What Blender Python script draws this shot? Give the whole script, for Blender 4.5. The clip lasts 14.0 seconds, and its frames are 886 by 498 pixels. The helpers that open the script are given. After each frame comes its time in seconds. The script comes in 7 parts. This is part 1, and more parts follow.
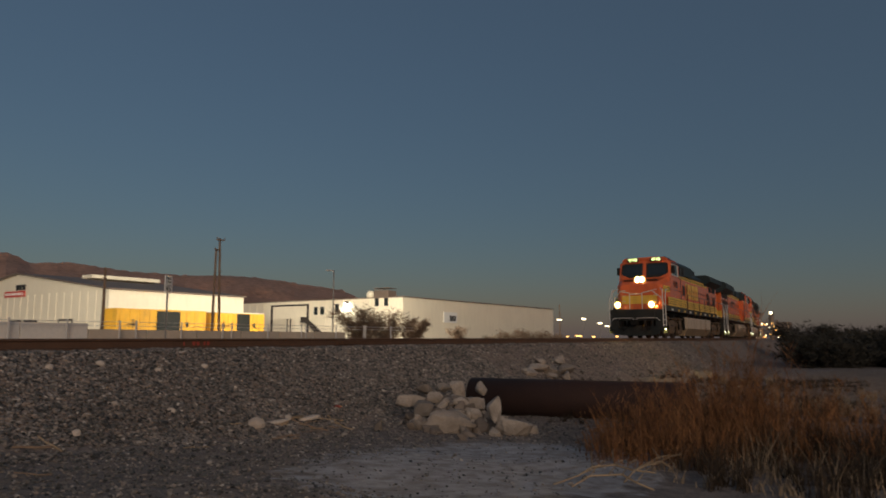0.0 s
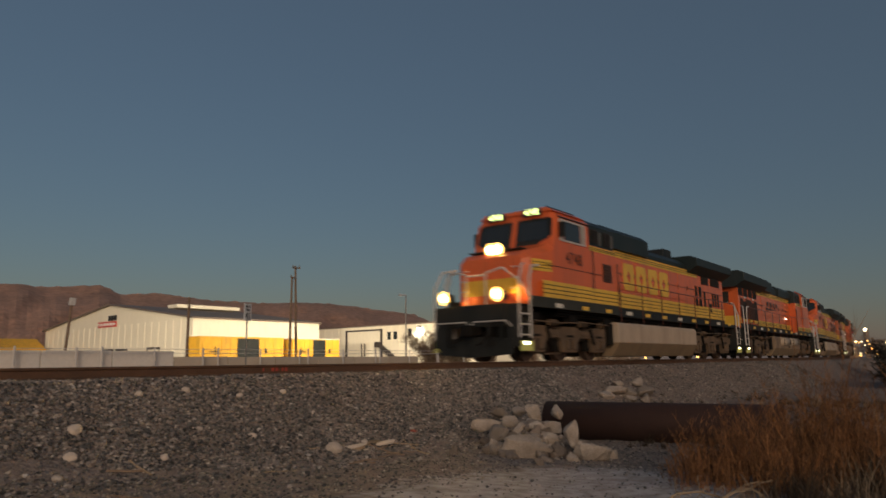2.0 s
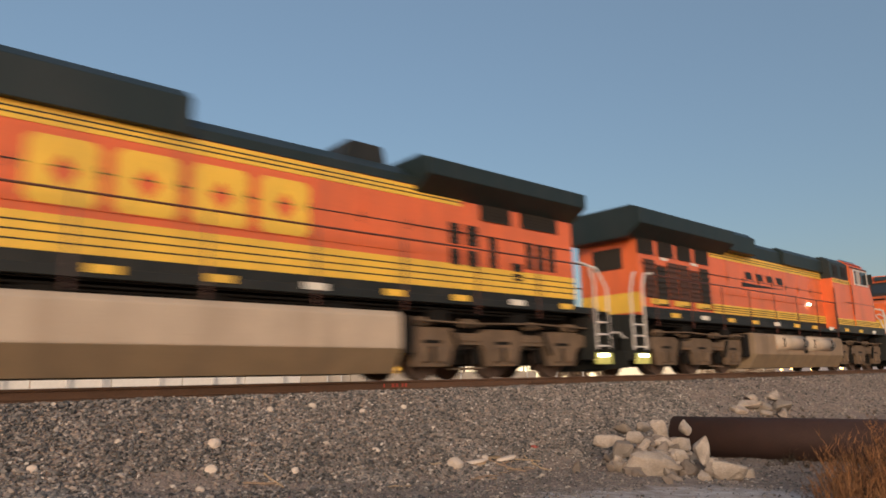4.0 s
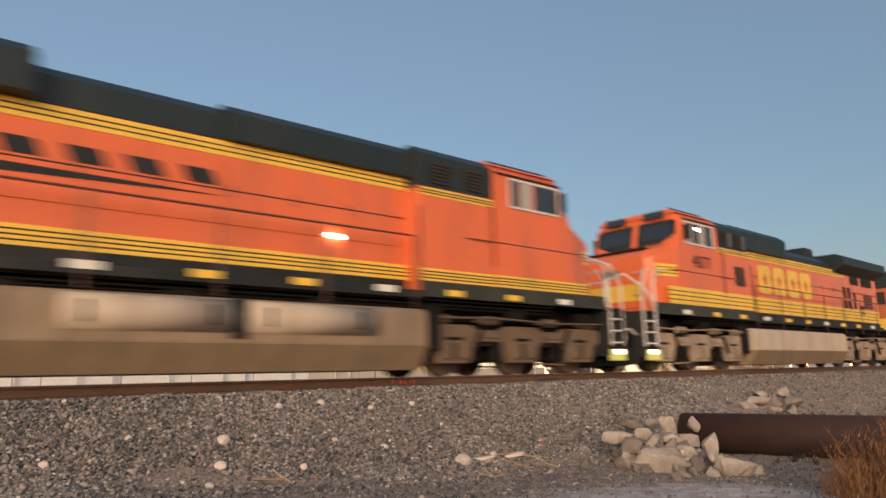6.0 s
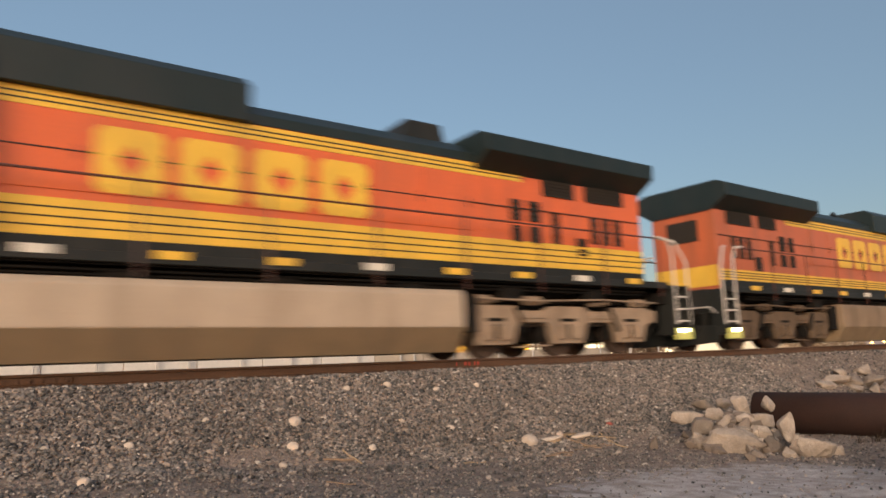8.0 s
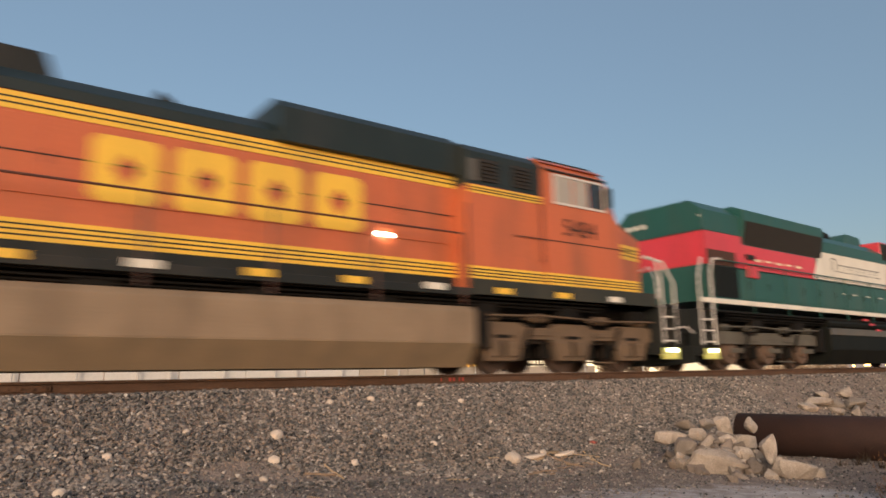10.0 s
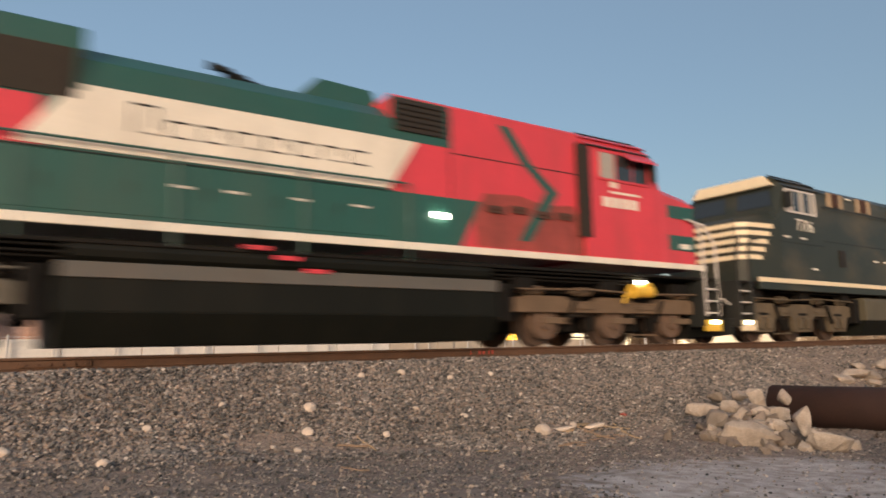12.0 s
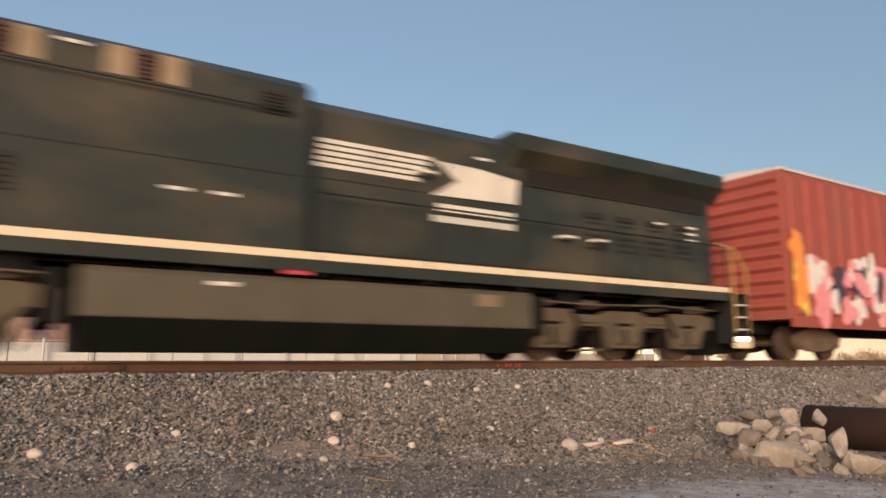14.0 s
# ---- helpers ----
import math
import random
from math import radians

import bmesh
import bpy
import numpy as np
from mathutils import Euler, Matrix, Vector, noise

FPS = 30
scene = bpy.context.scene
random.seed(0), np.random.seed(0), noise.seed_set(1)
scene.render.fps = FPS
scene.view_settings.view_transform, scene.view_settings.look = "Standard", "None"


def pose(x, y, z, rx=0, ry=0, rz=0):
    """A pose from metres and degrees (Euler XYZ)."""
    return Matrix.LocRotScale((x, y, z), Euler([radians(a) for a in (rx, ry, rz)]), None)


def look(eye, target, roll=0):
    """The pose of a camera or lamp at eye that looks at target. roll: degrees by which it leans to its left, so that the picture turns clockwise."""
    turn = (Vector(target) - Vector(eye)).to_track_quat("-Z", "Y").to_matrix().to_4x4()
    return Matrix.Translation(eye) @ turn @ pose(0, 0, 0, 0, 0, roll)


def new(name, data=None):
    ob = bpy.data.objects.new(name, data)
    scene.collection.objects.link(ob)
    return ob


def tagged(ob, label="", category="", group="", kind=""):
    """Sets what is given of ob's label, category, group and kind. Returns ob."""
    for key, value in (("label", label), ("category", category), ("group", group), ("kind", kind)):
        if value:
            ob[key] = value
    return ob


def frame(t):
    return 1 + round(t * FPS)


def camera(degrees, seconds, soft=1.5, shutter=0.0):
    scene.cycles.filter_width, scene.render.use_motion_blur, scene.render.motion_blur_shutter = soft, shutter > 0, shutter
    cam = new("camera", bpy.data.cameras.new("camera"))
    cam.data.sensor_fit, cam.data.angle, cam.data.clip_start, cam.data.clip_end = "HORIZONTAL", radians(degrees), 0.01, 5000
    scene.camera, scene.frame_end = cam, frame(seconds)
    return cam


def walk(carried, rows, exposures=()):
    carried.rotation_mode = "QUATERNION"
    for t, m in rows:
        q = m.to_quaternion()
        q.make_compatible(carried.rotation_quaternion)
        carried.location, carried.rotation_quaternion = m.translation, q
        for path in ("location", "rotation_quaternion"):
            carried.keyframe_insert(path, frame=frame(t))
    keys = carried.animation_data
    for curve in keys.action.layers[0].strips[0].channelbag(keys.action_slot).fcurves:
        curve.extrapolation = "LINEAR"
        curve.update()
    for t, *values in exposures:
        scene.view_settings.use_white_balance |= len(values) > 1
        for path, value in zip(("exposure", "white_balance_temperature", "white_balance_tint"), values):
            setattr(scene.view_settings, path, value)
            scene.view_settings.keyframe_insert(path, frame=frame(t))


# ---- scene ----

# ---------------- camera and its walk ----------------
cam = camera(65.47, 14.0, 1.65, 0.85)
EYE = (0.0, 0.0, 0.0)          # z = 0 is the top of the rails
PATH = [
    (0.0, 97.38, 0.04, -56.85), (0.5, 98.22, 0.29, -55.09), (1.0, 98.86, 0.62, -53.5), (1.5, 99.0, 0.74, -52.34),
    (2.0, 99.33, 0.76, -50.84), (2.2, 99.45, 0.9, -50.03), (4.3, 100.65, 1.25, -40.85), (4.5, 100.45, 1.25, -40.97),
    (5.0, 100.49, 0.77, -40.93), (5.5, 100.51, 0.97, -40.49), (6.0, 100.45, 1.34, -40.58), (6.5, 100.2, 1.18, -40.57),
    (7.0, 99.89, 1.28, -39.2), (7.5, 99.2, 1.72, -36.45), (8.0, 99.12, 2.01, -35.33), (8.2, 99.5, 1.7, -35.5),
    (10.3, 100.37, 0.94, -36.55), (10.5, 100.36, 1.05, -36.28), (11.0, 99.92, 0.6, -36.09), (11.5, 99.08, 0.83, -35.6),
    (12.0, 98.22, 1.23, -34.15), (12.5, 98.35, 0.89, -32.75), (13.0, 98.4, 0.87, -32.68), (13.5, 98.63, 0.58, -32.1),
    (14.0, 99.18, 0.05, -31.95)]
EXPOSURES = [(0.0, 1.05, 6050, 9), (1.5, 1.25, 6300, 10), (2.2, 1.36, 6500, 10), (3.2, 2.2, 6550, 10), (4.3, 2.9, 6500, 10), (8.0, 2.94, 6650, 10), (10.5, 2.94, 6700, 10), (14.0, 3.13, 6720, 10)]
walk(cam, [(t, pose(*EYE, rx, ry, rz)) for t, rx, ry, rz in PATH], EXPOSURES)

# ---------------- world, sun ----------------
SUN_ELEVATION, SUN_ROTATION = radians(3.0), radians(200)
world = bpy.data.worlds.new("dusk")
scene.world = world
world.use_nodes = True
wn, wl = world.node_tree.nodes, world.node_tree.links
sky = wn.new("ShaderNodeTexSky")
sky.sky_type, sky.sun_disc = "NISHITA", False
sky.sun_elevation, sky.sun_rotation = SUN_ELEVATION, SUN_ROTATION
sky.air_density, sky.dust_density, sky.ozone_density = 1.0, 0.6, 3.0
background = wn["Background"]
background.inputs["Strength"].default_value = 0.1
tone = wn.new("ShaderNodeMix")
tone.data_type, tone.blend_type = "RGBA", "MULTIPLY"
tone.inputs["Factor"].default_value, tone.inputs["B"].default_value = 1.0, (1.0, 0.74, 0.62, 1)
haze = wn.new("ShaderNodeMix")
haze.data_type = "RGBA"
haze.inputs["Factor"].default_value, haze.inputs["B"].default_value = 0.6, (0.265, 0.355, 0.465, 1)
wl.new(sky.outputs["Color"], tone.inputs["A"])
wl.new(tone.outputs["Result"], haze.inputs["A"])
wl.new(haze.outputs["Result"], background.inputs["Color"])

sun = new("sun", bpy.data.lights.new("sun", "SUN"))
sun.data.energy, sun.data.angle, sun.data.color = 0.48, radians(30), (1.0, 0.76, 0.55)
sun.matrix_world = look((-12.2, -10.8, 34.4), (0, 0, 30))


# ---------------- materials ----------------
def material(name, color, rough=0.7, metal=0.0, var=0.25, scale=6.0, fine=60.0, bump=0.15, tint=None, dirt=0.0,
             dirt_color=(0.12, 0.09, 0.065), island=0.0, obj=0.0, spec=0.5, streak=(1.6, 1.6, 0.35)):
    """A surface with coarse patches, fine grain, bump and optional dirt."""
    m = bpy.data.materials.new(name)
    m.use_nodes = True
    n, l = m.node_tree.nodes, m.node_tree.links
    p = n["Principled BSDF"]
    p.inputs["Roughness"].default_value, p.inputs["Metallic"].default_value = rough, metal
    p.inputs["Specular IOR Level"].default_value = spec
    tc = n.new("ShaderNodeTexCoord")
    big, small = n.new("ShaderNodeTexNoise"), n.new("ShaderNodeTexNoise")
    for tex, s in ((big, scale), (small, fine)):
        tex.inputs["Scale"].default_value, tex.inputs["Detail"].default_value = s, 5
        l.new(tc.outputs["Object"], tex.inputs["Vector"])
    ramp = n.new("ShaderNodeMapRange")
    ramp.inputs["From Min"].default_value, ramp.inputs["From Max"].default_value = 0.3, 0.7
    ramp.inputs["To Min"].default_value, ramp.inputs["To Max"].default_value = 1 - var, 1 + var
    add = n.new("ShaderNodeMath")
    add.operation = "MULTIPLY_ADD"
    add.inputs[1].default_value, add.inputs[2].default_value = 0.5, 0.0
    l.new(small.outputs["Fac"], add.inputs[0])
    half = n.new("ShaderNodeMath")
    half.operation = "MULTIPLY_ADD"
    half.inputs[1].default_value = 0.5
    l.new(big.outputs["Fac"], half.inputs[0])
    l.new(add.outputs[0], half.inputs[2])
    l.new(half.outputs[0], ramp.inputs["Value"])
    value = ramp.outputs[0]
    if island or obj:
        info = n.new("ShaderNodeNewGeometry" if island else "ShaderNodeObjectInfo")
        spread = n.new("ShaderNodeMapRange")
        amount = island or obj
        spread.inputs["To Min"].default_value, spread.inputs["To Max"].default_value = 1 - amount, 1 + amount
        l.new(info.outputs["Random Per Island" if island else "Random"], spread.inputs["Value"])
        mul = n.new("ShaderNodeMath")
        mul.operation = "MULTIPLY"
        l.new(value, mul.inputs[0])
        l.new(spread.outputs[0], mul.inputs[1])
        value = mul.outputs[0]
    mix = n.new("ShaderNodeMix")
    mix.data_type = "RGBA"
    mix.inputs["A"].default_value, mix.inputs["B"].default_value = (*color, 1), (*(tint or color), 1)
    l.new(big.outputs["Fac"], mix.inputs["Factor"])
    shade = n.new("ShaderNodeVectorMath")
    shade.operation = "SCALE"
    l.new(mix.outputs["Result"], shade.inputs[0])
    l.new(value, shade.inputs["Scale"])
    out = shade.outputs[0]
    if dirt:
        grime = n.new("ShaderNodeTexNoise")
        grime.inputs["Scale"].default_value, grime.inputs["Detail"].default_value = 1.1, 7
        stretch = n.new("ShaderNodeMapping")
        stretch.inputs["Scale"].default_value = streak
        l.new(tc.outputs["Object"], stretch.inputs["Vector"])
        l.new(stretch.outputs[0], grime.inputs["Vector"])
        band = n.new("ShaderNodeMapRange")
        band.inputs["From Min"].default_value, band.inputs["From Max"].default_value = 0.45, 0.75
        band.inputs["To Max"].default_value = dirt
        l.new(grime.outputs["Fac"], band.inputs["Value"])
        soil = n.new("ShaderNodeMix")
        soil.data_type = "RGBA"
        soil.inputs["B"].default_value = (*dirt_color, 1)
        l.new(band.outputs[0], soil.inputs["Factor"])
        l.new(out, soil.inputs["A"])
        out = soil.outputs["Result"]
    l.new(out, p.inputs["Base Color"])
    if bump:
        b = n.new("ShaderNodeBump")
        b.inputs["Strength"].default_value, b.inputs["Distance"].default_value = bump, 0.02
        l.new(small.outputs["Fac"], b.inputs["Height"])
        l.new(b.outputs[0], p.inputs["Normal"])
    return m


def glow(name, color, strength):
    m = bpy.data.materials.new(name)
    m.use_nodes = True
    p = m.node_tree.nodes["Principled BSDF"]
    p.inputs["Base Color"].default_value = (*color, 1)
    p.inputs["Emission Color"].default_value = (*color, 1)
    p.inputs["Emission Strength"].default_value = strength
    return m


def glass_pane(name, color, rough=0.05):
    m = bpy.data.materials.new(name)
    m.use_nodes = True
    p = m.node_tree.nodes["Principled BSDF"]
    p.inputs["Base Color"].default_value = (*color, 1)
    p.inputs["Roughness"].default_value = rough
    p.inputs["Specular IOR Level"].default_value = 0.8
    return m


ORANGE = material("orange_paint", (0.76, 0.17, 0.055), 0.26, var=0.1, scale=1.1, fine=20, bump=0.02, tint=(0.66, 0.12, 0.035), dirt=0.42, dirt_color=(0.3, 0.1, 0.05))
ORANGE_DUSTY = material("dusty_orange_paint", (0.6, 0.155, 0.06), 0.38, var=0.14, scale=1.1, fine=20, bump=0.02, tint=(0.46, 0.11, 0.045), dirt=0.65, dirt_color=(0.19, 0.085, 0.045))
YELLOW = material("yellow_paint", (0.82, 0.5, 0.06), 0.42, var=0.1, scale=2, fine=30, bump=0.02, dirt=0.25)
BLACK = material("black_paint", (0.017, 0.019, 0.018), 0.55, var=0.2, scale=2, fine=40, bump=0.03, dirt=0.3, dirt_color=(0.07, 0.06, 0.05), spec=0.3)
SKIRT = material("dusty_olive_black_skirt", (0.036, 0.036, 0.028), 0.5, var=0.2, scale=2, fine=40, bump=0.03, dirt=0.5, dirt_color=(0.085, 0.07, 0.05), spec=0.3)
ROOF_GREEN = material("dark_green_roof_paint", (0.011, 0.02, 0.019), 0.5, var=0.2, scale=2, bump=0.03, dirt=0.3, dirt_color=(0.05, 0.045, 0.04))
SIDE_BLACK = material("weathered_black_side", (0.026, 0.031, 0.024), 0.45, var=0.15, scale=1.0, fine=30, bump=0.02, dirt=0.9, dirt_color=(0.095, 0.076, 0.046), spec=0.4, streak=(0.45, 0.45, 0.8))
GREEN = material("green_paint", (0.018, 0.085, 0.07), 0.4, var=0.1, scale=1.5, fine=25, bump=0.02, dirt=0.2)
RED = material("red_paint", (0.62, 0.05, 0.068), 0.34, var=0.1, scale=1.5, fine=25, bump=0.02, dirt=0.4, dirt_color=(0.26, 0.05, 0.045))
SOOTRED = material("sooty_red_paint", (0.3, 0.055, 0.045), 0.6, var=0.35, scale=4, bump=0.03, dirt=0.7, dirt_color=(0.1, 0.04, 0.03))
WHITE = material("white_paint", (0.75, 0.7, 0.6), 0.45, var=0.08, scale=2, fine=30, bump=0.02, dirt=0.25)
TANPANEL = material("dusty_tan_panel", (0.36, 0.26, 0.16), 0.7, var=0.3, scale=4, bump=0.03, dirt=0.5, dirt_color=(0.14, 0.1, 0.06))
CREAM = material("cream_stripe", (0.8, 0.66, 0.45), 0.45, var=0.08, bump=0.02)
GRIME = material("grimy_truck_steel", (0.34, 0.25, 0.175), 0.85, var=0.3, scale=3, fine=30, bump=0.2, dirt=0.6, dirt_color=(0.07, 0.05, 0.035))
# bogie interior, darkened for the shade in the gaps between its parts
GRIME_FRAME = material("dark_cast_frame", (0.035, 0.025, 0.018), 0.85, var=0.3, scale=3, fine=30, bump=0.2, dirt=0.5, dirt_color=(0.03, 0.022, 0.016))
GRIME_GREY = material("grey_green_truck_grime", (0.11, 0.1, 0.08), 0.8, var=0.35, scale=4, fine=30, bump=0.2, dirt=0.6, dirt_color=(0.05, 0.042, 0.03))
GRIME_OLIVE = material("olive_truck_grime", (0.115, 0.088, 0.055), 0.85, var=0.35, scale=3, fine=30, bump=0.2, dirt=0.6, dirt_color=(0.04, 0.03, 0.02))
WORNYELLOW = material("worn_yellow_paint", (0.42, 0.26, 0.07), 0.6, var=0.25, scale=4, bump=0.05, dirt=0.5)
# black grimy steel; the deep shade under the deck is darkened into it
GRIME_SHADE = material("shade_black_steel", (0.008, 0.007, 0.006), 0.8, var=0.3, scale=4, fine=40, bump=0.2, dirt=0.25, dirt_color=(0.035, 0.027, 0.02), spec=0.2)
GRIME_BROWN = material("brown_truck_grime", (0.145, 0.097, 0.06), 0.85, var=0.35, scale=3, fine=30, bump=0.2, dirt=0.6, dirt_color=(0.045, 0.032, 0.022))
TANK = material("dusty_fuel_tank", (0.46, 0.37, 0.28), 0.75, var=0.12, scale=2, fine=30, bump=0.06, dirt=0.45, dirt_color=(0.2, 0.14, 0.09))
TANK_BROWN = material("brown_fuel_tank", (0.26, 0.185, 0.12), 0.75, var=0.2, scale=2, fine=30, bump=0.06, dirt=0.55, dirt_color=(0.1, 0.068, 0.043))
TANK_DARK = material("dark_fuel_tank", (0.088, 0.076, 0.048), 0.6, var=0.2, scale=2, bump=0.06, dirt=0.4)
TANK_GREY = material("grey_tank_edge", (0.1, 0.095, 0.085), 0.6, var=0.15, scale=2, bump=0.03, dirt=0.3)
TANK_BLACK = material("black_tank", (0.007, 0.008, 0.006), 0.6, var=0.2, scale=2, bump=0.05, dirt=0.2, dirt_color=(0.03, 0.025, 0.018), spec=0.2)
TANK_LOW = material("brown_tank_band", (0.24, 0.17, 0.1), 0.7, var=0.2, scale=2, bump=0.06, dirt=0.5)
WHEEL_RIM = material("brown_axle_box", (0.13, 0.082, 0.055), 0.8, var=0.3, scale=5, bump=0.1)
WHEEL = material("worn_wheel_steel", (0.085, 0.055, 0.04), 0.7, 0.1, var=0.3, scale=5, bump=0.08)
LOUVER = material("brown_black_louvre", (0.022, 0.016, 0.01), 0.7, var=0.3, scale=6, bump=0.1)
LOUVER_BROWN = material("rusty_brown_louvre", (0.075, 0.032, 0.02), 0.75, var=0.35, scale=5, bump=0.1, dirt=0.4, dirt_color=(0.03, 0.018, 0.013))
RAILING = material("grey_handrail", (0.6, 0.56, 0.52), 0.5, var=0.1, bump=0.02)
DARK_RAILING = material("dark_handrail", (0.09, 0.03, 0.02), 0.5, var=0.1, bump=0.02)
WINDOW = glass_pane("cab_glass", (0.025, 0.03, 0.033), 0.12)
BLIND = material("pale_cab_blind", (0.36, 0.335, 0.3), 0.7, var=0.1)
STEPLIGHT = glow("step_light", (1.0, 0.95, 0.6), 3.0)
STEPYELLOW = material("yellow_step_paint", (0.66, 0.66, 0.2), 0.6, var=0.2, bump=0.05)
WALKLIGHT = glow("walkway_light", (1.0, 0.9, 0.7), 3.0)
HEADLIGHT = glow("headlight", (1.0, 0.62, 0.2), 3500.0)
GLARE_RING = glow("lamp_glare", (1.0, 0.55, 0.12), 2.2)
DITCHLIGHT = glow("ditch_light", (1.0, 0.6, 0.18), 1700.0)
BOARD = glow("number_board_light", (0.85, 1.0, 0.3), 1.5)
REDMARK = material("red_paint_mark", (0.36, 0.06, 0.035), 0.6, var=0.2)
BOXRED = material("boxcar_red", (0.34, 0.075, 0.055), 0.65, var=0.12, scale=2, fine=30, bump=0.05, dirt=0.4, dirt_color=(0.2, 0.1, 0.07))
GRAFFITI = [material(n, c, 0.5, var=0.15, scale=3, bump=0.02) for n, c in (
    ("spray_orange", (0.85, 0.3, 0.06)), ("spray_pink", (0.8, 0.3, 0.33)), ("spray_yellow", (0.85, 0.6, 0.1)),
    ("spray_white", (0.75, 0.72, 0.68)), ("spray_dark", (0.06, 0.04, 0.06)))]
RAILSTEEL = material("rusty_rail", (0.115, 0.062, 0.037), 0.75, 0.2, var=0.25, scale=3, fine=40, bump=0.1)
RAILTOP = material("polished_rail_head", (0.45, 0.4, 0.36), 0.3, 0.8, var=0.1, bump=0.02)
SLEEPER = material("weathered_sleeper", (0.13, 0.1, 0.075), 0.9, var=0.3, scale=4, fine=50, bump=0.3, obj=0.3)
PALESTONE = material("pale_stone", (0.55, 0.46, 0.38), 0.9, var=0.15, scale=6, fine=40, bump=0.2, obj=0.15)
CONCRETE = material("broken_concrete", (0.46, 0.385, 0.32), 0.9, var=0.4, scale=9, fine=60, bump=0.8, tint=(0.3, 0.245, 0.195), obj=0.35, dirt=0.75, dirt_color=(0.15, 0.115, 0.085), streak=(3, 3, 3))
DARKCONCRETE = material("dirty_concrete", (0.2, 0.16, 0.13), 0.95, var=0.3, scale=6, fine=50, bump=0.4, obj=0.25, dirt=0.4, dirt_color=(0.12, 0.09, 0.065))
PIPE = material("rusty_pipe", (0.04, 0.017, 0.011), 0.8, 0.1, var=0.3, scale=3, fine=40, bump=0.2, dirt=0.4, dirt_color=(0.05, 0.025, 0.02))
WEED = material("dry_weed", (0.19, 0.075, 0.028), 0.9, var=0.25, scale=1.5, tint=(0.26, 0.13, 0.05), island=0.7, bump=0)
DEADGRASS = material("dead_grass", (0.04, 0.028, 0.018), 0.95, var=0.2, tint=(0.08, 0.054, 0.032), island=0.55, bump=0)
STRAW = material("pale_straw", (0.33, 0.24, 0.15), 0.9, var=0.2, island=0.4, bump=0)
TWIG = material("bare_twig", (0.24, 0.165, 0.11), 0.9, var=0.3, island=0.4, bump=0)
BARK = material("bark", (0.14, 0.1, 0.075), 0.95, var=0.3, bump=0.3)
SCRUB = material("dark_scrub", (0.035, 0.032, 0.024), 0.95, var=0.3, island=0.5, bump=0)
FACADE = material("cream_metal_wall", (0.84, 0.76, 0.6), 0.6, var=0.05, scale=0.3, fine=3, bump=0.03, dirt=0.15, dirt_color=(0.5, 0.42, 0.32))
METALROOF = material("dull_metal_roof", (0.2, 0.15, 0.12), 0.6, 0.2, var=0.15, scale=0.5, fine=5, bump=0.05)
DARKFRAME = material("dark_frame", (0.05, 0.04, 0.035), 0.6, var=0.2)
WOODPOLE = material("weathered_pole", (0.22, 0.15, 0.1), 0.9, var=0.3, scale=2, fine=30, bump=0.2)
STEELPOLE = material("galvanised_pole", (0.3, 0.28, 0.26), 0.5, 0.5, var=0.15)
BLOCKWALL = material("block_wall", (0.5, 0.42, 0.33), 0.9, var=0.15, scale=1, fine=15, bump=0.15, obj=0.08)
WHITEBLOCK = material("white_block", (0.75, 0.7, 0.63), 0.8, var=0.1)
BOXYELLOW = material("boxcar_yellow", (0.75, 0.4, 0.03), 0.6, var=0.12, scale=1.5, bump=0.03, dirt=0.35)
SIGNWHITE = material("sign_white", (0.82, 0.8, 0.76), 0.5, var=0.04)
SIGNBLACK = material("sign_black", (0.02, 0.02, 0.02), 0.5, var=0.04)
SIGNRED = material("sign_red", (0.6, 0.08, 0.06), 0.5, var=0.05)
ROCKFACE = material("mountain_rock", (0.47, 0.285, 0.2), 0.95, var=0.45, scale=0.006, fine=0.05, bump=0.0, tint=(0.34, 0.19, 0.13))
WALLLAMP = glow("wall_lamp_glow", (1.0, 0.93, 0.75), 40.0)
FARLAMP = glow("far_lamp_glow", (1.0, 0.8, 0.45), 2.5)
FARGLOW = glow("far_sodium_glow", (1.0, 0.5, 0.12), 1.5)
CONTROL = material("teal_vehicle", (0.02, 0.06, 0.07), 0.4, var=0.1)


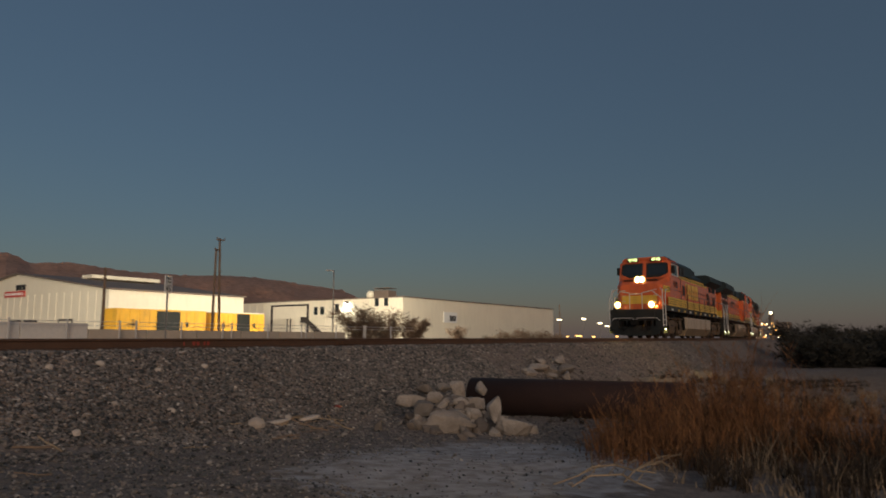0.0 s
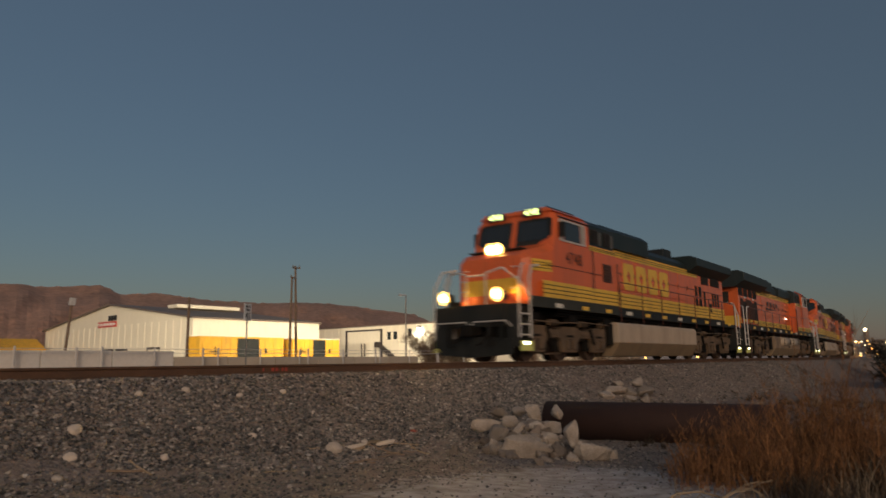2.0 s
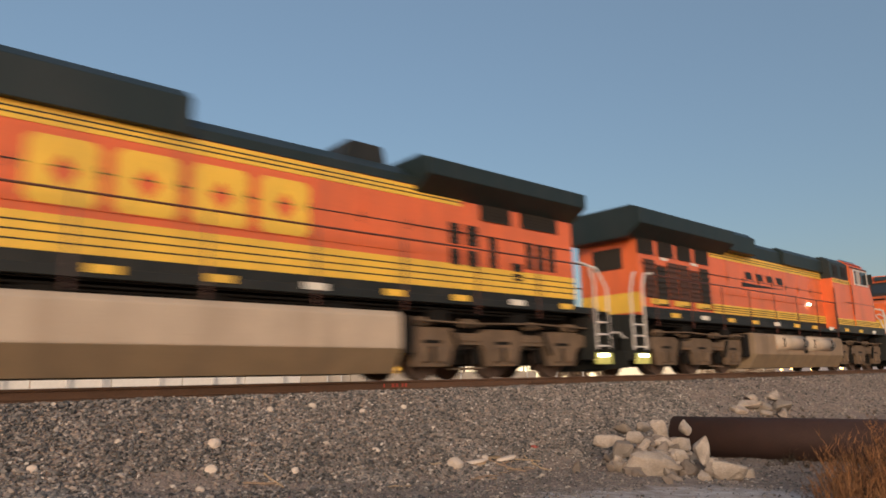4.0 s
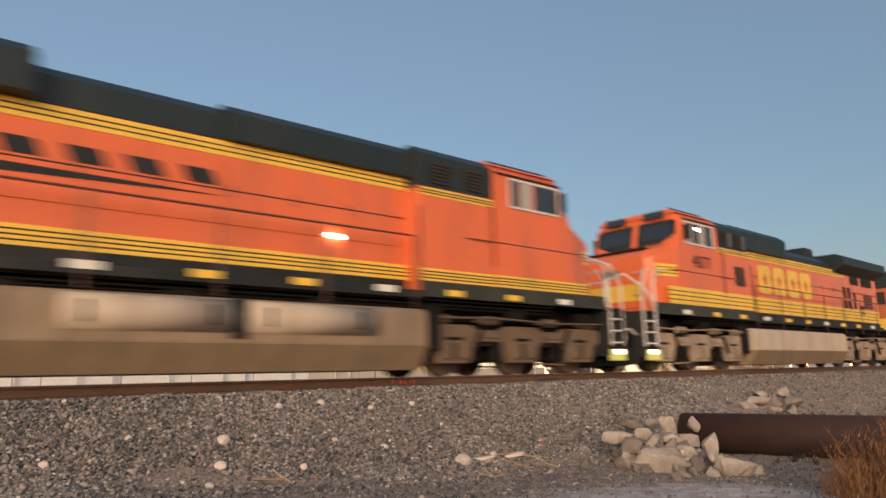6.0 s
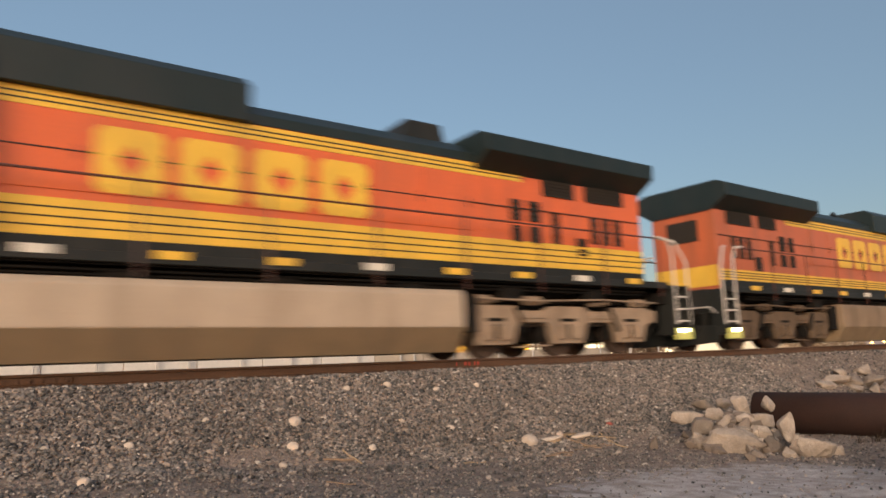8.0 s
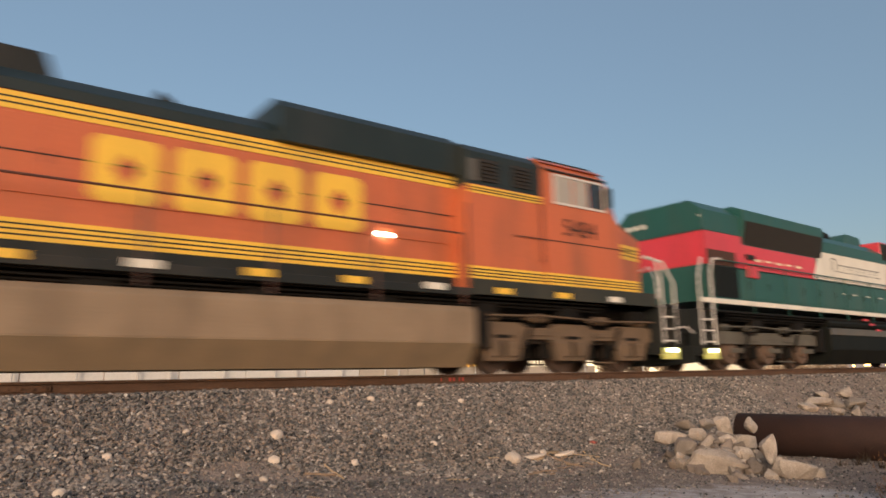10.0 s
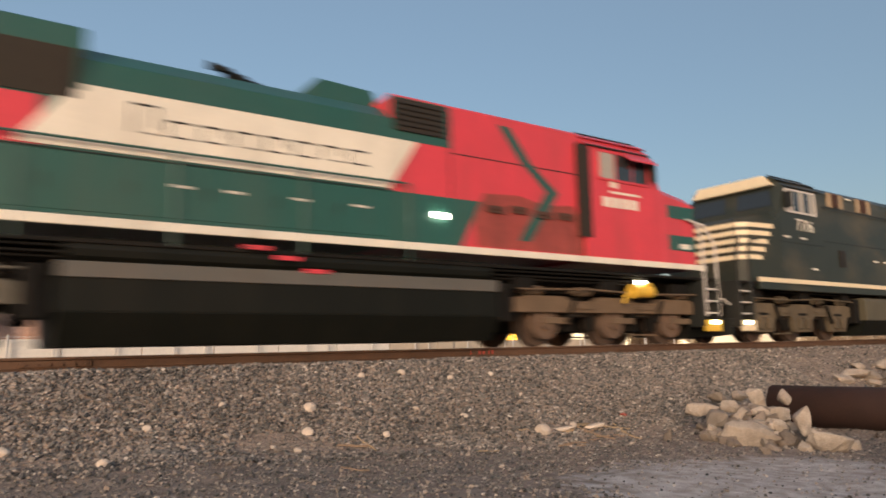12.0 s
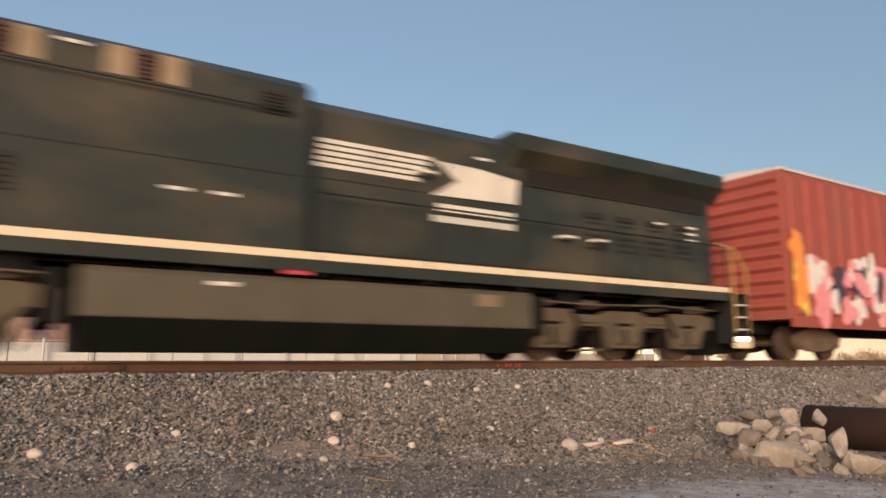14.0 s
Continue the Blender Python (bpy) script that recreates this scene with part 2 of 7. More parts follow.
def ground_material():
    """Grey-brown dirt, grey ballast fines towards the track, a pale dusty patch and dry litter."""
    m = bpy.data.materials.new("ground")
    m.use_nodes = True
    n, l = m.node_tree.nodes, m.node_tree.links
    p = n["Principled BSDF"]
    p.inputs["Roughness"].default_value = 0.95
    p.inputs["Specular IOR Level"].default_value = 0.2
    tc = n.new("ShaderNodeTexCoord")

    def tex(kind, scale, detail=4):
        t = n.new(kind)
        t.inputs["Scale"].default_value = scale
        if "Detail" in t.inputs:
            t.inputs["Detail"].default_value = detail
        l.new(tc.outputs["Object"], t.inputs["Vector"])
        return t

    def mixed(fac, a, b):
        x = n.new("ShaderNodeMix")
        x.data_type = "RGBA"
        for key, v in (("Factor", fac), ("A", a), ("B", b)):
            if isinstance(v, tuple):
                x.inputs[key].default_value = (*v, 1)
            else:
                l.new(v, x.inputs[key])
        return x.outputs["Result"]

    def ranged(v, a, b):
        r = n.new("ShaderNodeMapRange")
        r.interpolation_type = "SMOOTHSTEP"
        r.inputs["From Min"].default_value, r.inputs["From Max"].default_value = a, b
        l.new(v, r.inputs["Value"])
        return r.outputs[0]

    broad, mid, fine = tex("ShaderNodeTexNoise", 0.7), tex("ShaderNodeTexNoise", 5, 6), tex("ShaderNodeTexNoise", 45, 4)
    cells = tex("ShaderNodeTexVoronoi", 16)
    soil = mixed(ranged(mid.outputs["Fac"], 0.35, 0.65), (0.19, 0.152, 0.13), (0.3, 0.238, 0.198))
    soil = mixed(ranged(fine.outputs["Fac"], 0.5, 0.7), soil, (0.34, 0.28, 0.235))
    # the dusty patch, an oval of its own beside the rubble
    sep = n.new("ShaderNodeSeparateXYZ")
    warp = n.new("ShaderNodeVectorMath")
    warp.operation = "MULTIPLY_ADD"
    warp.inputs[1].default_value = (1.6, 1.6, 0)
    l.new(mid.outputs["Color"], warp.inputs[0])
    l.new(tc.outputs["Object"], warp.inputs[2])
    l.new(warp.outputs[0], sep.inputs[0])

    def patch(x, y, rx, ry):
        total = None
        for axis, c, r in (("X", x, rx), ("Y", y, ry)):
            a = n.new("ShaderNodeMath")
            a.operation = "MULTIPLY_ADD"
            a.inputs[1].default_value, a.inputs[2].default_value = 1 / r, -(c + 0.8) / r
            l.new(sep.outputs[axis], a.inputs[0])
            s = n.new("ShaderNodeMath")
            s.operation = "POWER"
            s.inputs[1].default_value = 2
            l.new(a.outputs[0], s.inputs[0])
            if total is None:
                total = s.outputs[0]
            else:
                q = n.new("ShaderNodeMath")
                l.new(total, q.inputs[0])
                l.new(s.outputs[0], q.inputs[1])
                total = q.outputs[0]
        r = n.new("ShaderNodeMapRange")
        r.interpolation_type = "SMOOTHSTEP"
        r.inputs["From Min"].default_value, r.inputs["From Max"].default_value = 1.25, 0.7
        l.new(total, r.inputs["Value"])
        return r.outputs[0]

    dust = mixed(ranged(mid.outputs["Fac"], 0.3, 0.7), (0.36, 0.31, 0.28), (0.58, 0.54, 0.52))
    out = mixed(patch(6.9, 3.9, 2.5, 1.75), soil, dust)
    track = mixed(ranged(mid.outputs["Fac"], 0.35, 0.65), (0.2, 0.15, 0.115), (0.3, 0.23, 0.18))
    out = mixed(patch(27, 1.4, 9, 1.5), out, track)
    l.new(out, p.inputs["Base Color"])
    b = n.new("ShaderNodeBump")
    b.inputs["Strength"].default_value, b.inputs["Distance"].default_value = 0.6, 0.03
    l.new(cells.outputs["Distance"], b.inputs["Height"])
    b2 = n.new("ShaderNodeBump")
    b2.inputs["Strength"].default_value, b2.inputs["Distance"].default_value = 0.5, 0.02
    l.new(fine.outputs["Fac"], b2.inputs["Height"])
    l.new(b.outputs[0], b2.inputs["Normal"])
    l.new(b2.outputs[0], p.inputs["Normal"])
    return m


GROUND = ground_material()


def stone_material():
    """Crushed stone: each piece its own tone, from near black to a few pale ones."""
    m = bpy.data.materials.new("ballast_stone")
    m.use_nodes = True
    n, l = m.node_tree.nodes, m.node_tree.links
    p = n["Principled BSDF"]
    p.inputs["Roughness"].default_value, p.inputs["Specular IOR Level"].default_value = 0.85, 0.3
    geo, ramp, tc = n.new("ShaderNodeNewGeometry"), n.new("ShaderNodeValToRGB"), n.new("ShaderNodeTexCoord")
    e = ramp.color_ramp.elements
    e[0].position, e[0].color = 0.0, (0.045, 0.044, 0.043, 1)
    e[1].position, e[1].color = 1.0, (0.58, 0.52, 0.46, 1)
    for at, c in ((0.3, (0.12, 0.115, 0.11)), (0.62, (0.22, 0.197, 0.18)), (0.82, (0.28, 0.228, 0.192)), (0.95, (0.345, 0.3, 0.265))):
        q = e.new(at)
        q.color = (*c, 1)
    l.new(geo.outputs["Random Per Island"], ramp.inputs["Fac"])
    patch, grain = n.new("ShaderNodeTexNoise"), n.new("ShaderNodeTexNoise")
    for tex, size in ((patch, 0.8), (grain, 70.0)):
        tex.inputs["Scale"].default_value, tex.inputs["Detail"].default_value = size, 4
        l.new(tc.outputs["Object"], tex.inputs["Vector"])
    total = n.new("ShaderNodeMath")
    l.new(patch.outputs["Fac"], total.inputs[0])
    l.new(grain.outputs["Fac"], total.inputs[1])
    shade = n.new("ShaderNodeVectorMath")
    shade.operation = "SCALE"
    l.new(ramp.outputs["Color"], shade.inputs[0])
    l.new(total.outputs[0], shade.inputs["Scale"])
    l.new(shade.outputs[0], p.inputs["Base Color"])
    b = n.new("ShaderNodeBump")
    b.inputs["Strength"].default_value, b.inputs["Distance"].default_value = 0.3, 0.01
    l.new(grain.outputs["Fac"], b.inputs["Height"])
    l.new(b.outputs[0], p.inputs["Normal"])
    return m


STONE = stone_material()


# ---------------- mesh helpers ----------------
def bx(bm, x0, x1, y0, y1, z0, z1, bev=0.0):
    """A box, with bevelled edges where asked."""
    v = [bm.verts.new((x, y, z)) for x in (x0, x1) for y in (y0, y1) for z in (z0, z1)]
    f = [bm.faces.new([v[i] for i in q]) for q in ((0, 1, 3, 2), (4, 6, 7, 5), (0, 4, 5, 1), (2, 3, 7, 6), (0, 2, 6, 4), (1, 5, 7, 3))]
    if bev:
        bmesh.ops.bevel(bm, geom=list({e for q in f for e in q.edges}), offset=bev, segments=2, affect="EDGES", profile=0.5)


def prism(bm, poly, axis, a, b, bev=0.0):
    """A polygon swept along x (points y, z), y (points x, z) or z (points x, y)."""
    def at(p, d):
        return {"x": (d, p[0], p[1]), "y": (p[0], d, p[1]), "z": (p[0], p[1], d)}[axis]
    lo, hi = [bm.verts.new(at(p, a)) for p in poly], [bm.verts.new(at(p, b)) for p in poly]
    k = len(poly)
    f = [bm.faces.new(lo), bm.faces.new(hi[::-1])]
    f += [bm.faces.new((lo[(i + 1) % k], lo[i], hi[i], hi[(i + 1) % k])) for i in range(k)]
    bmesh.ops.recalc_face_normals(bm, faces=f)
    if bev:
        bmesh.ops.bevel(bm, geom=list({e for q in f for e in q.edges}), offset=bev, segments=2, affect="EDGES", profile=0.5)


def loft(bm, rings):
    """A skin through closed rings of points, closed at both ends."""
    vs = [[bm.verts.new(p) for p in r] for r in rings]
    k = len(vs[0])
    f = [bm.faces.new(vs[0]), bm.faces.new(vs[-1][::-1])]
    for a, b in zip(vs, vs[1:]):
        f += [bm.faces.new((a[(i + 1) % k], a[i], b[i], b[(i + 1) % k])) for i in range(k)]
    bmesh.ops.recalc_face_normals(bm, faces=f)


def rod(bm, a, b, r, seg=8, r2=None):
    a, b = Vector(a), Vector(b)
    d = (b - a)
    q = d.to_track_quat("Z", "Y").to_matrix().to_4x4()
    bmesh.ops.create_cone(bm, cap_ends=True, segments=seg, radius1=r, radius2=r if r2 is None else r2, depth=d.length,
                          matrix=Matrix.Translation((a + b) / 2) @ q)


def bent(bm, points, r, seg=6):
    for a, b in zip(points, points[1:]):
        rod(bm, a, b, r, seg)


def link(name, bm, mat, smooth=False):
    me = bpy.data.meshes.new(name)
    bm.to_mesh(me)
    bm.free()
    me.materials.append(mat)
    if smooth:
        for q in me.polygons:
            q.use_smooth = True
    return new(name, me)


def part(name, bm, mat, parent, label="", smooth=False):
    ob = link(name, bm, mat, smooth)
    ob.parent = parent
    if label:
        ob["label"] = label
    return ob


def thing(name, m, label, category, group=""):
    e = new(name)
    e.matrix_basis = m
    return tagged(e, label, category, group)


def B():
    return bmesh.new()


def boxpart(name, dims, mat, parent, label="", bev=0.0):
    bm = B()
    bx(bm, *dims, bev)
    return part(name, bm, mat, parent, label)


def writing(text, size, mat, parent, m, name="number"):
    c = bpy.data.curves.new(name, "FONT")
    c.body, c.size, c.extrude, c.align_x, c.align_y = text, size, 0.004, "CENTER", "CENTER"
    c.materials.append(mat)
    ob = new(name, c)
    ob.parent = parent
    ob.matrix_basis = m
    return ob


def side_text(text, size, mat, parent, x, z, half, side, name="number"):
    return writing(text, size, mat, parent, pose(x, side * half, z, 90, 0, 0 if side < 0 else 180), name)


# ---------------- the ground and the track ----------------
TRACK_Y = 11.9


def step(a, b, v):
    u = min(1, max(0, (v - a) / (b - a)))
    return u * u * (3 - 2 * u)


def track_y(x):
    """The track's middle line: straight beside the eye, then a long bend away."""
    u = max(0.0, min(x, 260.0) - 16.0)
    return TRACK_Y + 0.0006 * u * u + 1e-6 * u ** 3 + (0.471 * (x - 260.0) if x > 260 else 0.0)


def track_turn(x):
    return math.degrees(math.atan2(track_y(x + 1) - track_y(x - 1), 2))


def ground_height(x, y):
    near = -1.08 - 0.34 * step(1.5, 7.5, x) + 0.07 * noise.noise((x * 0.5, y * 0.5, 0)) + 0.03 * noise.noise((x * 1.9, y * 1.9, 3))
    near -= 0.12 * math.exp(-((x - 9.6) / 1.6) ** 2 - ((y - 4.6) / 1.6) ** 2)
    far = -0.85 + 0.05 * noise.noise((x * 0.2, y * 0.2, 7))
    base = near + (far - near) * step(track_y(x) + 2, track_y(x) + 4.5, y)
    u = abs(y - track_y(x)) * math.cos(radians(track_turn(x)))
    bed = -0.21 - max(0, u - 2.05) * 0.52 + (0.03 * noise.noise((x * 1.3, y * 1.3, 5)) if u > 1.2 else -0.02)
    k = 0.12
    h = max(k - abs(base - bed), 0) / k
    return max(base, bed) + h * h * k * 0.25


def build_ground():
    xs = list(np.concatenate([[-4500, -1500, -500, -200, -80, -40, -20], np.arange(-10, 40, 0.2), np.arange(40, 90, 1.0), [100, 130, 200, 400, 900, 2000, 4500]]))
    ys = list(np.concatenate([[-4500, -1500, -500, -150, -60, -30, -15], np.arange(-8, 18, 0.2), np.arange(18, 34, 0.5), np.arange(34, 60, 2.0), [70, 90, 120, 160, 240, 400, 900, 2000, 4500]]))
    verts = [(x, y, ground_height(x, y)) for y in ys for x in xs]
    w = len(xs)
    faces = [(j * w + i, j * w + i + 1, (j + 1) * w + i + 1, (j + 1) * w + i) for j in range(len(ys) - 1) for i in range(w - 1)]
    me = bpy.data.meshes.new("ground")
    me.from_pydata(verts, [], faces)
    me.materials.append(GROUND)
    me.polygons.foreach_set("use_smooth", [True] * len(faces))
    tagged(new("ground", me), "grey-brown dirt ground rising to a gravel track bed", "ground", kind="structure")


build_ground()


def build_track():
    track = thing("railway_track", pose(0, TRACK_Y, 0), "rusty steel rails on timber sleepers in gravel ballast", "railway track")
    head = [(-0.037, 0.0), (-0.037, -0.035), (-0.009, -0.05), (-0.009, -0.15), (-0.075, -0.172), (-0.075, -0.183),
            (0.075, -0.183), (0.075, -0.172), (0.009, -0.15), (0.009, -0.05), (0.037, -0.035), (0.037, 0.0)]
    stations = [-400, -60] + list(range(8, 264, 4)) + [420]
    for s in (-1, 1):
        def ring(x, outline):
            turn = radians(track_turn(x))
            return [(x - math.sin(turn) * (s * 0.755 + a), track_y(x) - TRACK_Y + math.cos(turn) * (s * 0.755 + a), b) for a, b in outline]
        bm = B()
        loft(bm, [ring(x, [(a, b - 0.004) for a, b in head]) for x in stations])
        rail = part("rail", bm, RAILSTEEL, track, "rusty brown steel rail")
        bm = B()
        loft(bm, [ring(x, [(-0.03, -0.004), (0.03, -0.004), (0.03, 0.0), (-0.03, 0.0)]) for x in stations])
        part("rail_head", bm, RAILTOP, rail, "polished running surface")
    for x in (1.0, 12.9, 24.8):
        bm = B()
        bx(bm, x - 0.45, x + 0.45, -0.792, -0.766, -0.14, -0.055, 0.006)
        for k in range(6):
            rod(bm, (x - 0.38 + k * 0.152, -0.79, -0.098), (x - 0.38 + k * 0.152, -0.815, -0.098), 0.02, 6)
        part("joint_bar", bm, RAILSTEEL, track, "bolted joint bar")
    for a, b in ((0, 0.05), (0.2, 0.11), (0.3, 0.1), (0.45, 0.07), (0.53, 0.09)):
        boxpart("paint_mark", (8.2 + a, 8.2 + a + b * 0.6, -0.775, -0.768, -0.13, -0.06), REDMARK, track, "orange-red sprayed mark")
    bm = B()
    bx(bm, -0.11, 0.11, -1.3, 1.3, -0.36, -0.19, 0.01)
    first = part("sleeper", bm, SLEEPER, track)
    for k in range(1, 140):
        o = new("sleeper", first.data)
        x = -8 + k * 0.55
        o.parent, o.matrix_basis = track, pose(x, track_y(x) - TRACK_Y + random.uniform(-0.04, 0.04), random.uniform(-0.01, 0.005), 0, 0, track_turn(x) + random.uniform(-1, 1))


build_track()


def stones_mesh(name, spots, mat, label):
    """Many small angular stones in one mesh."""
    rng = np.random.default_rng(4)
    base = np.array([(1, 0, 0), (-0.5, 0.85, 0), (-0.5, -0.85, 0), (0.3, 0.5, 0.8), (-0.7, 0, 0.7), (0.3, -0.5, 0.75), (0, 0, -0.7)])
    tris = np.array([(0, 1, 3), (1, 4, 3), (1, 2, 4), (2, 5, 4), (2, 0, 5), (0, 3, 5), (3, 4, 5), (0, 6, 1), (1, 6, 2), (2, 6, 0)])
    spots = np.array(spots)
    k = len(spots)
    v = base[None] * (1 + rng.uniform(-0.3, 0.3, (k, 7, 3)))
    ang = rng.uniform(0, 2 * np.pi, k)
    c, s = np.cos(ang)[:, None], np.sin(ang)[:, None]
    x, y = v[:, :, 0] * c - v[:, :, 1] * s, v[:, :, 0] * s + v[:, :, 1] * c
    tilt = rng.uniform(-0.7, 0.7, k)[:, None]
    z = v[:, :, 2] * np.cos(tilt) + y * np.sin(tilt)
    y = y * np.cos(tilt) - v[:, :, 2] * np.sin(tilt)
    p = np.stack([x, y, z * 0.8], 2) * spots[:, None, 3:4] + spots[:, None, :3]
    f = (np.arange(k)[:, None, None] * 7 + tris[None]).reshape(-1, 3)
    me = bpy.data.meshes.new(name)
    me.from_pydata(p.reshape(-1, 3).tolist(), [], f.tolist())
    me.materials.append(mat)
    return tagged(new(name, me), label, "gravel", kind="stuff")


def scatter_ballast():
    rng = random.Random(11)
    spots = []
    while len(spots) < 88000:
        x = rng.uniform(-1, 16) if rng.random() < 0.8 else rng.uniform(16, 45)
        y = rng.uniform(6.9, 11.1)
        toe = 8.1 - 0.55 * step(2, 8, x) + 0.5 * noise.noise((x * 0.8, y * 0.8, 2))
        if y < toe and rng.random() > 0.1:
            continue
        r = rng.uniform(0.014, 0.033) * (1.5 if rng.random() < 0.08 else 1)
        spots.append((x, y, ground_height(x, y) + r * 0.35, r))
    stones_mesh("ballast", spots, STONE, "grey-brown crushed stone ballast on the track bank")
    spots = []
    while len(spots) < 22000:
        x, y = rng.uniform(-1, 14), rng.uniform(2.5, 8.2)
        if abs(x - 6.9) < 2.2 and abs(y - 3.9) < 1.5 and rng.random() < 0.8:
            continue
        r = rng.uniform(0.006, 0.02) * (1.8 if rng.random() < 0.06 else 1)
        spots.append((x, y, ground_height(x, y) + r * 0.3, r))
    stones_mesh("loose_gravel", spots, STONE, "loose small stones strewn over dirt")


scatter_ballast()


def chunk(name, m, size, mat, seed, label, category, group, bev=0.05):
    """An angular lump of stone or broken concrete."""
    rng = random.Random(seed)
    bm = B()
    for _ in range(15):
        d = Vector((rng.gauss(0, 1), rng.gauss(0, 1), rng.gauss(0, 1)))
        d /= max(abs(d.x), abs(d.y), abs(d.z)) ** 0.55 * d.length ** 0.45
        bm.verts.new(d * rng.uniform(0.42, 0.58))
    hull = bmesh.ops.convex_hull(bm, input=list(bm.verts))
    bmesh.ops.delete(bm, geom=list({g for g in hull["geom_interior"] + hull["geom_unused"] if isinstance(g, bmesh.types.BMVert)}), context="VERTS")
    if max(size) > 0.22:
        bmesh.ops.subdivide_edges(bm, edges=list(bm.edges), cuts=2, use_grid_fill=True)
    if max(size) > 0.22:
        bmesh.ops.smooth_vert(bm, verts=list(bm.verts), factor=0.5, use_axis_x=True, use_axis_y=True, use_axis_z=True)
    for v in bm.verts:
        q = v.co * 3 + Vector((seed * 3.1, 0, 0))
        v.co *= 1.06 + 0.12 * noise.noise(q) + 0.1 * noise.noise(q * 3)
        v.co = Vector((v.co.x * size[0], v.co.y * size[1], v.co.z * size[2]))
    ob = link(name, bm, mat, False)
    ob.matrix_basis = m
    return tagged(ob, label, category, group)


def build_rubble():
    # x, y, z of the middle, length, depth, height, turn, tilt
    rows = [
        (9.3, 5.98, -1.28, 0.98, 0.62, 0.42, -58, 14), (9.6, 6.9, -1.02, 0.8, 0.42, 0.24, -50, 5), (9.47, 6.6, -1.11, 0.58, 0.44, 0.3, -70, 10),
        (10.02, 6.7, -0.98, 0.36, 0.34, 0.28, -40, 15), (10.4, 7.2, -0.87, 0.38, 0.34, 0.26, -60, 0), (10.91, 7.1, -0.87, 0.28, 0.26, 0.24, -20, 12),
        (10.55, 6.56, -0.86, 0.4, 0.34, 0.38, -60, -6), (10.5, 6.08, -0.85, 0.26, 0.36, 0.32, -58, 35), (9.75, 5.45, -1.1, 0.46, 0.34, 0.86, -62, -10),
        (9.75, 5.03, -1.34, 0.9, 0.46, 0.5, -70, 10), (9.95, 5.88, -1.22, 0.3, 0.28, 0.26, -40, 10), (9.15, 6.5, -1.27, 0.28, 0.26, 0.26, -10, 0),
        (10.25, 6.15, -1.08, 0.6, 0.5, 0.4, -58, 5), (10.1, 6.45, -1.05, 0.42, 0.36, 0.34, -30, 18), (9.9, 6.2, -1.25, 0.6, 0.6, 0.36, 20, 0)]
    for k, (x, y, z, a, b, c, turn, tilt) in enumerate(rows):
        g = 0.8 if k not in (8, 9) else 0.58
        chunk("concrete_chunk", pose(x, y, z - 0.03, tilt, tilt * 0.4, turn), (a * g, b * g, c * g), CONCRETE, 20 + k,
              "pale broken concrete chunk in a rubble heap", "rubble", "rubble heap by the pipe")
    rng = random.Random(77)
    for k in range(120):
        x, y = 9.9 + rng.gauss(0, 0.5), 6.25 + rng.gauss(0, 0.42)
        near = math.exp(-((x - 10.2) / 0.65) ** 2 - ((y - 6.35) / 0.5) ** 2)
        d = rng.uniform(0.07, 0.24)
        chunk("concrete_chunk", pose(x, y, ground_height(x, y) + 0.03 + 0.4 * near, rng.uniform(-50, 50), rng.uniform(-50, 50), rng.uniform(0, 180)),
              (d * 1.3, d, d * 0.8), DARKCONCRETE if k % 3 else CONCRETE, 200 + k, "small broken concrete lump in a rubble heap", "rubble", "rubble heap by the pipe")
    rows = [(16.2, 8.5, 0.1, 0.9, 0.4, 0.22, -30, 6), (16.9, 8.3, 0.13, 0.6, 0.5, 0.3, 20, -8), (17.6, 8.2, 0.13, 0.6, 0.5, 0.4, 50, 10),
            (17.3, 7.9, 0.12, 0.7, 0.4, 0.3, 15, 8), (18.4, 8.7, 0.13, 0.6, 0.5, 0.35, 70, 5), (15.6, 8.4, 0.06, 0.5, 0.4, 0.24, -20, 0),
            (16.5, 8.1, 0.08, 0.4, 0.3, 0.2, 70, 9), (17.0, 8.7, 0.1, 0.4, 0.36, 0.24, 10, 4), (18.0, 8.4, 0.1, 0.36, 0.3, 0.26, 40, 12)]
    for k, (x, y, up, a, b, c, turn, tilt) in enumerate(rows):
        x += 1.5
        chunk("concrete_chunk", pose(x, y, ground_height(x, y) + up, tilt, tilt * 0.4, turn), (a, b, c), CONCRETE, 60 + k,
              "pale broken concrete slab lying on the bank", "rubble", "slabs on the bank")
    # pale stones lying on the bank where the sight line (x / y, fall / y) meets it
    spots = ((0.9021, 0.1624, 0.27), (0.4318, 0.089, 0.2), (0.4278, 0.1242, 0.17), (0.5935, 0.0402, 0.14), (0.6925, 0.0534, 0.13), (0.564, 0.1385, 0.13),
             (0.4145, 0.1499, 0.12), (0.0385, 0.1157, 0.16), (0.52, 0.043, 0.13), (0.78, 0.05, 0.12), (0.2, 0.1, 0.12), (0.3, 0.075, 0.11), (0.98, 0.155, 0.13), (1.05, 0.158, 0.07),
             (0.72, 0.12, 0.12), (0.15, 0.14, 0.14), (0.85, 0.09, 0.1), (0.62, 0.1, 0.1))
    for k, (u, fall, r) in enumerate(spots):
        y = 4.0
        while ground_height(u * y, y) < -fall * y and y < 11:
            y += 0.02
        bm = B()
        bmesh.ops.create_icosphere(bm, subdivisions=2, radius=0.5)
        for v in bm.verts:
            v.co *= 1 + 0.28 * noise.noise(v.co * 1.7 + Vector((k * 5.0, 0, 0)))
            v.co = Vector((v.co.x * r, v.co.y * r * 0.85, v.co.z * r * 0.75))
        o = link("stone", bm, PALESTONE)
        o.matrix_basis = pose(u * y, y, ground_height(u * y, y) + r * 0.15, 0, 0, k * 50)
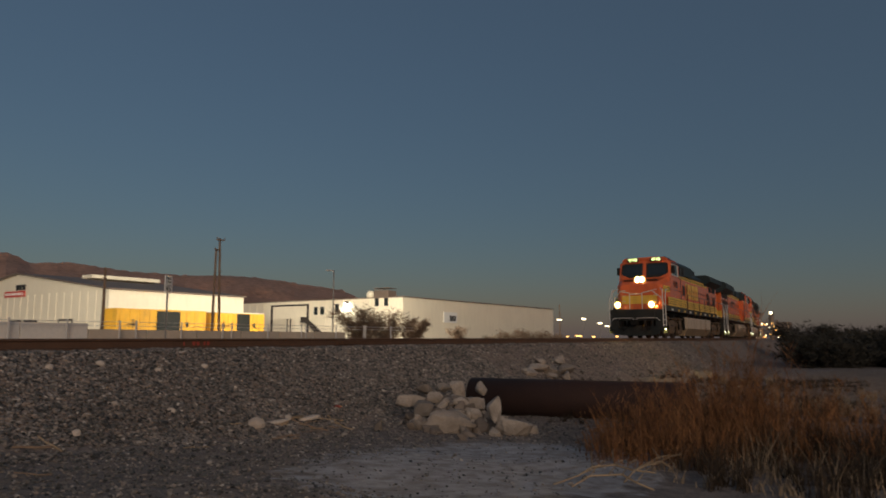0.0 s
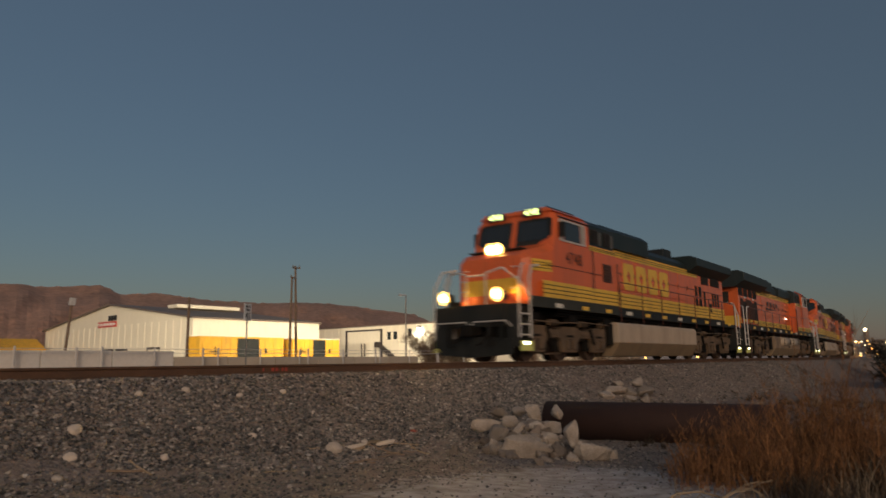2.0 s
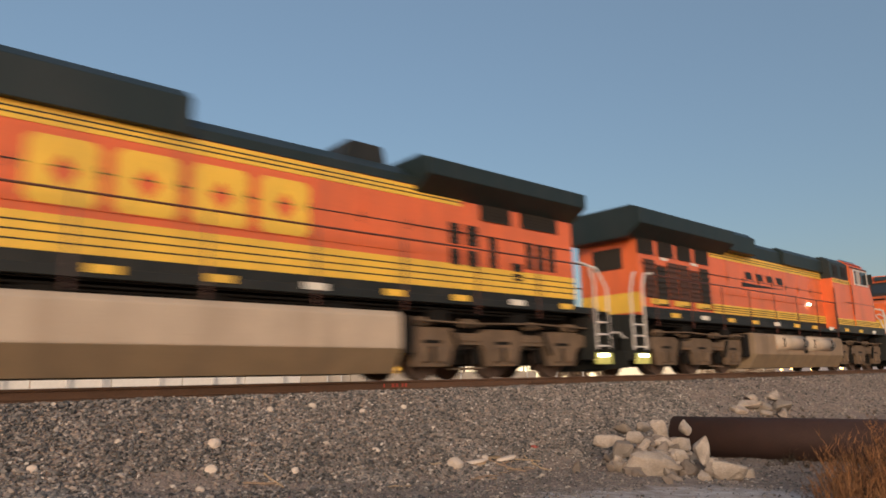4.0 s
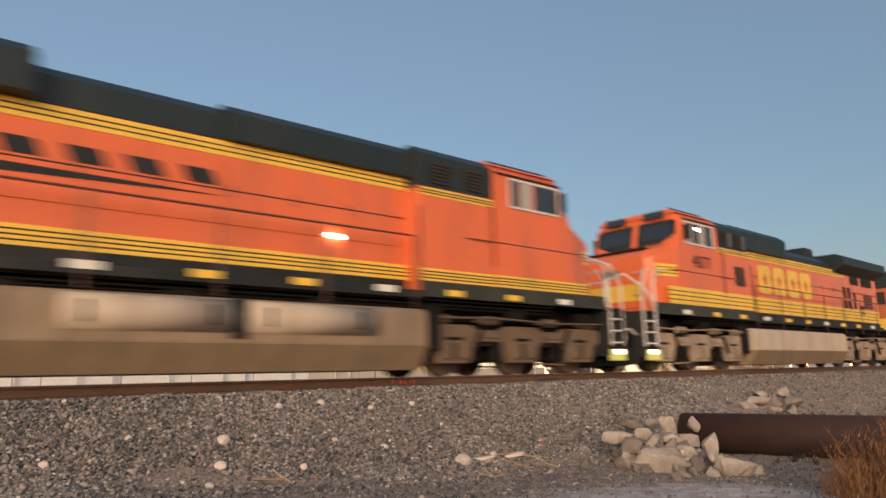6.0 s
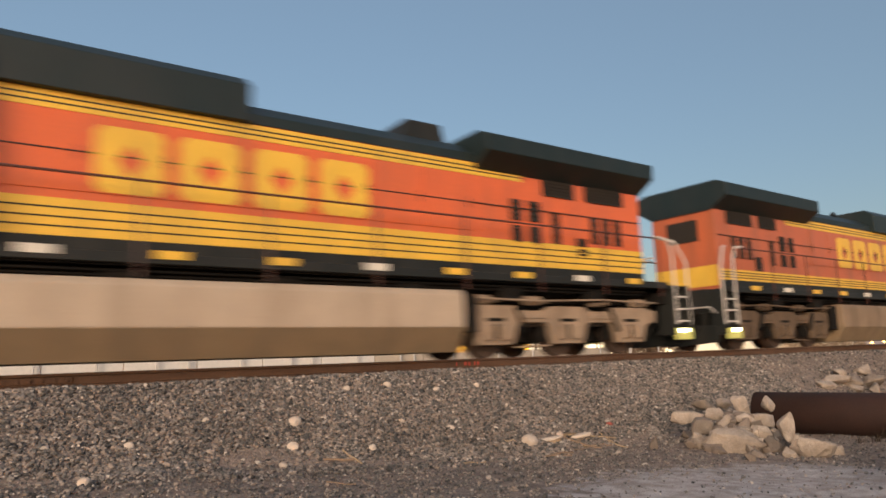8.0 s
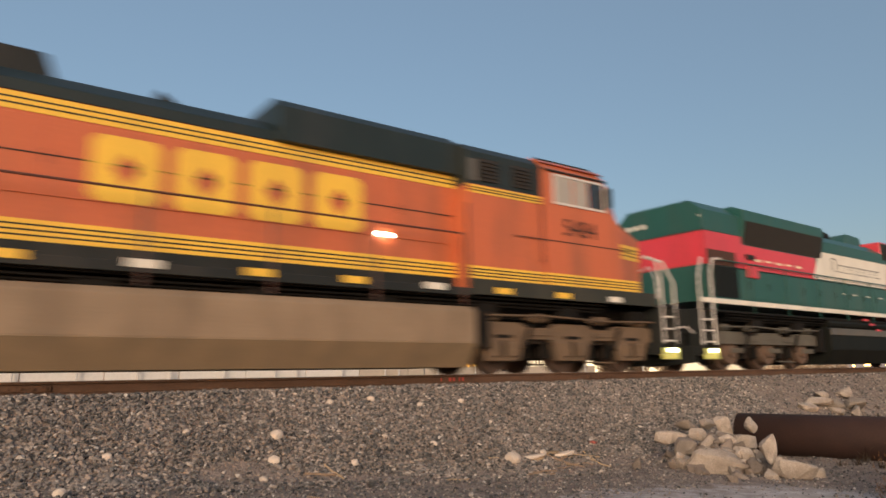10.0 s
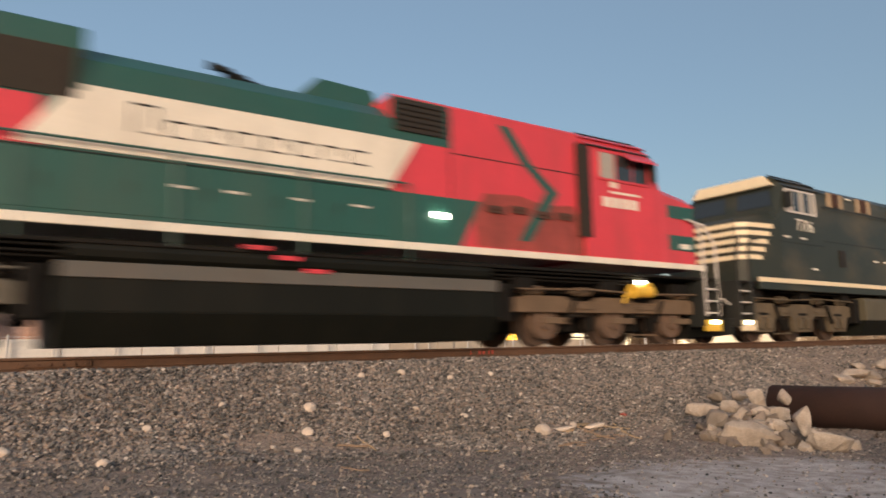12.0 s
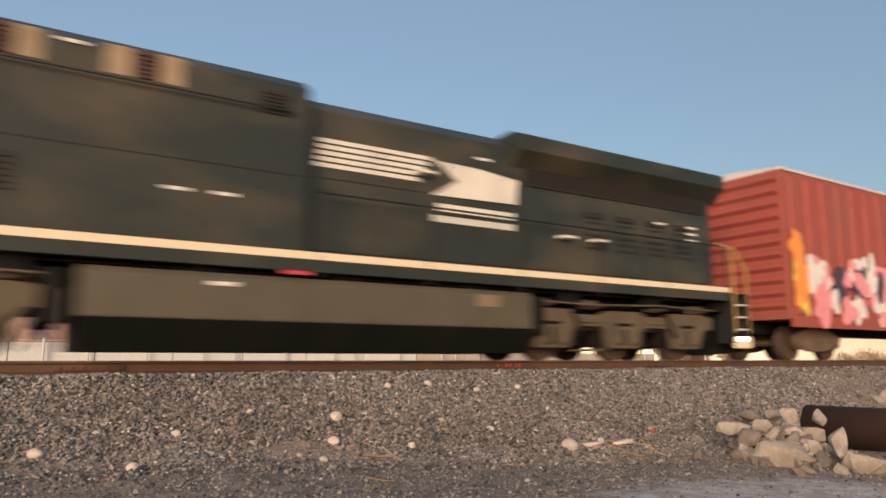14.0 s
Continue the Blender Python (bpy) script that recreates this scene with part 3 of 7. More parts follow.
        tagged(o, "pale rounded stone lying on gravel", "stone", "pale stones on the bank")


build_rubble()


def build_litter():
    """Dry sticks and a red scrap on the gravel, where the sight line (x / y, fall / y) meets the ground."""
    rng = random.Random(41)
    for k in range(16):
        u, fall = (1.0 + rng.uniform(-0.05, 0.17), rng.uniform(0.167, 0.195)) if k < 11 else (rng.uniform(0.4, 0.95), rng.uniform(0.14, 0.2))
        y = 4.0
        while ground_height(u * y, y) < -fall * y and y < 11:
            y += 0.02
        long_, a = rng.uniform(0.18, 0.6), rng.uniform(-1.5, 0.3)
        bm = B()
        pts = []
        for i in range(4):
            px, py = u * y + (i / 3 - 0.5) * long_ * math.cos(a), y + (i / 3 - 0.5) * long_ * math.sin(a) + rng.uniform(-0.02, 0.02)
            pts.append((px, py, ground_height(px, py) + 0.02 + 0.015 * rng.random()))
        bent(bm, pts, rng.uniform(0.006, 0.014), 5)
        tagged(link("stick", bm, STRAW if k % 2 else TWIG), "dry broken stick lying on gravel", "stick", "dry sticks on the gravel")
    y = 8.0
    while ground_height(1.126 * y, y) < -0.1538 * y and y < 11:
        y += 0.02
    for k, (u, fall, turn, size) in enumerate(((0.95, 0.161, -20, (0.5, 0.16, 0.07)), (0.99, 0.158, -35, (0.42, 0.14, 0.06)), (1.03, 0.162, -25, (0.46, 0.2, 0.07)), (0.97, 0.166, 10, (0.34, 0.1, 0.05)))):
        w = 4.0
        while ground_height(u * w, w) < -fall * w and w < 11:
            w += 0.02
        chunk("wood_scrap", pose(u * w, w, ground_height(u * w, w) + 0.02, 4, -5, turn), size, STRAW if k % 2 else PALESTONE, 300 + k, "flat pale weathered scrap lying on gravel", "scrap", "pale scraps on the gravel")
    chunk("scrap", pose(1.126 * y, y, ground_height(1.126 * y, y) + 0.03, 10, 5, 30), (0.2, 0.12, 0.06), BOXRED, 7, "small crumpled dull red scrap on the ballast", "scrap", "")


build_litter()


def build_branch():
    rng = random.Random(12)
    for x, y, turn, long_ in ((6.75, 2.5, -25, 1.3), (6.4, 2.3, -60, 0.8), (7.2, 2.2, -10, 1.0)):
        bm = B()
        pts = []
        for i in range(6):
            u = i / 5 - 0.5
            px, py = x + u * long_ * math.cos(radians(turn)) + rng.uniform(-0.03, 0.03), y + u * long_ * math.sin(radians(turn)) + rng.uniform(-0.04, 0.04)
            pts.append(Vector((px, py, ground_height(px, py) + 0.03 + 0.16 * (1 - 4 * u * u) * rng.uniform(0.5, 1))))
        bent(bm, pts, 0.009, 6)
        for p in pts[1:5]:
            d = radians(turn + rng.choice((-50, 50)))
            bent(bm, [p, p + Vector((math.cos(d) * 0.16, math.sin(d) * 0.16, 0.08)), p + Vector((math.cos(d) * 0.3, math.sin(d) * 0.26, 0.1))], 0.005, 5)
        tagged(link("branch", bm, STRAW), "pale dry forked branch on the dusty ground", "branch", "dry branches by the weeds")


build_branch()


def build_pipe():
    pipe = thing("culvert_pipe", pose(0, 0, 0), "rust-brown steel pipe half sunk in dirt", "pipe")
    a, b = Vector((11.75, 7.0, -1.12)), Vector((12.6, 3.0, -1.13))
    q = (b - a).to_track_quat("Z", "Y").to_matrix().to_4x4()
    bm = B()
    k = 40
    rings = [[(r * math.cos(2 * math.pi * i / k), r * math.sin(2 * math.pi * i / k), z) for i in range(k)]
             for r, z in ((0.33, 0.0), (0.36, 0.0), (0.36, (b - a).length), (0.33, (b - a).length), (0.33, 0.0))]
    vs = [[bm.verts.new(p) for p in r] for r in rings]
    for u, w in zip(vs, vs[1:]):
        for i in range(k):
            bm.faces.new((u[i], u[(i + 1) % k], w[(i + 1) % k], w[i]))
    bmesh.ops.transform(bm, matrix=Matrix.Translation(a) @ q, verts=bm.verts)
    part("barrel", bm, PIPE, pipe, smooth=True)


build_pipe()


# ---------------- weeds and scrub ----------------
def blades(name, clumps, mat, label, category, kind="stuff", seed=1, lean=0.5, width=0.006):
    """Thin bent stems in one mesh. clumps: x, y, z, radius, height, count."""
    rng = random.Random(seed)
    verts, faces = [], []
    for cx, cy, cz, rad, tall, count in clumps:
        tufts = []
        for _ in range(max(3, count // 26)):
            a, r = rng.uniform(0, 6.283), rad * math.sqrt(rng.random())
            tufts.append((cx + r * math.cos(a), cy + r * math.sin(a), r, rng.uniform(0.55, 1.0)))
        for _ in range(count):
            x, y, r, share = rng.choice(tufts)
            x, y = x + rng.gauss(0, 0.035), y + rng.gauss(0, 0.035)
            z = (ground_height(x, y) if cz is None else cz) - 0.02
            h = tall * share * rng.uniform(0.35, 1.0) * (1 - 0.35 * (r / rad) ** 2)
            d, out = rng.uniform(0, 6.283), lean * h * rng.uniform(0.1, 1.0)
            ex, ey = math.cos(d) * out, math.sin(d) * out
            s = rng.uniform(0, 3.14)
            wx, wy = width * math.cos(s) * rng.uniform(0.6, 1.3), width * math.sin(s) * rng.uniform(0.6, 1.3)
            k = len(verts)
            for u, w in ((0, 1.0), (0.4, 0.8), (0.75, 0.5)):
                px, py, pz = x + ex * u * u, y + ey * u * u, z + h * u
                verts += [(px - wx * w, py - wy * w, pz), (px + wx * w, py + wy * w, pz)]
            verts.append((x + ex, y + ey, z + h))
            faces += [(k, k + 1, k + 3, k + 2), (k + 2, k + 3, k + 5, k + 4), (k + 4, k + 5, k + 6)]
    me = bpy.data.meshes.new(name)
    me.from_pydata(verts, [], faces)
    me.materials.append(mat)
    return tagged(new(name, me), label, category, kind=kind)


def feathery(name, clumps, mat, label, category, seed):
    """Thin stems with fine upward twigs, in one mesh. clumps: x, y, radius, height, count."""
    rng = random.Random(seed)
    verts, faces = [], []

    def strip(p, q, w):
        d = rng.uniform(0, 3.14)
        o = Vector((math.cos(d) * w, math.sin(d) * w, 0))
        k = len(verts)
        verts.extend((p - o, p + o, q))
        faces.append((k, k + 1, k + 2))

    for cx, cy, rad, tall, count in clumps:
        for _ in range(count // 5):
            a, r = rng.uniform(0, 6.283), rad * math.sqrt(rng.random())
            x, y = cx + r * math.cos(a), cy + r * math.sin(a)
            h = tall * rng.uniform(0.3, 0.95) * (1 - 0.55 * (r / rad) ** 2)
            lean = Vector((math.cos(a), math.sin(a), 0)) * h * (0.12 + 0.4 * (r / rad)) * rng.uniform(0.2, 1.2)
            base = Vector((x, y, ground_height(x, y) - 0.03))

            def at(u):
                return base + Vector((0, 0, h * u)) + lean * u * u
            strip(base, at(0.55), 0.006)
            strip(at(0.5), at(1.0), 0.0045)
            for _ in range(int(9 + 10 * h)):
                u = rng.uniform(0.22, 0.98)
                d, g = rng.uniform(0, 6.283), h * rng.uniform(0.08, 0.24)
                p = at(u)
                strip(p, p + Vector((math.cos(d) * g * 0.6, math.sin(d) * g * 0.6, g * rng.uniform(0.5, 1.0))), 0.0036)
    me = bpy.data.meshes.new(name)
    me.from_pydata(verts, [], faces)
    me.materials.append(mat)
    return tagged(new(name, me), label, category, kind="stuff")


def build_weeds():
    rng = random.Random(5)
    clumps = []
    for k in range(46):
        x, y = rng.uniform(8.6, 14.5), rng.uniform(-1.2, 3.4)
        clumps.append((x, y, None, rng.uniform(0.3, 0.7), rng.uniform(0.4, 0.85), 150))
    clumps += [(rng.uniform(7.2, 10.5), rng.uniform(-1.4, 2.2), None, rng.uniform(0.25, 0.5), rng.uniform(0.4, 0.8), 200) for _ in range(34)]
    for k in range(110):
        clumps.append((rng.uniform(11.5, 27), rng.uniform(1.0, 7.6), None, rng.uniform(0.6, 1.1), rng.uniform(0.14, 0.36), 200))
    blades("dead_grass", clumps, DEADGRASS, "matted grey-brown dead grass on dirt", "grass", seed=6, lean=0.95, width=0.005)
    clumps = [(8.0, 2.86, None, 0.3, 0.62, 260), (8.15, 2.45, None, 0.4, 0.85, 330), (8.45, 2.9, None, 0.36, 0.8, 300), (8.4, 2.2, None, 0.45, 1.1, 360), (8.5, 1.9, None, 0.4, 0.85, 260),
              (9.3, 3.0, None, 0.5, 0.85, 360), (9.6, 2.6, None, 0.5, 1.05, 380), (8.9, 2.75, None, 0.4, 0.8, 280), (9.5, 2.0, None, 0.4, 1.5, 360), (9.4, 1.75, None, 0.35, 1.77, 360),
              (9.8, 1.3, None, 0.5, 1.45, 380), (8.8, 3.2, None, 0.35, 0.5, 200), (10.6, 2.3, None, 0.6, 1.25, 400), (8.9, 1.3, None, 0.4, 0.95, 260), (9.1, 0.85, None, 0.45, 0.8, 260), (9.3, 0.35, None, 0.5, 0.75, 260), (10.1, 0.6, None, 0.6, 1.0, 320),
              (8.6, 0.15, None, 0.4, 0.6, 200), (10.6, 1.4, None, 0.5, 1.1, 300), (11.2, 0.3, None, 0.6, 0.95, 300), (9.0, -0.3, None, 0.5, 0.65, 240), (10.9, 3.1, None, 0.5, 0.9, 300)]
    feathery("dry_weeds", [(a, b, r * 1.15, h * 1.12, int(n * 1.4)) for a, b, _, r, h, n in clumps], WEED, "tall reddish-brown dry weeds in thick clumps", "weeds", 2)
    clumps = [(rng.uniform(6.9, 9.5), rng.uniform(-0.6, 2.6), None, 0.3, rng.uniform(0.15, 0.45), 40) for _ in range(24)]
    clumps += [(rng.uniform(14, 24), rng.uniform(-2, 6), None, 0.7, rng.uniform(0.3, 0.6), 120) for _ in range(24)]
    clumps += [(rng.uniform(7.3, 9.2), rng.uniform(-0.2, 1.5), None, 0.35, rng.uniform(0.6, 0.95), 14) for _ in range(16)]
    blades("straw_grass", clumps, STRAW, "pale dry straw grass standing on dirt", "grass", seed=3, lean=0.8, width=0.005)
    clumps = [(rng.uniform(0, 8), rng.uniform(4.8, 8.0), None, 0.3, 0.05, 9) for _ in range(60)]
    blades("straw_litter", clumps, STRAW, "flattened dry straw litter on gravel", "grass", seed=4, lean=6.0, width=0.009)


build_weeds()


def shrub(name, m, width, tall, mat, seed, label, category, group, stems=9, twigs=340, trunk=0.05, twig_w=0.02):
    """A bare branching shrub: tapered stems, limbs and a crown of thin twigs."""
    rng = random.Random(seed)
    top = thing(name, m, label, category, group)
    bm = B()
    tips = []
    for _ in range(stems):
        a = rng.uniform(0, 6.283)
        p, d = Vector((rng.uniform(-0.1, 0.1), rng.uniform(-0.1, 0.1), -0.15)), Vector((math.cos(a) * 0.5, math.sin(a) * 0.5, 1)).normalized()
        r, seglen = trunk * rng.uniform(0.6, 1), tall * 0.2
        for k in range(4):
            e = p + d * seglen
            rod(bm, p, e, r, 5, r * 0.7)
            p, r = e, r * 0.7
            d = (d + Vector((math.cos(a), math.sin(a), 0)) * 0.22 * width / tall + Vector((rng.uniform(-0.3, 0.3), rng.uniform(-0.3, 0.3), 0.05))).normalized()
            tips.append(p.copy())
    part("trunk", bm, BARK, top)
    verts, faces = [], []
    for _ in range(twigs):
        p = rng.choice(tips) + Vector((rng.gauss(0, 0.09), rng.gauss(0, 0.09), rng.gauss(0, 0.07))) * width
        d = Vector((p.x * 0.6 + rng.gauss(0, 0.5), p.y * 0.6 + rng.gauss(0, 0.5), rng.uniform(0.0, 1.0))).normalized() * tall * rng.uniform(0.07, 0.16)
        w = Vector((rng.gauss(0, 1), rng.gauss(0, 1), rng.gauss(0, 1))).normalized() * twig_w
        for _ in range(3):
            k = len(verts)
            e = p + d + Vector((rng.gauss(0, 1), rng.gauss(0, 1), rng.gauss(0, 1))) * tall * 0.05
            verts += [tuple(p - w), tuple(p + w), tuple(e)]
            faces.append((k, k + 1, k + 2))
    me = bpy.data.meshes.new("crown")
    me.from_pydata(verts, [], faces)
    me.materials.append(mat)
    c = new("crown", me)
    c.parent = top
    return top


# ---------------- rolling stock ----------------
SPEED = 11.26
WHEEL_R = 0.533
VEHICLES, WHEELSETS = [], []


def wheelset(parent, x, mat=WHEEL, r=WHEEL_R):
    bm = B()
    for s in (-1, 1):
        rod(bm, (0, s * 0.70, 0), (0, s * 0.83, 0), r, 28)
        rod(bm, (0, s * 0.66, 0), (0, s * 0.70, 0), r + 0.025, 28)
        rod(bm, (0, s * 0.82, 0), (0, s * 0.9, 0), 0.13, 12)
        for k in range(5):
            a = k * 1.2566
            bx(bm, math.cos(a) * 0.3 - 0.03, math.cos(a) * 0.3 + 0.03, s * 0.832 - 0.006, s * 0.832 + 0.006, math.sin(a) * 0.3 - 0.03, math.sin(a) * 0.3 + 0.03)
    rod(bm, (0, -0.9, 0), (0, 0.9, 0), 0.09, 10)
    w = part("wheelset", bm, mat, parent)
    w.matrix_basis = pose(x, 0, r)
    WHEELSETS.append((w, x, r))
    return w


def truck(parent, x, axles=(-2.05, 0.0, 2.05), mat=GRIME, pedestals=True):
    """A three-axle bogie with cast side frames on pedestals; its wheelsets turn."""
    bm, pieces = B(), []

    def piece(n, paint=mat):
        pieces.append((n, B(), paint))
        return pieces[-1][1]

    def across(s, a, b):
        return min(s * a, s * b), max(s * a, s * b)

    for s in (-1, 1):
        outline = [(-3.0, 0.98), (-2.98, 0.7)]
        for a in axles if pedestals else ():
            outline += [(a - 0.66, 0.7), (a - 0.55, 0.58), (a - 0.44, 0.25), (a + 0.44, 0.25), (a + 0.55, 0.58), (a + 0.66, 0.7)]
        outline += [(2.98, 0.7), (3.0, 0.98), (2.6, 1.05), (1.55, 1.05), (1.35, 0.95), (0.7, 0.95), (0.5, 1.05), (-0.5, 1.05), (-0.7, 0.95), (-1.35, 0.95), (-1.55, 1.05), (-2.6, 1.05)]
        prism(piece("side_frame"), [(x + a, b) for a, b in outline], "y", *across(s, 1.04, 1.2), 0.015)
        for a in axles if not pedestals else ():
            fit = piece("axle_box", WHEEL_RIM)
            rod(fit, (x + a, s * 0.92, 0.5), (x + a, s * 1.1, 0.5), 0.36, 20)
            rod(fit, (x + a, s * 1.1, 0.5), (x + a, s * 1.18, 0.5), 0.16, 12)
            bx(piece("axle_link"), x + a - 0.62, x + a + 0.1, *across(s, 1.1, 1.2), 0.46, 0.6, 0.02)
        for a in axles if pedestals else ():
            fit = piece("pedestal_slot", GRIME_SHADE)
            bx(fit, x + a - 0.24, x + a + 0.24, *across(s, 1.19, 1.206), 0.72, 0.79)
            bx(fit, x + a - 0.06, x + a + 0.06, *across(s, 1.19, 1.206), 0.36, 0.66)
            for d in (-0.2, 0.2):
                bx(piece("journal_box"), x + a + d - 0.1, x + a + d + 0.1, *across(s, 1.2, 1.28), 0.34, 0.64, 0.03)
        for a in (-1.02, 1.02):
            fit = piece("frame_rib")
            bx(fit, x + a - 0.34, x + a + 0.34, *across(s, 1.2, 1.23), 0.78, 0.88, 0.015)
            for d in (-0.35, 0.35):
                bx(piece("brake_shoe", GRIME_SHADE), x + a + d - 0.07, x + a + d + 0.07, *across(s, 0.9, 1.1), 0.3, 0.66, 0.02)
        for a in (-2.6, -1.2, 0.75, 2.2):
            fit = piece("brake_cylinder")
            rod(fit, (x + a, s * 1.14, 1.16), (x + a + 0.4, s * 1.14, 1.16), 0.1, 10)
            rod(fit, (x + a + 0.4, s * 1.14, 1.16), (x + a + 0.62, s * 1.14, 1.13), 0.035, 6)
        fit = piece("air_pipe")
        bent(fit, [(x - 2.9, s * 1.3, 1.18), (x - 1.0, s * 1.34, 1.14), (x + 1.0, s * 1.34, 1.2), (x + 2.9, s * 1.3, 1.16)], 0.022)
        fit = piece("sand_pipe", GRIME_SHADE)
        bent(fit, [(x - 2.75, s * 1.2, 1.3), (x - 2.85, s * 1.16, 0.6), (x - 2.66, s * 0.95, 0.15)], 0.022)
        fit = piece("sand_pipe", GRIME_SHADE)
        bent(fit, [(x + 2.75, s * 1.2, 1.3), (x + 2.85, s * 1.16, 0.6), (x + 2.66, s * 0.95, 0.15)], 0.022)
        fit = piece("brake_rod")
        bent(fit, [(x - 1.5, s * 1.1, 0.2), (x - 0.5, s * 1.1, 0.22)], 0.022)
        for a, d in ((-1.55, 0.25), (1.3, 0.25)):
            fit = piece("damper", GRIME_SHADE)
            rod(fit, (x + a, s * 1.26, 1.0), (x + a + d, s * 1.26, 0.5), 0.045, 8)
    for a in (-1.0, 1.0):
        bx(bm, x + a - 0.3, x + a + 0.3, -1.05, 1.05, 0.62, 0.92, 0.03)
    bx(bm, x - 0.72, x + 0.72, -0.3, 0.3, 0.66, 0.88, 0.02)
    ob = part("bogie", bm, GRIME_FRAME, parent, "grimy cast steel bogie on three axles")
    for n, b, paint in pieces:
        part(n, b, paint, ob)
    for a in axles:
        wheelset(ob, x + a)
    boxpart("motor", (x - 2.6, x + 2.6, -0.6, 0.6, 0.3, 1.2), GRIME_SHADE, ob, "", 0.03)
    return ob


def coupler(parent, x, way):
    bm = B()
    bx(bm, min(x, x + way * 0.75), max(x, x + way * 0.75), -0.12, 0.12, 0.74, 0.98, 0.02)
    bx(bm, min(x - way * 0.02, x + way * 0.26), max(x - way * 0.02, x + way * 0.26), -0.2, 0.2, 0.7, 1.02, 0.05)
    bent(bm, [(x + way * 0.6, 0.45, 1.0), (x + way * 0.25, 0.48, 0.6), (x, 0.45, 0.5)], 0.035)
    bent(bm, [(x + way * 0.6, -0.45, 1.0), (x + way * 0.25, -0.48, 0.55), (x, -0.45, 0.45)], 0.035)
    part("coupler", bm, GRIME_SHADE, parent)


def stairs(parent, x0, x1, lit=STEPLIGHT, paint=STEPYELLOW, top=1.6, body=BLACK):
    """The corner steps of one end, on both sides, with the lit yellow lowest tread."""
    for s in (-1, 1):
        bm = B()
        for k in range(4):
            z = 0.42 + k * (top - 0.42) / 4
            bx(bm, x0, x1, min(s * 1.1, s * 1.5), max(s * 1.1, s * 1.5), z, z + 0.035)
        bx(bm, x0, x1, min(s * 1.06, s * 1.1), max(s * 1.06, s * 1.1), 0.4, top)
        st = part("steps", bm, RAILING, parent, "pale steel corner steps")
        bm = B()
        bx(bm, x0 - 0.08, x0, min(s * 1.06, s * 1.52), max(s * 1.06, s * 1.52), 0.4, top, 0.01)
        bx(bm, x1, x1 + 0.08, min(s * 1.06, s * 1.52), max(s * 1.06, s * 1.52), 0.4, top, 0.01)
        part("stringer", bm, body, st)
        boxpart("lit_tread", (x0 - 0.06, x1 + 0.06, min(s * 1.48, s * 1.55), max(s * 1.48, s * 1.55), 0.28, 0.56), paint, st, "yellow lowest step", 0.01)
        boxpart("step_lamp", (x0 + 0.05, x0 + 0.36, min(s * 1.55, s * 1.56), max(s * 1.55, s * 1.56), 0.46, 0.54), lit, st, "glowing step light")


def end_rails(parent, x, way, deck, mat=RAILING):
    """Tall bent grab rails at the corner steps."""
    for s in (-1, 1):
        bm = B()
        bent(bm, [(x, s * 1.5, 0.65), (x, s * 1.5, deck + 0.55), (x + way * 0.3, s * 1.42, deck + 1.05), (x + way * 0.75, s * 1.2, deck + 1.15)], 0.03)
        bent(bm, [(x + way * 0.55, s * 1.52, 0.65), (x + way * 0.55, s * 1.52, deck + 0.7), (x + way * 0.7, s * 1.52, deck + 1.05), (x + way * 1.1, s * 1.52, deck + 1.1)], 0.03)
        part("grab_rail", bm, mat, parent, "bent pale grab rail")


def walkway_rail(parent, x0, x1, deck, mat=DARK_RAILING, step_=1.9):
    for s in (-1, 1):
        bm = B()
        bent(bm, [(x0, s * 1.5, deck + 1.06), (x1, s * 1.5, deck + 1.06)], 0.02)
        k = max(1, round((x1 - x0) / step_))
        for i in range(k + 1):
            x = x0 + (x1 - x0) * i / k
            rod(bm, (x, s * 1.5, deck - 0.3), (x, s * 1.5, deck + 1.06), 0.018, 6)
        part("walkway_rail", bm, mat, parent)


def striped(parent, x0, x1, z0, z1, half, side, lines=3, mat=YELLOW, line_mat=BLACK):
    """A painted band with thin dark lines along it."""
    y = side * half
    boxpart("stripe", (x0, x1, min(y, y + side * 0.006), max(y, y + side * 0.006), z0, z1), mat, parent, "yellow painted band")
    bm = B()
    y2 = y + side * 0.006
    for k in range(lines):
        z = z0 + (z1 - z0) * (k + 1) / (lines + 1)
        bx(bm, x0, x1, min(y2, y2 + side * 0.004), max(y2, y2 + side * 0.004), z - 0.012, z + 0.012)
    part("pinstripe", bm, line_mat, parent)


def doors(parent, x0, x1, count, z0, z1, half, side, mat=ORANGE, depth=0.02, gap=0.035):
    """Hood doors: slightly raised panels, each a part, with a latch."""
    w = (x1 - x0) / count
    for k in range(count):
        bm = B()
        a, b = x0 + k * w + gap / 2, x0 + (k + 1) * w - gap / 2
        y = side * half
        bx(bm, a, b, min(y, y + side * depth), max(y, y + side * depth), z0, z1, 0.006)
        d = part("hood_door", bm, mat, parent)
        bm = B()
        yy = y + side * depth
        rod(bm, (b - 0.08, yy, (z0 + z1) / 2 - 0.1), (b - 0.08, yy + side * 0.03, (z0 + z1) / 2 + 0.1), 0.012, 6)
        part("latch", bm, BLACK, d)


def louvre(parent, x0, x1, z0, z1, half, side, mat=LOUVER, slats=6):
    y = side * half
    bm = B()
    bx(bm, x0, x1, min(y, y + side * 0.012), max(y, y + side * 0.012), z0, z1)
    fr = part("louvre", bm, mat, parent, "dark louvred intake")
    bm = B()
    for k in range(slats):
        z = z0 + (z1 - z0) * (k + 0.5) / slats
        prism(bm, [(y + side * 0.012, z - 0.03), (y + side * 0.04, z - 0.045), (y + side * 0.012, z + 0.03)], "x", x0 + 0.02, x1 - 0.02)
    part("slat", bm, mat, fr)


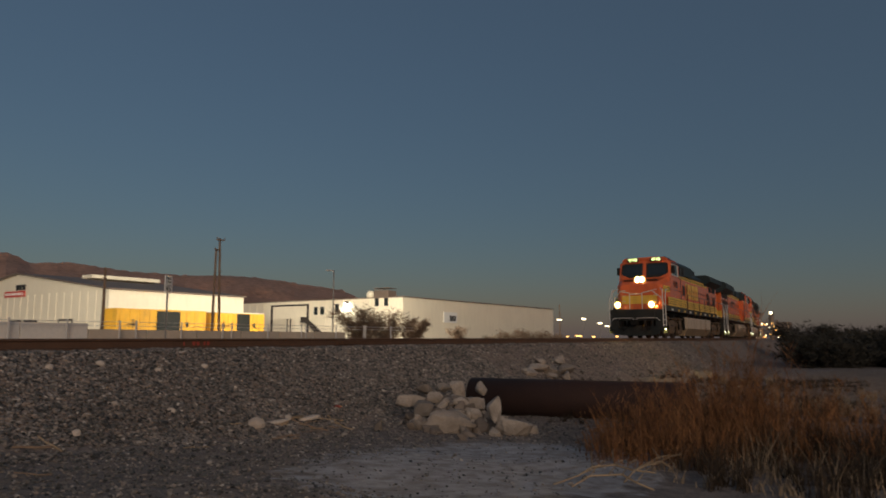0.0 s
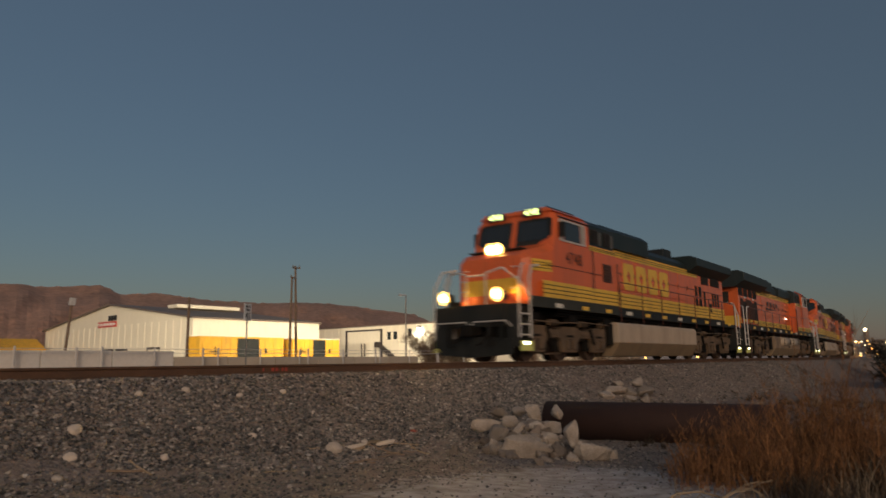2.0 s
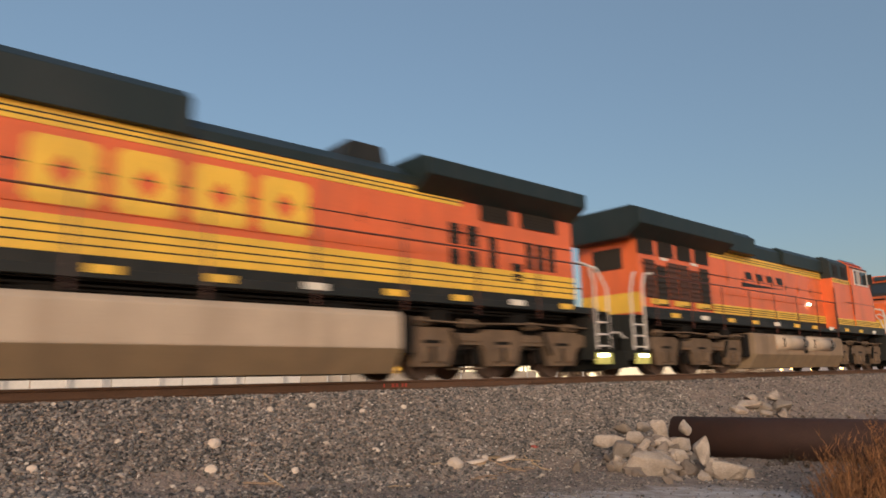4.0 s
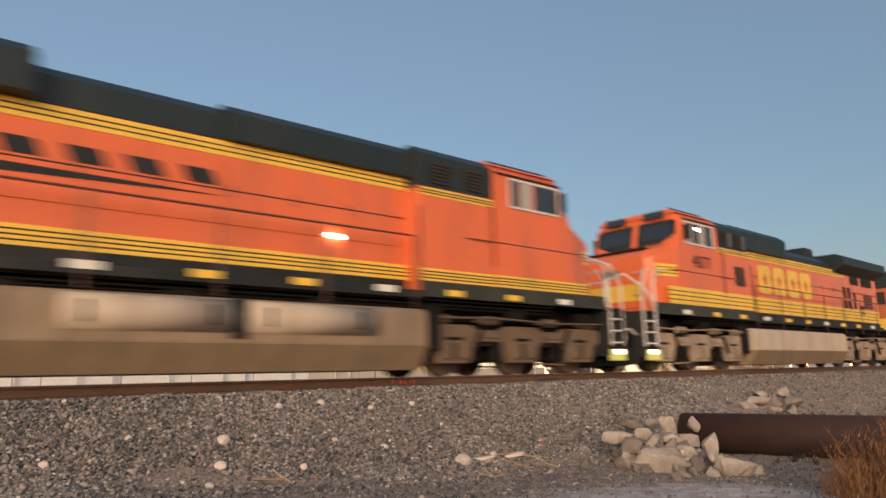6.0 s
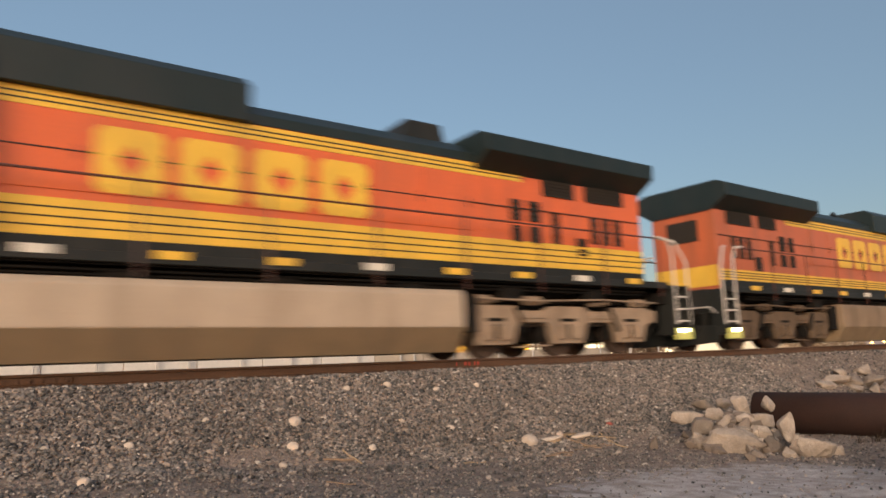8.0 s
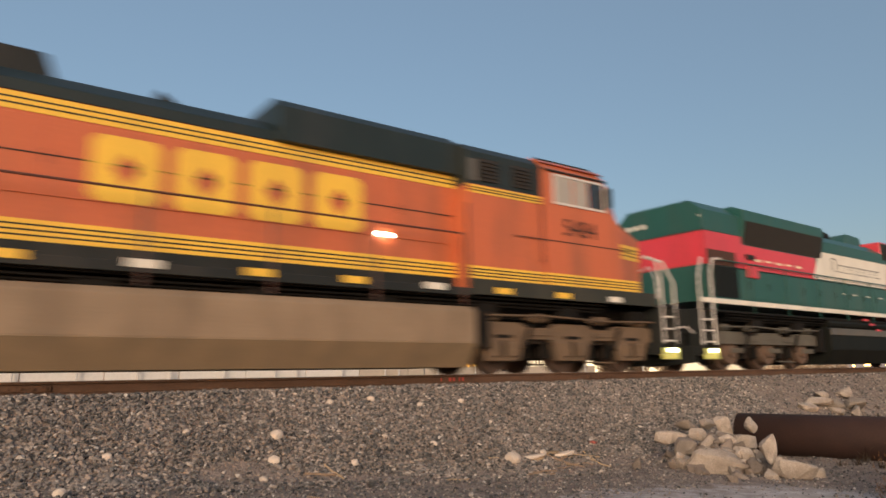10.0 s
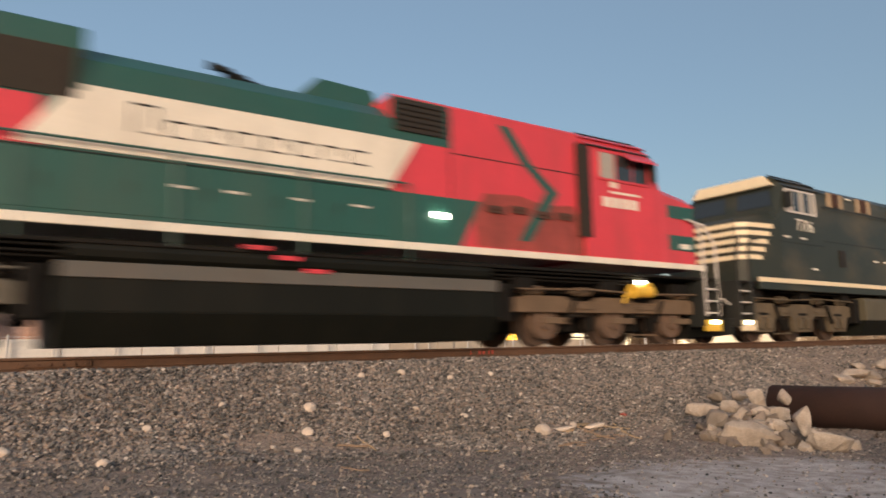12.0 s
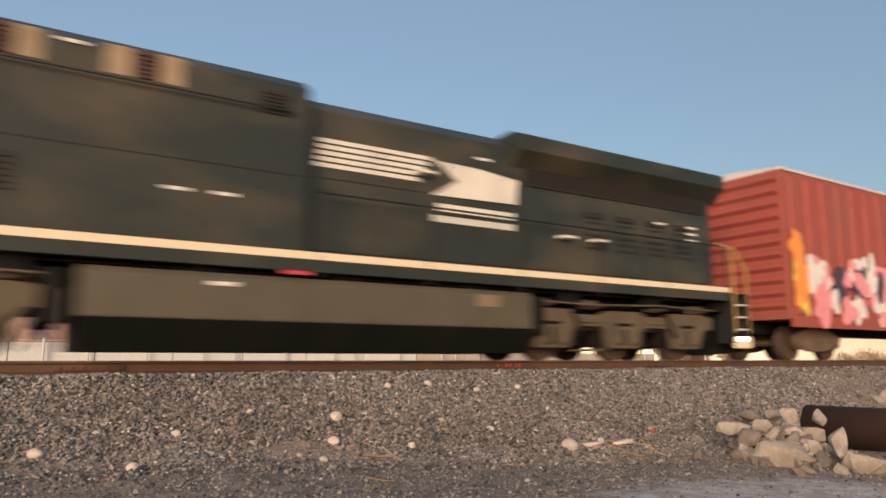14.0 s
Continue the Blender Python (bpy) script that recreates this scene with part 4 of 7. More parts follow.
def cab(parent, body, roof_mat, x0=3.0, x1=5.4, top=4.68, half=1.5, nose_x=1.55, deck=1.62, nose_top=3.35, nose_half=1.3, nose_drop=0.35, frame_mat=None, panes=((0.0, 0.27, 0), (0.31, 0.58, 1), (0.62, 1.0, 0)), lamp=False):
    """The wide cab with its sloping nose; the windows lie in the skin."""
    bm = B()
    def ring(x, h, z1, cut):
        return [(x, -h, deck - 0.08), (x, h, deck - 0.08), (x, h, z1 - cut), (x, h - cut * 1.2, z1), (x, -h + cut * 1.2, z1), (x, -h, z1 - cut)]
    loft(bm, [ring(nose_x, nose_half - 0.2, nose_top - nose_drop, 0.12), ring(nose_x + 0.2, nose_half, nose_top - nose_drop * 0.45, 0.2),
              ring(x0 - 0.15, half - 0.02, nose_top + 0.12, 0.2), ring(x0 + 0.02, half, nose_top + 0.2, 0.15)])
    nose = part("nose", bm, body, parent)
    bm = B()
    loft(bm, [ring(x0, half, nose_top + 0.16, 0.1), ring(x0 + 0.3, half, top - 0.02, 0.24), ring(x1, half, top, 0.24)])
    shell = part("cab", bm, body, parent)
    bm = B()
    yz = [(-half + 0.1, top - 0.1), (-half + 0.32, top + 0.03), (half - 0.32, top + 0.03), (half - 0.1, top - 0.1)]
    prism(bm, [(y * 0.98, z + 0.02) for y, z in yz], "x", x0 + 0.22, x1)
    part("cab_roof", bm, roof_mat, shell)
    bm = B()
    bx(bm, x0 + 0.75, x0 + 1.85, -0.55, 0.55, top, top + 0.14, 0.03)
    part("roof_unit", bm, roof_mat, shell, "low air conditioner on the cab roof")
    # slanted windscreens
    for s in (-1, 1):
        bm = B()
        a, b = s * 0.2, s * (half - 0.22)
        lo, hi = nose_top + 0.34, top - 0.36
        def front(z, off=0.015):
            return x0 + 0.3 * (z - nose_top - 0.16) / (top - nose_top - 0.18) - off
        vs = [bm.verts.new((front(z, o), y, z)) for o in (0.02, -0.03) for y, z in ((a, lo), (b, lo), (b - s * 0.1, hi), (a, hi))]
        for q in ((0, 1, 2, 3), (4, 7, 6, 5), (0, 4, 5, 1), (1, 5, 6, 2), (2, 6, 7, 3), (3, 7, 4, 0)):
            bm.faces.new([vs[i] for i in q])
        bmesh.ops.recalc_face_normals(bm, faces=bm.faces)
        part("windscreen", bm, WINDOW, shell, "dark slanted windscreen")
    for s in (-1, 1):
        y = s * half
        for a, b, pale in panes:
            boxpart("side_window", (x0 + 0.42 + 1.58 * a, x0 + 0.42 + 1.58 * b, min(y, y + s * 0.015), max(y, y + s * 0.015), top - 0.95, top - 0.38), BLIND if pale else WINDOW, shell,
                    "pale blind behind the side window" if pale else "dark side window", 0.004)
        if lamp:
            boxpart("cab_lamp", (x0 + 0.98, x0 + 1.26, min(y + s * 0.015, y + s * 0.02), max(y + s * 0.015, y + s * 0.02), top - 0.56, top - 0.49), WALKLIGHT, shell, "glowing cab lamp seen through the window")
        rail = B()
        bent(rail, [(x0 + 0.35, s * (half - 0.42), top + 0.1), (x1 - 0.2, s * (half - 0.42), top + 0.1)], 0.018)
        for x in (x0 + 0.35, (x0 + x1) / 2, x1 - 0.2):
            rod(rail, (x, s * (half - 0.42), top), (x, s * (half - 0.42), top + 0.1), 0.014, 6)
        part("roof_rail", rail, BLACK, shell, "low dark rail on the cab roof")
        boxpart("gutter", (x0 + 0.3, x1, min(y, y + s * 0.05), max(y, y + s * 0.05), top - 0.3, top - 0.265), BLACK, shell, "dark rain gutter", 0.008)
        mirror = B()
        bx(mirror, x0 + 0.32, x0 + 0.36, min(y, y + s * 0.22), max(y, y + s * 0.22), top - 0.9, top - 0.45, 0.01)
        part("mirror", mirror, BLACK, shell, "flat dark side mirror")
        bm = B()
        for z in (top - 0.98, top - 0.36):
            bx(bm, x0 + 0.36, x0 + 2.06, min(y, y + s * 0.03), max(y, y + s * 0.03), z - 0.025, z + 0.025)
        for x in (x0 + 0.38, x0 + 2.04):
            bx(bm, x - 0.02, x + 0.02, min(y, y + s * 0.03), max(y, y + s * 0.03), top - 0.98, top - 0.36)
        part("window_frame", bm, frame_mat or RAILING, shell, "metal window frame")
    return nose, shell


def headlights(parent, x0, nose_x, top):
    """Lit headlight pair and ditch lights."""
    for y, z, x, r, mat, n in ((-0.13, 3.3, nose_x + 0.42, 0.12, HEADLIGHT, "headlight"), (0.13, 3.3, nose_x + 0.42, 0.12, HEADLIGHT, "headlight"),
                               (-0.95, 1.85, 0.4, 0.11, DITCHLIGHT, "ditch_light"), (0.95, 1.85, 0.4, 0.11, DITCHLIGHT, "ditch_light")):
        bm = B()
        ring = [[(px, y + q * math.cos(a), z + q * math.sin(a)) for a in [k * 6.2832 / 18 for k in range(18)]]
                for px, q in ((x + 0.02, r), (x - 0.16, r + 0.01), (x - 0.16, r + 0.03), (x + 0.25, r + 0.03), (x + 0.25, 0.02))]
        vs = [[bm.verts.new(c) for c in o] for o in ring]
        for u, w in zip(vs, vs[1:]):
            for k in range(18):
                bm.faces.new((u[k], u[(k + 1) % 18], w[(k + 1) % 18], w[k]))
        can = part(n, bm, BLACK, parent, "lit " + n.replace("_", " "))
        bm = B()
        bmesh.ops.create_circle(bm, cap_ends=True, segments=18, radius=r, matrix=Matrix.Translation((x, y, z)) @ Matrix.Rotation(-math.pi / 2, 4, "Y"))
        part("lens", bm, mat, can, "glowing warm lens")
        # an emissive ring imitates the warm glare around the lens
        bm = B()
        for q0, q1, dx in ((r - 0.005, r + 0.085, -0.17),):
            inner = [bm.verts.new((x + dx, y + q0 * math.cos(k * 6.2832 / 18), z + q0 * math.sin(k * 6.2832 / 18))) for k in range(18)]
            outer = [bm.verts.new((x + dx + 0.05, y + q1 * math.cos(k * 6.2832 / 18), z + q1 * math.sin(k * 6.2832 / 18))) for k in range(18)]
            for k in range(18):
                bm.faces.new((inner[k], inner[(k + 1) % 18], outer[(k + 1) % 18], outer[k]))
        part("glare_ring", bm, GLARE_RING, can, "glowing ring drawn as the lamp's warm glare")


def underframe(parent, length, tank, tank_mat, low_mat, deck=1.6, sill_mat=BLACK, dark=False):
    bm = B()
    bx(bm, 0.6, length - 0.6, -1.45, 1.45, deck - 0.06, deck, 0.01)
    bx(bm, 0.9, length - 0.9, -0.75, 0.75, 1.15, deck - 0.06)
    part("frame", bm, GRIME_SHADE, parent)
    t0, t1 = tank
    bm = B()
    poly = [(-1.42, 1.3), (-1.5, 1.2), (-1.5, 0.62), (-1.5, 0.6), (-1.22, 0.14), (1.22, 0.14), (1.5, 0.6), (1.5, 1.2), (1.42, 1.3)]
    prism(bm, poly, "x", t0, t1, 0.02)
    ft = part("fuel_tank", bm, tank_mat, parent, "dusty slab-sided fuel tank")
    # the lower slope takes its own colour, low_mat
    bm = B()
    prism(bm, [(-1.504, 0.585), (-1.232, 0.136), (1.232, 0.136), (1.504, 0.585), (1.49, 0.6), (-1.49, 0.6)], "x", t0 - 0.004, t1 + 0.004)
    part("tank_bottom", bm, low_mat, ft, "lower slope of the fuel tank")
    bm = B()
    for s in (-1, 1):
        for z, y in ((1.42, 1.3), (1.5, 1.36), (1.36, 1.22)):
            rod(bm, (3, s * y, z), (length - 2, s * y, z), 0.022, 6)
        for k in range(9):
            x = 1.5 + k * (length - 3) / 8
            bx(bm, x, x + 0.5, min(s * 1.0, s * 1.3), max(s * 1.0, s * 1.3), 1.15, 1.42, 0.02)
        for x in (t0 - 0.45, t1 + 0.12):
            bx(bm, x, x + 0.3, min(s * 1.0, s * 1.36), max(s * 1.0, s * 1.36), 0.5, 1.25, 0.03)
    part("pipework", bm, GRIME_SHADE, parent, "pipes and boxes under the walkway")
    for way, x in ((1, 0.0), (-1, length)):
        coupler(parent, x, way)
        bm = B()
        a = x + way * 0.48
        bx(bm, min(a, a + way * 0.14), max(a, a + way * 0.14), -1.05, 1.05, 0.98, deck + 0.02, 0.02)
        prism(bm, [(-1.3, 0.62), (-1.3, 0.2), (-0.2, 0.12), (0.2, 0.12), (1.3, 0.2), (1.3, 0.62), (0.3, 0.7), (-0.3, 0.7)], "x", min(a, a + way * 0.06), max(a, a + way * 0.06), 0.01)
        for y in (-0.9, -0.5, 0.5, 0.9):
            bx(bm, min(a, a + way * 0.1), max(a, a + way * 0.1), y - 0.05, y + 0.05, 0.6, 1.0)
        pilot = part("pilot", bm, sill_mat, parent, "dark pilot plate with plough")
        for y in (-0.85, -0.7, 0.7, 0.85):
            bm = B()
            bent(bm, [(a, y, 1.15), (a - way * 0.14, y, 0.95), (a - way * 0.16, y * 0.97, 0.55), (a - way * 0.22, y * 0.9, 0.42)], 0.024)
            part("air_hose", bm, GRIME_SHADE, pilot, "hanging black air hose")
        bm = B()
        bent(bm, [(a - way * 0.1, -1.35, 0.95), (a - way * 0.16, -1.2, 1.12), (a - way * 0.18, -0.15, 1.12), (a - way * 0.2, 0, 0.98)], 0.018)
        bent(bm, [(a - way * 0.1, 1.35, 0.95), (a - way * 0.16, 1.2, 1.12), (a - way * 0.18, 0.15, 1.12), (a - way * 0.2, 0, 0.98)], 0.018)
        part("uncoupling_lever", bm, RAILING, pilot, "pale uncoupling lever")


def roof_box(parent, name, x0, x1, half, z0, z1, mat, cut=0.15, label=""):
    bm = B()
    prism(bm, [(-half, z0), (half, z0), (half, z1 - cut), (half - cut * 1.3, z1), (-half + cut * 1.3, z1), (-half, z1 - cut)], "x", x0, x1, 0.012)
    return part(name, bm, mat, parent, label)


def wing(parent, x0, x1, mat, half=1.5, z0=4.12, z1=4.72, body=0.98):
    """The overhanging radiator housing."""
    bm = B()
    prism(bm, [(-body, z0 - 0.2), (body, z0 - 0.2), (half, z0 + 0.12), (half, z1 - 0.12), (half - 0.3, z1), (-half + 0.3, z1), (-half, z1 - 0.12), (-half, z0 + 0.12)], "x", x0, x1, 0.015)
    return part("radiator_housing", bm, mat, parent, "dark overhanging radiator housing")


def wordmark(parent, x, z, size, mat, half, side, count=4):
    """A painted company mark as plain waisted blocks."""
    y = side * half
    lo, hi = min(y, y + side * 0.006), max(y, y + side * 0.006)
    for k in range(count):
        a, w = x + k * size * 1.22, size * 1.0
        bm = B()
        m0, c, r = a + w / 2, size * 0.1, size * 0.26
        mid = z + size / 2
        prism(bm, [(m0, z), (m0, mid - r), (m0 - r * 0.8, mid), (m0, mid + r), (m0, z + size), (a + c, z + size), (a, z + size - c), (a, z + c), (a + c, z)], "y", lo, hi)
        prism(bm, [(m0, z), (a + w - c, z), (a + w, z + c), (a + w, z + size - c), (a + w - c, z + size), (m0, z + size), (m0, mid + r), (m0 + r * 0.8, mid), (m0, mid - r)], "y", lo, hi)
        part("mark_block", bm, mat, parent, "plain yellow block of the company mark with a lozenge hole")


def ge_locomotive(name, m, label, number, long_wing=False, lit=False, new_mark=False, length=22.3):
    """Orange six-axle road diesel: cab at x = 0, radiators at the far end."""
    loco = thing(name, m, label, "locomotive", "orange locomotives")
    body = ORANGE_DUSTY if number == "5484" else ORANGE
    dusty = number in ("4748", "4877")
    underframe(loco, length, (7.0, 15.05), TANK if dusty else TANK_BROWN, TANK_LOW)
    paint = GRIME if number == "4877" else GRIME_BROWN
    truck(loco, 4.0, mat=paint)
    truck(loco, 18.1, mat=paint)
    stairs(loco, 0.62, 1.12)
    stairs(loco, length - 1.12, length - 0.62)
    end_rails(loco, 0.55, 1, 1.62)
    end_rails(loco, length - 0.55, -1, 1.62)
    cab_x, nose_z = 2.5 if new_mark else 2.65, 3.3 if lit else 3.44
    panes = {"4748": ((0.0, 0.14, 1), (0.17, 0.82, 0), (0.85, 1.0, 1)), "4877": ((0.0, 0.25, 1), (0.28, 0.5, 0), (0.52, 0.72, 1), (0.75, 1.0, 0)),
             "5484": ((0.0, 0.3, 0), (0.33, 0.62, 1), (0.66, 1.0, 1))}.get(number, ((0.0, 0.5, 0), (0.55, 0.8, 1), (0.83, 1.0, 0)))
    nose, shell = cab(loco, body, body, x0=cab_x, x1=5.0, top=4.6, nose_x=1.38, nose_top=nose_z, nose_drop=0.26, panes=panes, lamp=number == "4877")
    wx = 15.8
    # equipment bay behind the cab, full width
    bm = B()
    bx(bm, 5.0, 7.1, -1.46, 1.46, 1.62, 3.72, 0.02)
    bay = part("equipment_bay", bm, body, loco)
    roof_box(loco, "blower_housing", 5.0, 7.1, 1.42, 3.7, 4.6, ROOF_GREEN, 0.2, "dark green-black roof housing")
    roof_box(loco, "engine_housing", 7.1, 11.0, 1.16, 3.94, 4.6 if new_mark else 4.74, ROOF_GREEN, 0.2, "dark green-black roof housing")
    bm = B()
    bx(bm, 7.1, 21.0, -1.02, 1.02, 1.62, 3.96, 0.02)
    hood = part("hood", bm, body, loco)
    roof_box(loco, "hood_roof", 11.0, wx, 1.04, 3.94, 4.56 if long_wing else 4.36, ROOF_GREEN, 0.2 if long_wing else 0.25, "dark hood roof")
    bm = B()
    prism(bm, [(14.3, 4.3), (14.5, 4.8), (15.35, 4.8), (15.5, 4.3)], "y", -0.5, 0.5, 0.03)
    part("exhaust_outlet", bm, BLACK, loco)
    bm = B()
    rod(bm, (12.6, 0.6, 4.3), (12.9, 0.6, 4.47), 0.1, 8)
    part("roof_vent", bm, BLACK, loco)
    wing(loco, wx, 21.5 if long_wing else 21.05, ROOF_GREEN, 1.5, 3.98, 4.64 if long_wing else 4.56)
    if long_wing:
        roof_box(loco, "wing_step", wx - 1.9, wx, 1.36, 3.94, 4.7, ROOF_GREEN, 0.2)
    # rear end wall details
    bm = B()
    bx(bm, 21.0, 21.04, -0.5, 0.5, 3.0, 3.6, 0.01)
    part("rear_louvre", bm, LOUVER, loco)
    bm = B()
    bx(bm, 21.0, 21.012, -1.0, 1.0, 1.75, 2.3)
    part("rear_stripe", bm, YELLOW, loco)
    for s in (-1, 1):
        band = 2.33 if number in ("4748", "4877") else 2.1
        striped(loco, 1.9, 5.0, 1.85, band, 1.505, s)
        striped(loco, 5.0, 7.1, 1.85, band, 1.462, s)
        striped(loco, 7.12, 16.8 if new_mark else 20.98, 1.9, band + 0.09, 1.032, s)
        # dark hood foot; its black also carries the deck's shadow
        boxpart("hood_base", (7.12, 20.98, min(s * 1.02, s * 1.03), max(s * 1.02, s * 1.03), 1.63, 1.9), BLACK, loco, "dark foot of the hood with the deck's shadow in its colour")
        striped(loco, 5.05, 7.1, 3.54, 3.7, 1.462, s, 2)
        striped(loco, 7.12, wx + 1.3 if not long_wing else wx + 0.9, 3.68, 3.93, 1.025, s, 2)
        # dark skirt under the cab and bay, and the walkway edge
        boxpart("skirt", (1.25, 7.1, min(s * 1.4, s * 1.515), max(s * 1.4, s * 1.515), 1.54, 1.85), SKIRT, loco, "dusty dark lower skirt", 0.01)
        boxpart("walkway_edge", (7.1, 21.3, min(s * 1.38, s * 1.5), max(s * 1.38, s * 1.5), 1.51, 1.66), BLACK, loco, "dark walkway edge", 0.01)
        for k in range(11):
            x = 2.6 + k * 1.72
            boxpart("reflector", (x, x + 0.45, min(s * 1.5, s * 1.522), max(s * 1.5, s * 1.522), 1.58, 1.7), YELLOW if k % 3 else WHITE, loco, "reflective strip")
        doors(loco, 7.4, wx - 0.1, 7, 2.54, 3.64, 1.02, s, body)
        if dusty:
            louvre(loco, 6.05, 6.72, 2.6, 3.2, 1.46, s, LOUVER_BROWN)
        for x0, x1 in ((5.3, 5.85), (6.25, 6.8)):
            louvre(loco, x0, x1, 3.82, 4.28, 1.42, s)
            if dusty or (number and x0 > 6):
                boxpart("vent_panel", (x1 + 0.03, x1 + 0.25, min(s * 1.42, s * 1.432), max(s * 1.42, s * 1.432), 3.8, 4.24), TANK_GREY, loco, "pale dusty panel beside the roof vent")
        posts = B()
        bent(posts, [(7.16, s * 1.5, 1.7), (7.16, s * 1.5, 3.3)], 0.022)
        part("side_grab", posts, DARK_RAILING, loco, "dark upright grab iron by the walkway")
        posts = B()
        bent(posts, [(5.16, s * 1.52, 2.3), (5.16, s * 1.56, 2.34), (5.16, s * 1.56, 3.5), (5.16, s * 1.48, 3.54)], 0.018)
        part("side_grab", posts, DARK_RAILING, loco, "dark upright grab iron by the cab")
        boxpart("cab_seam", (2.1, 5.9, min(s * 1.5, s * 1.507), max(s * 1.5, s * 1.507), 2.78, 2.8), BLACK, loco)
        boxpart("hood_seam", (7.2, 20.9, min(s * 1.04, s * 1.05), max(s * 1.04, s * 1.05), 3.1, 3.12), BLACK, loco)
        # radiator intake windows and doors
        if long_wing:
            for k in range(4):
                louvre(loco, 16.85 + k * 1.1, 17.72 + k * 1.1, 3.38, 3.88, 1.02, s)
            for k in range(6):
                a = 16.9 + k * 0.65
                louvre(loco, a, a + 0.6, 2.16 if k % 2 else 1.95, 3.24 if k not in (1, 4) else 3.08, 1.03, s, LOUVER if k in (0, 4) else LOUVER_BROWN, 7)
            striped(loco, 20.82, 20.98, 1.9, 2.2, 1.032, s, 2)
            for a in (17.0, 18.3, 19.6):
                boxpart("foot_plate", (a, a + 0.9, min(s * 1.045, s * 1.06), max(s * 1.045, s * 1.06), 1.98, 2.14), YELLOW, loco, "yellow plate below the radiator doors", 0.005)
            boxpart("lit_panel", (19.4, 19.8, min(s * 1.03, s * 1.036), max(s * 1.03, s * 1.036), 3.28, 3.36), WHITE, loco, "pale label")
            boxpart("lit_panel", (17.6, 18.0, min(s * 1.03, s * 1.036), max(s * 1.03, s * 1.036), 3.28, 3.36), WHITE, loco, "pale label")
        else:
            for a, b in ((17.7, 18.7), (19.05, 20.4)):
                louvre(loco, a, b, 3.46, 3.9, 1.02, s)
            for a, b, lo, hi in ((16.75, 17.05, 2.85, 3.3), (17.25, 17.6, 2.85, 3.3), (16.75, 17.05, 2.4, 2.75), (17.25, 17.6, 2.4, 2.75), (17.95, 18.2, 2.4, 3.1),
                                 (18.7, 19.05, 2.2, 2.6), (19.2, 19.45, 2.5, 3.1), (19.6, 19.85, 2.5, 3.1), (20.0, 20.25, 2.5, 3.1)):
                louvre(loco, a, b, lo, hi, 1.02, s, LOUVER, 4)
        if long_wing:
            bm = B()
            for a in (8.3, 11.0):
                rod(bm, (a, s * 1.42, 1.0), (a + 2.4, s * 1.42, 1.0), 0.27, 16)
            part("air_reservoir", bm, TANK, loco, "dusty cylindrical air reservoirs", True)
            for a in (8.6, 10.35, 11.3, 13.1):
                boxpart("reservoir_strap", (a, a + 0.07, min(s * 1.6, s * 1.7), max(s * 1.6, s * 1.7), 0.85, 1.15), GRIME_SHADE, loco, "dark strap round the reservoir", 0.01)
            # a dark plate stands in for the shaded gap between the reservoirs
            boxpart("gap_shade", (10.72, 10.98, min(s * 1.48, s * 1.52), max(s * 1.48, s * 1.52), 0.65, 1.28), GRIME_SHADE, loco, "dark plate drawn as the shade between the reservoirs")
        if new_mark or number == "5484":
            boxpart("walkway_lamp", (8.7, 8.95, min(s * 1.05, s * 1.09), max(s * 1.05, s * 1.09), 2.54, 2.61), WALKLIGHT, loco, "small glowing walkway lamp")
        if new_mark:
            y = s * 1.05
            for k in range(4):
                bm = B()
                a = 11.1 + k * 0.86
                prism(bm, [(a, 3.16), (a + 0.5, 3.16), (a + 0.62, 3.4), (a + 0.12, 3.4)], "y", min(y, y + s * 0.006), max(y, y + s * 0.006))
                part("mark_block", bm, BLACK, loco, "dark slanted block of the company mark")
            bm = B()
            prism(bm, [(11.0, 3.0), (14.6, 2.88), (14.6, 3.02)], "y", min(y, y + s * 0.006), max(y, y + s * 0.006))
            part("company_mark", bm, BLACK, loco, "dark plain company mark")
        else:
            wordmark(loco, 9.3 if number == "5484" else 8.7, 2.56, 0.98, YELLOW, 1.045, s)
        if number:
            side_text(number, 0.55, BLACK, loco, 3.9, 3.1, 1.51, s)
        for z0, z1, proud, mat in ((2.6, 2.94, 0.008, YELLOW), (2.68, 2.7, 0.012, BLACK), (2.76, 2.78, 0.012, BLACK), (2.84, 2.86, 0.012, BLACK)):
            bm = B()
            prism(bm, [(1.62, s * 1.29), (2.48, s * 1.46), (2.48, s * (1.478 + proud)), (1.62, s * (1.308 + proud))], "z", z0, z1)
            part("nose_band", bm, mat, nose, "yellow band along the nose" if mat is YELLOW else "")
    bm = B()
    bx(bm, 1.34, 1.376, -1.0, 1.0, 1.95, 2.4)
    part("nose_stripe", bm, YELLOW, loco)
    for s in (-1, 1):
        b = boxpart("number_board", (2.76, 2.86, min(s * 0.35, s * 1.0), max(s * 0.35, s * 1.0), 4.42, 4.62), WINDOW, loco, "number board over the windscreen", 0.01)
        if number and lit:
            writing(number, 0.26, BOARD, b, pose(2.752, s * 0.68, 4.52, 90, 0, -90))
    surround = B()
    for s in (-1, 1):
        lean = 0.3 / (4.42 - nose_z)
        foot, head, x_foot = nose_z + 0.2, 4.34, cab_x + lean * 0.04
        prism(surround, [(s * 0.1, foot), (s * 0.9, foot), (s * 1.38, foot + 0.24), (s * 1.34, head - 0.06), (s * 1.2, head), (s * 0.1, head)], "x", -0.004, 0.03)
    bmesh.ops.transform(surround, matrix=Matrix(((1, 0, lean, x_foot - lean * foot), (0, 1, 0, 0), (0, 0, 1, 0), (0, 0, 0, 1))), verts=surround.verts)
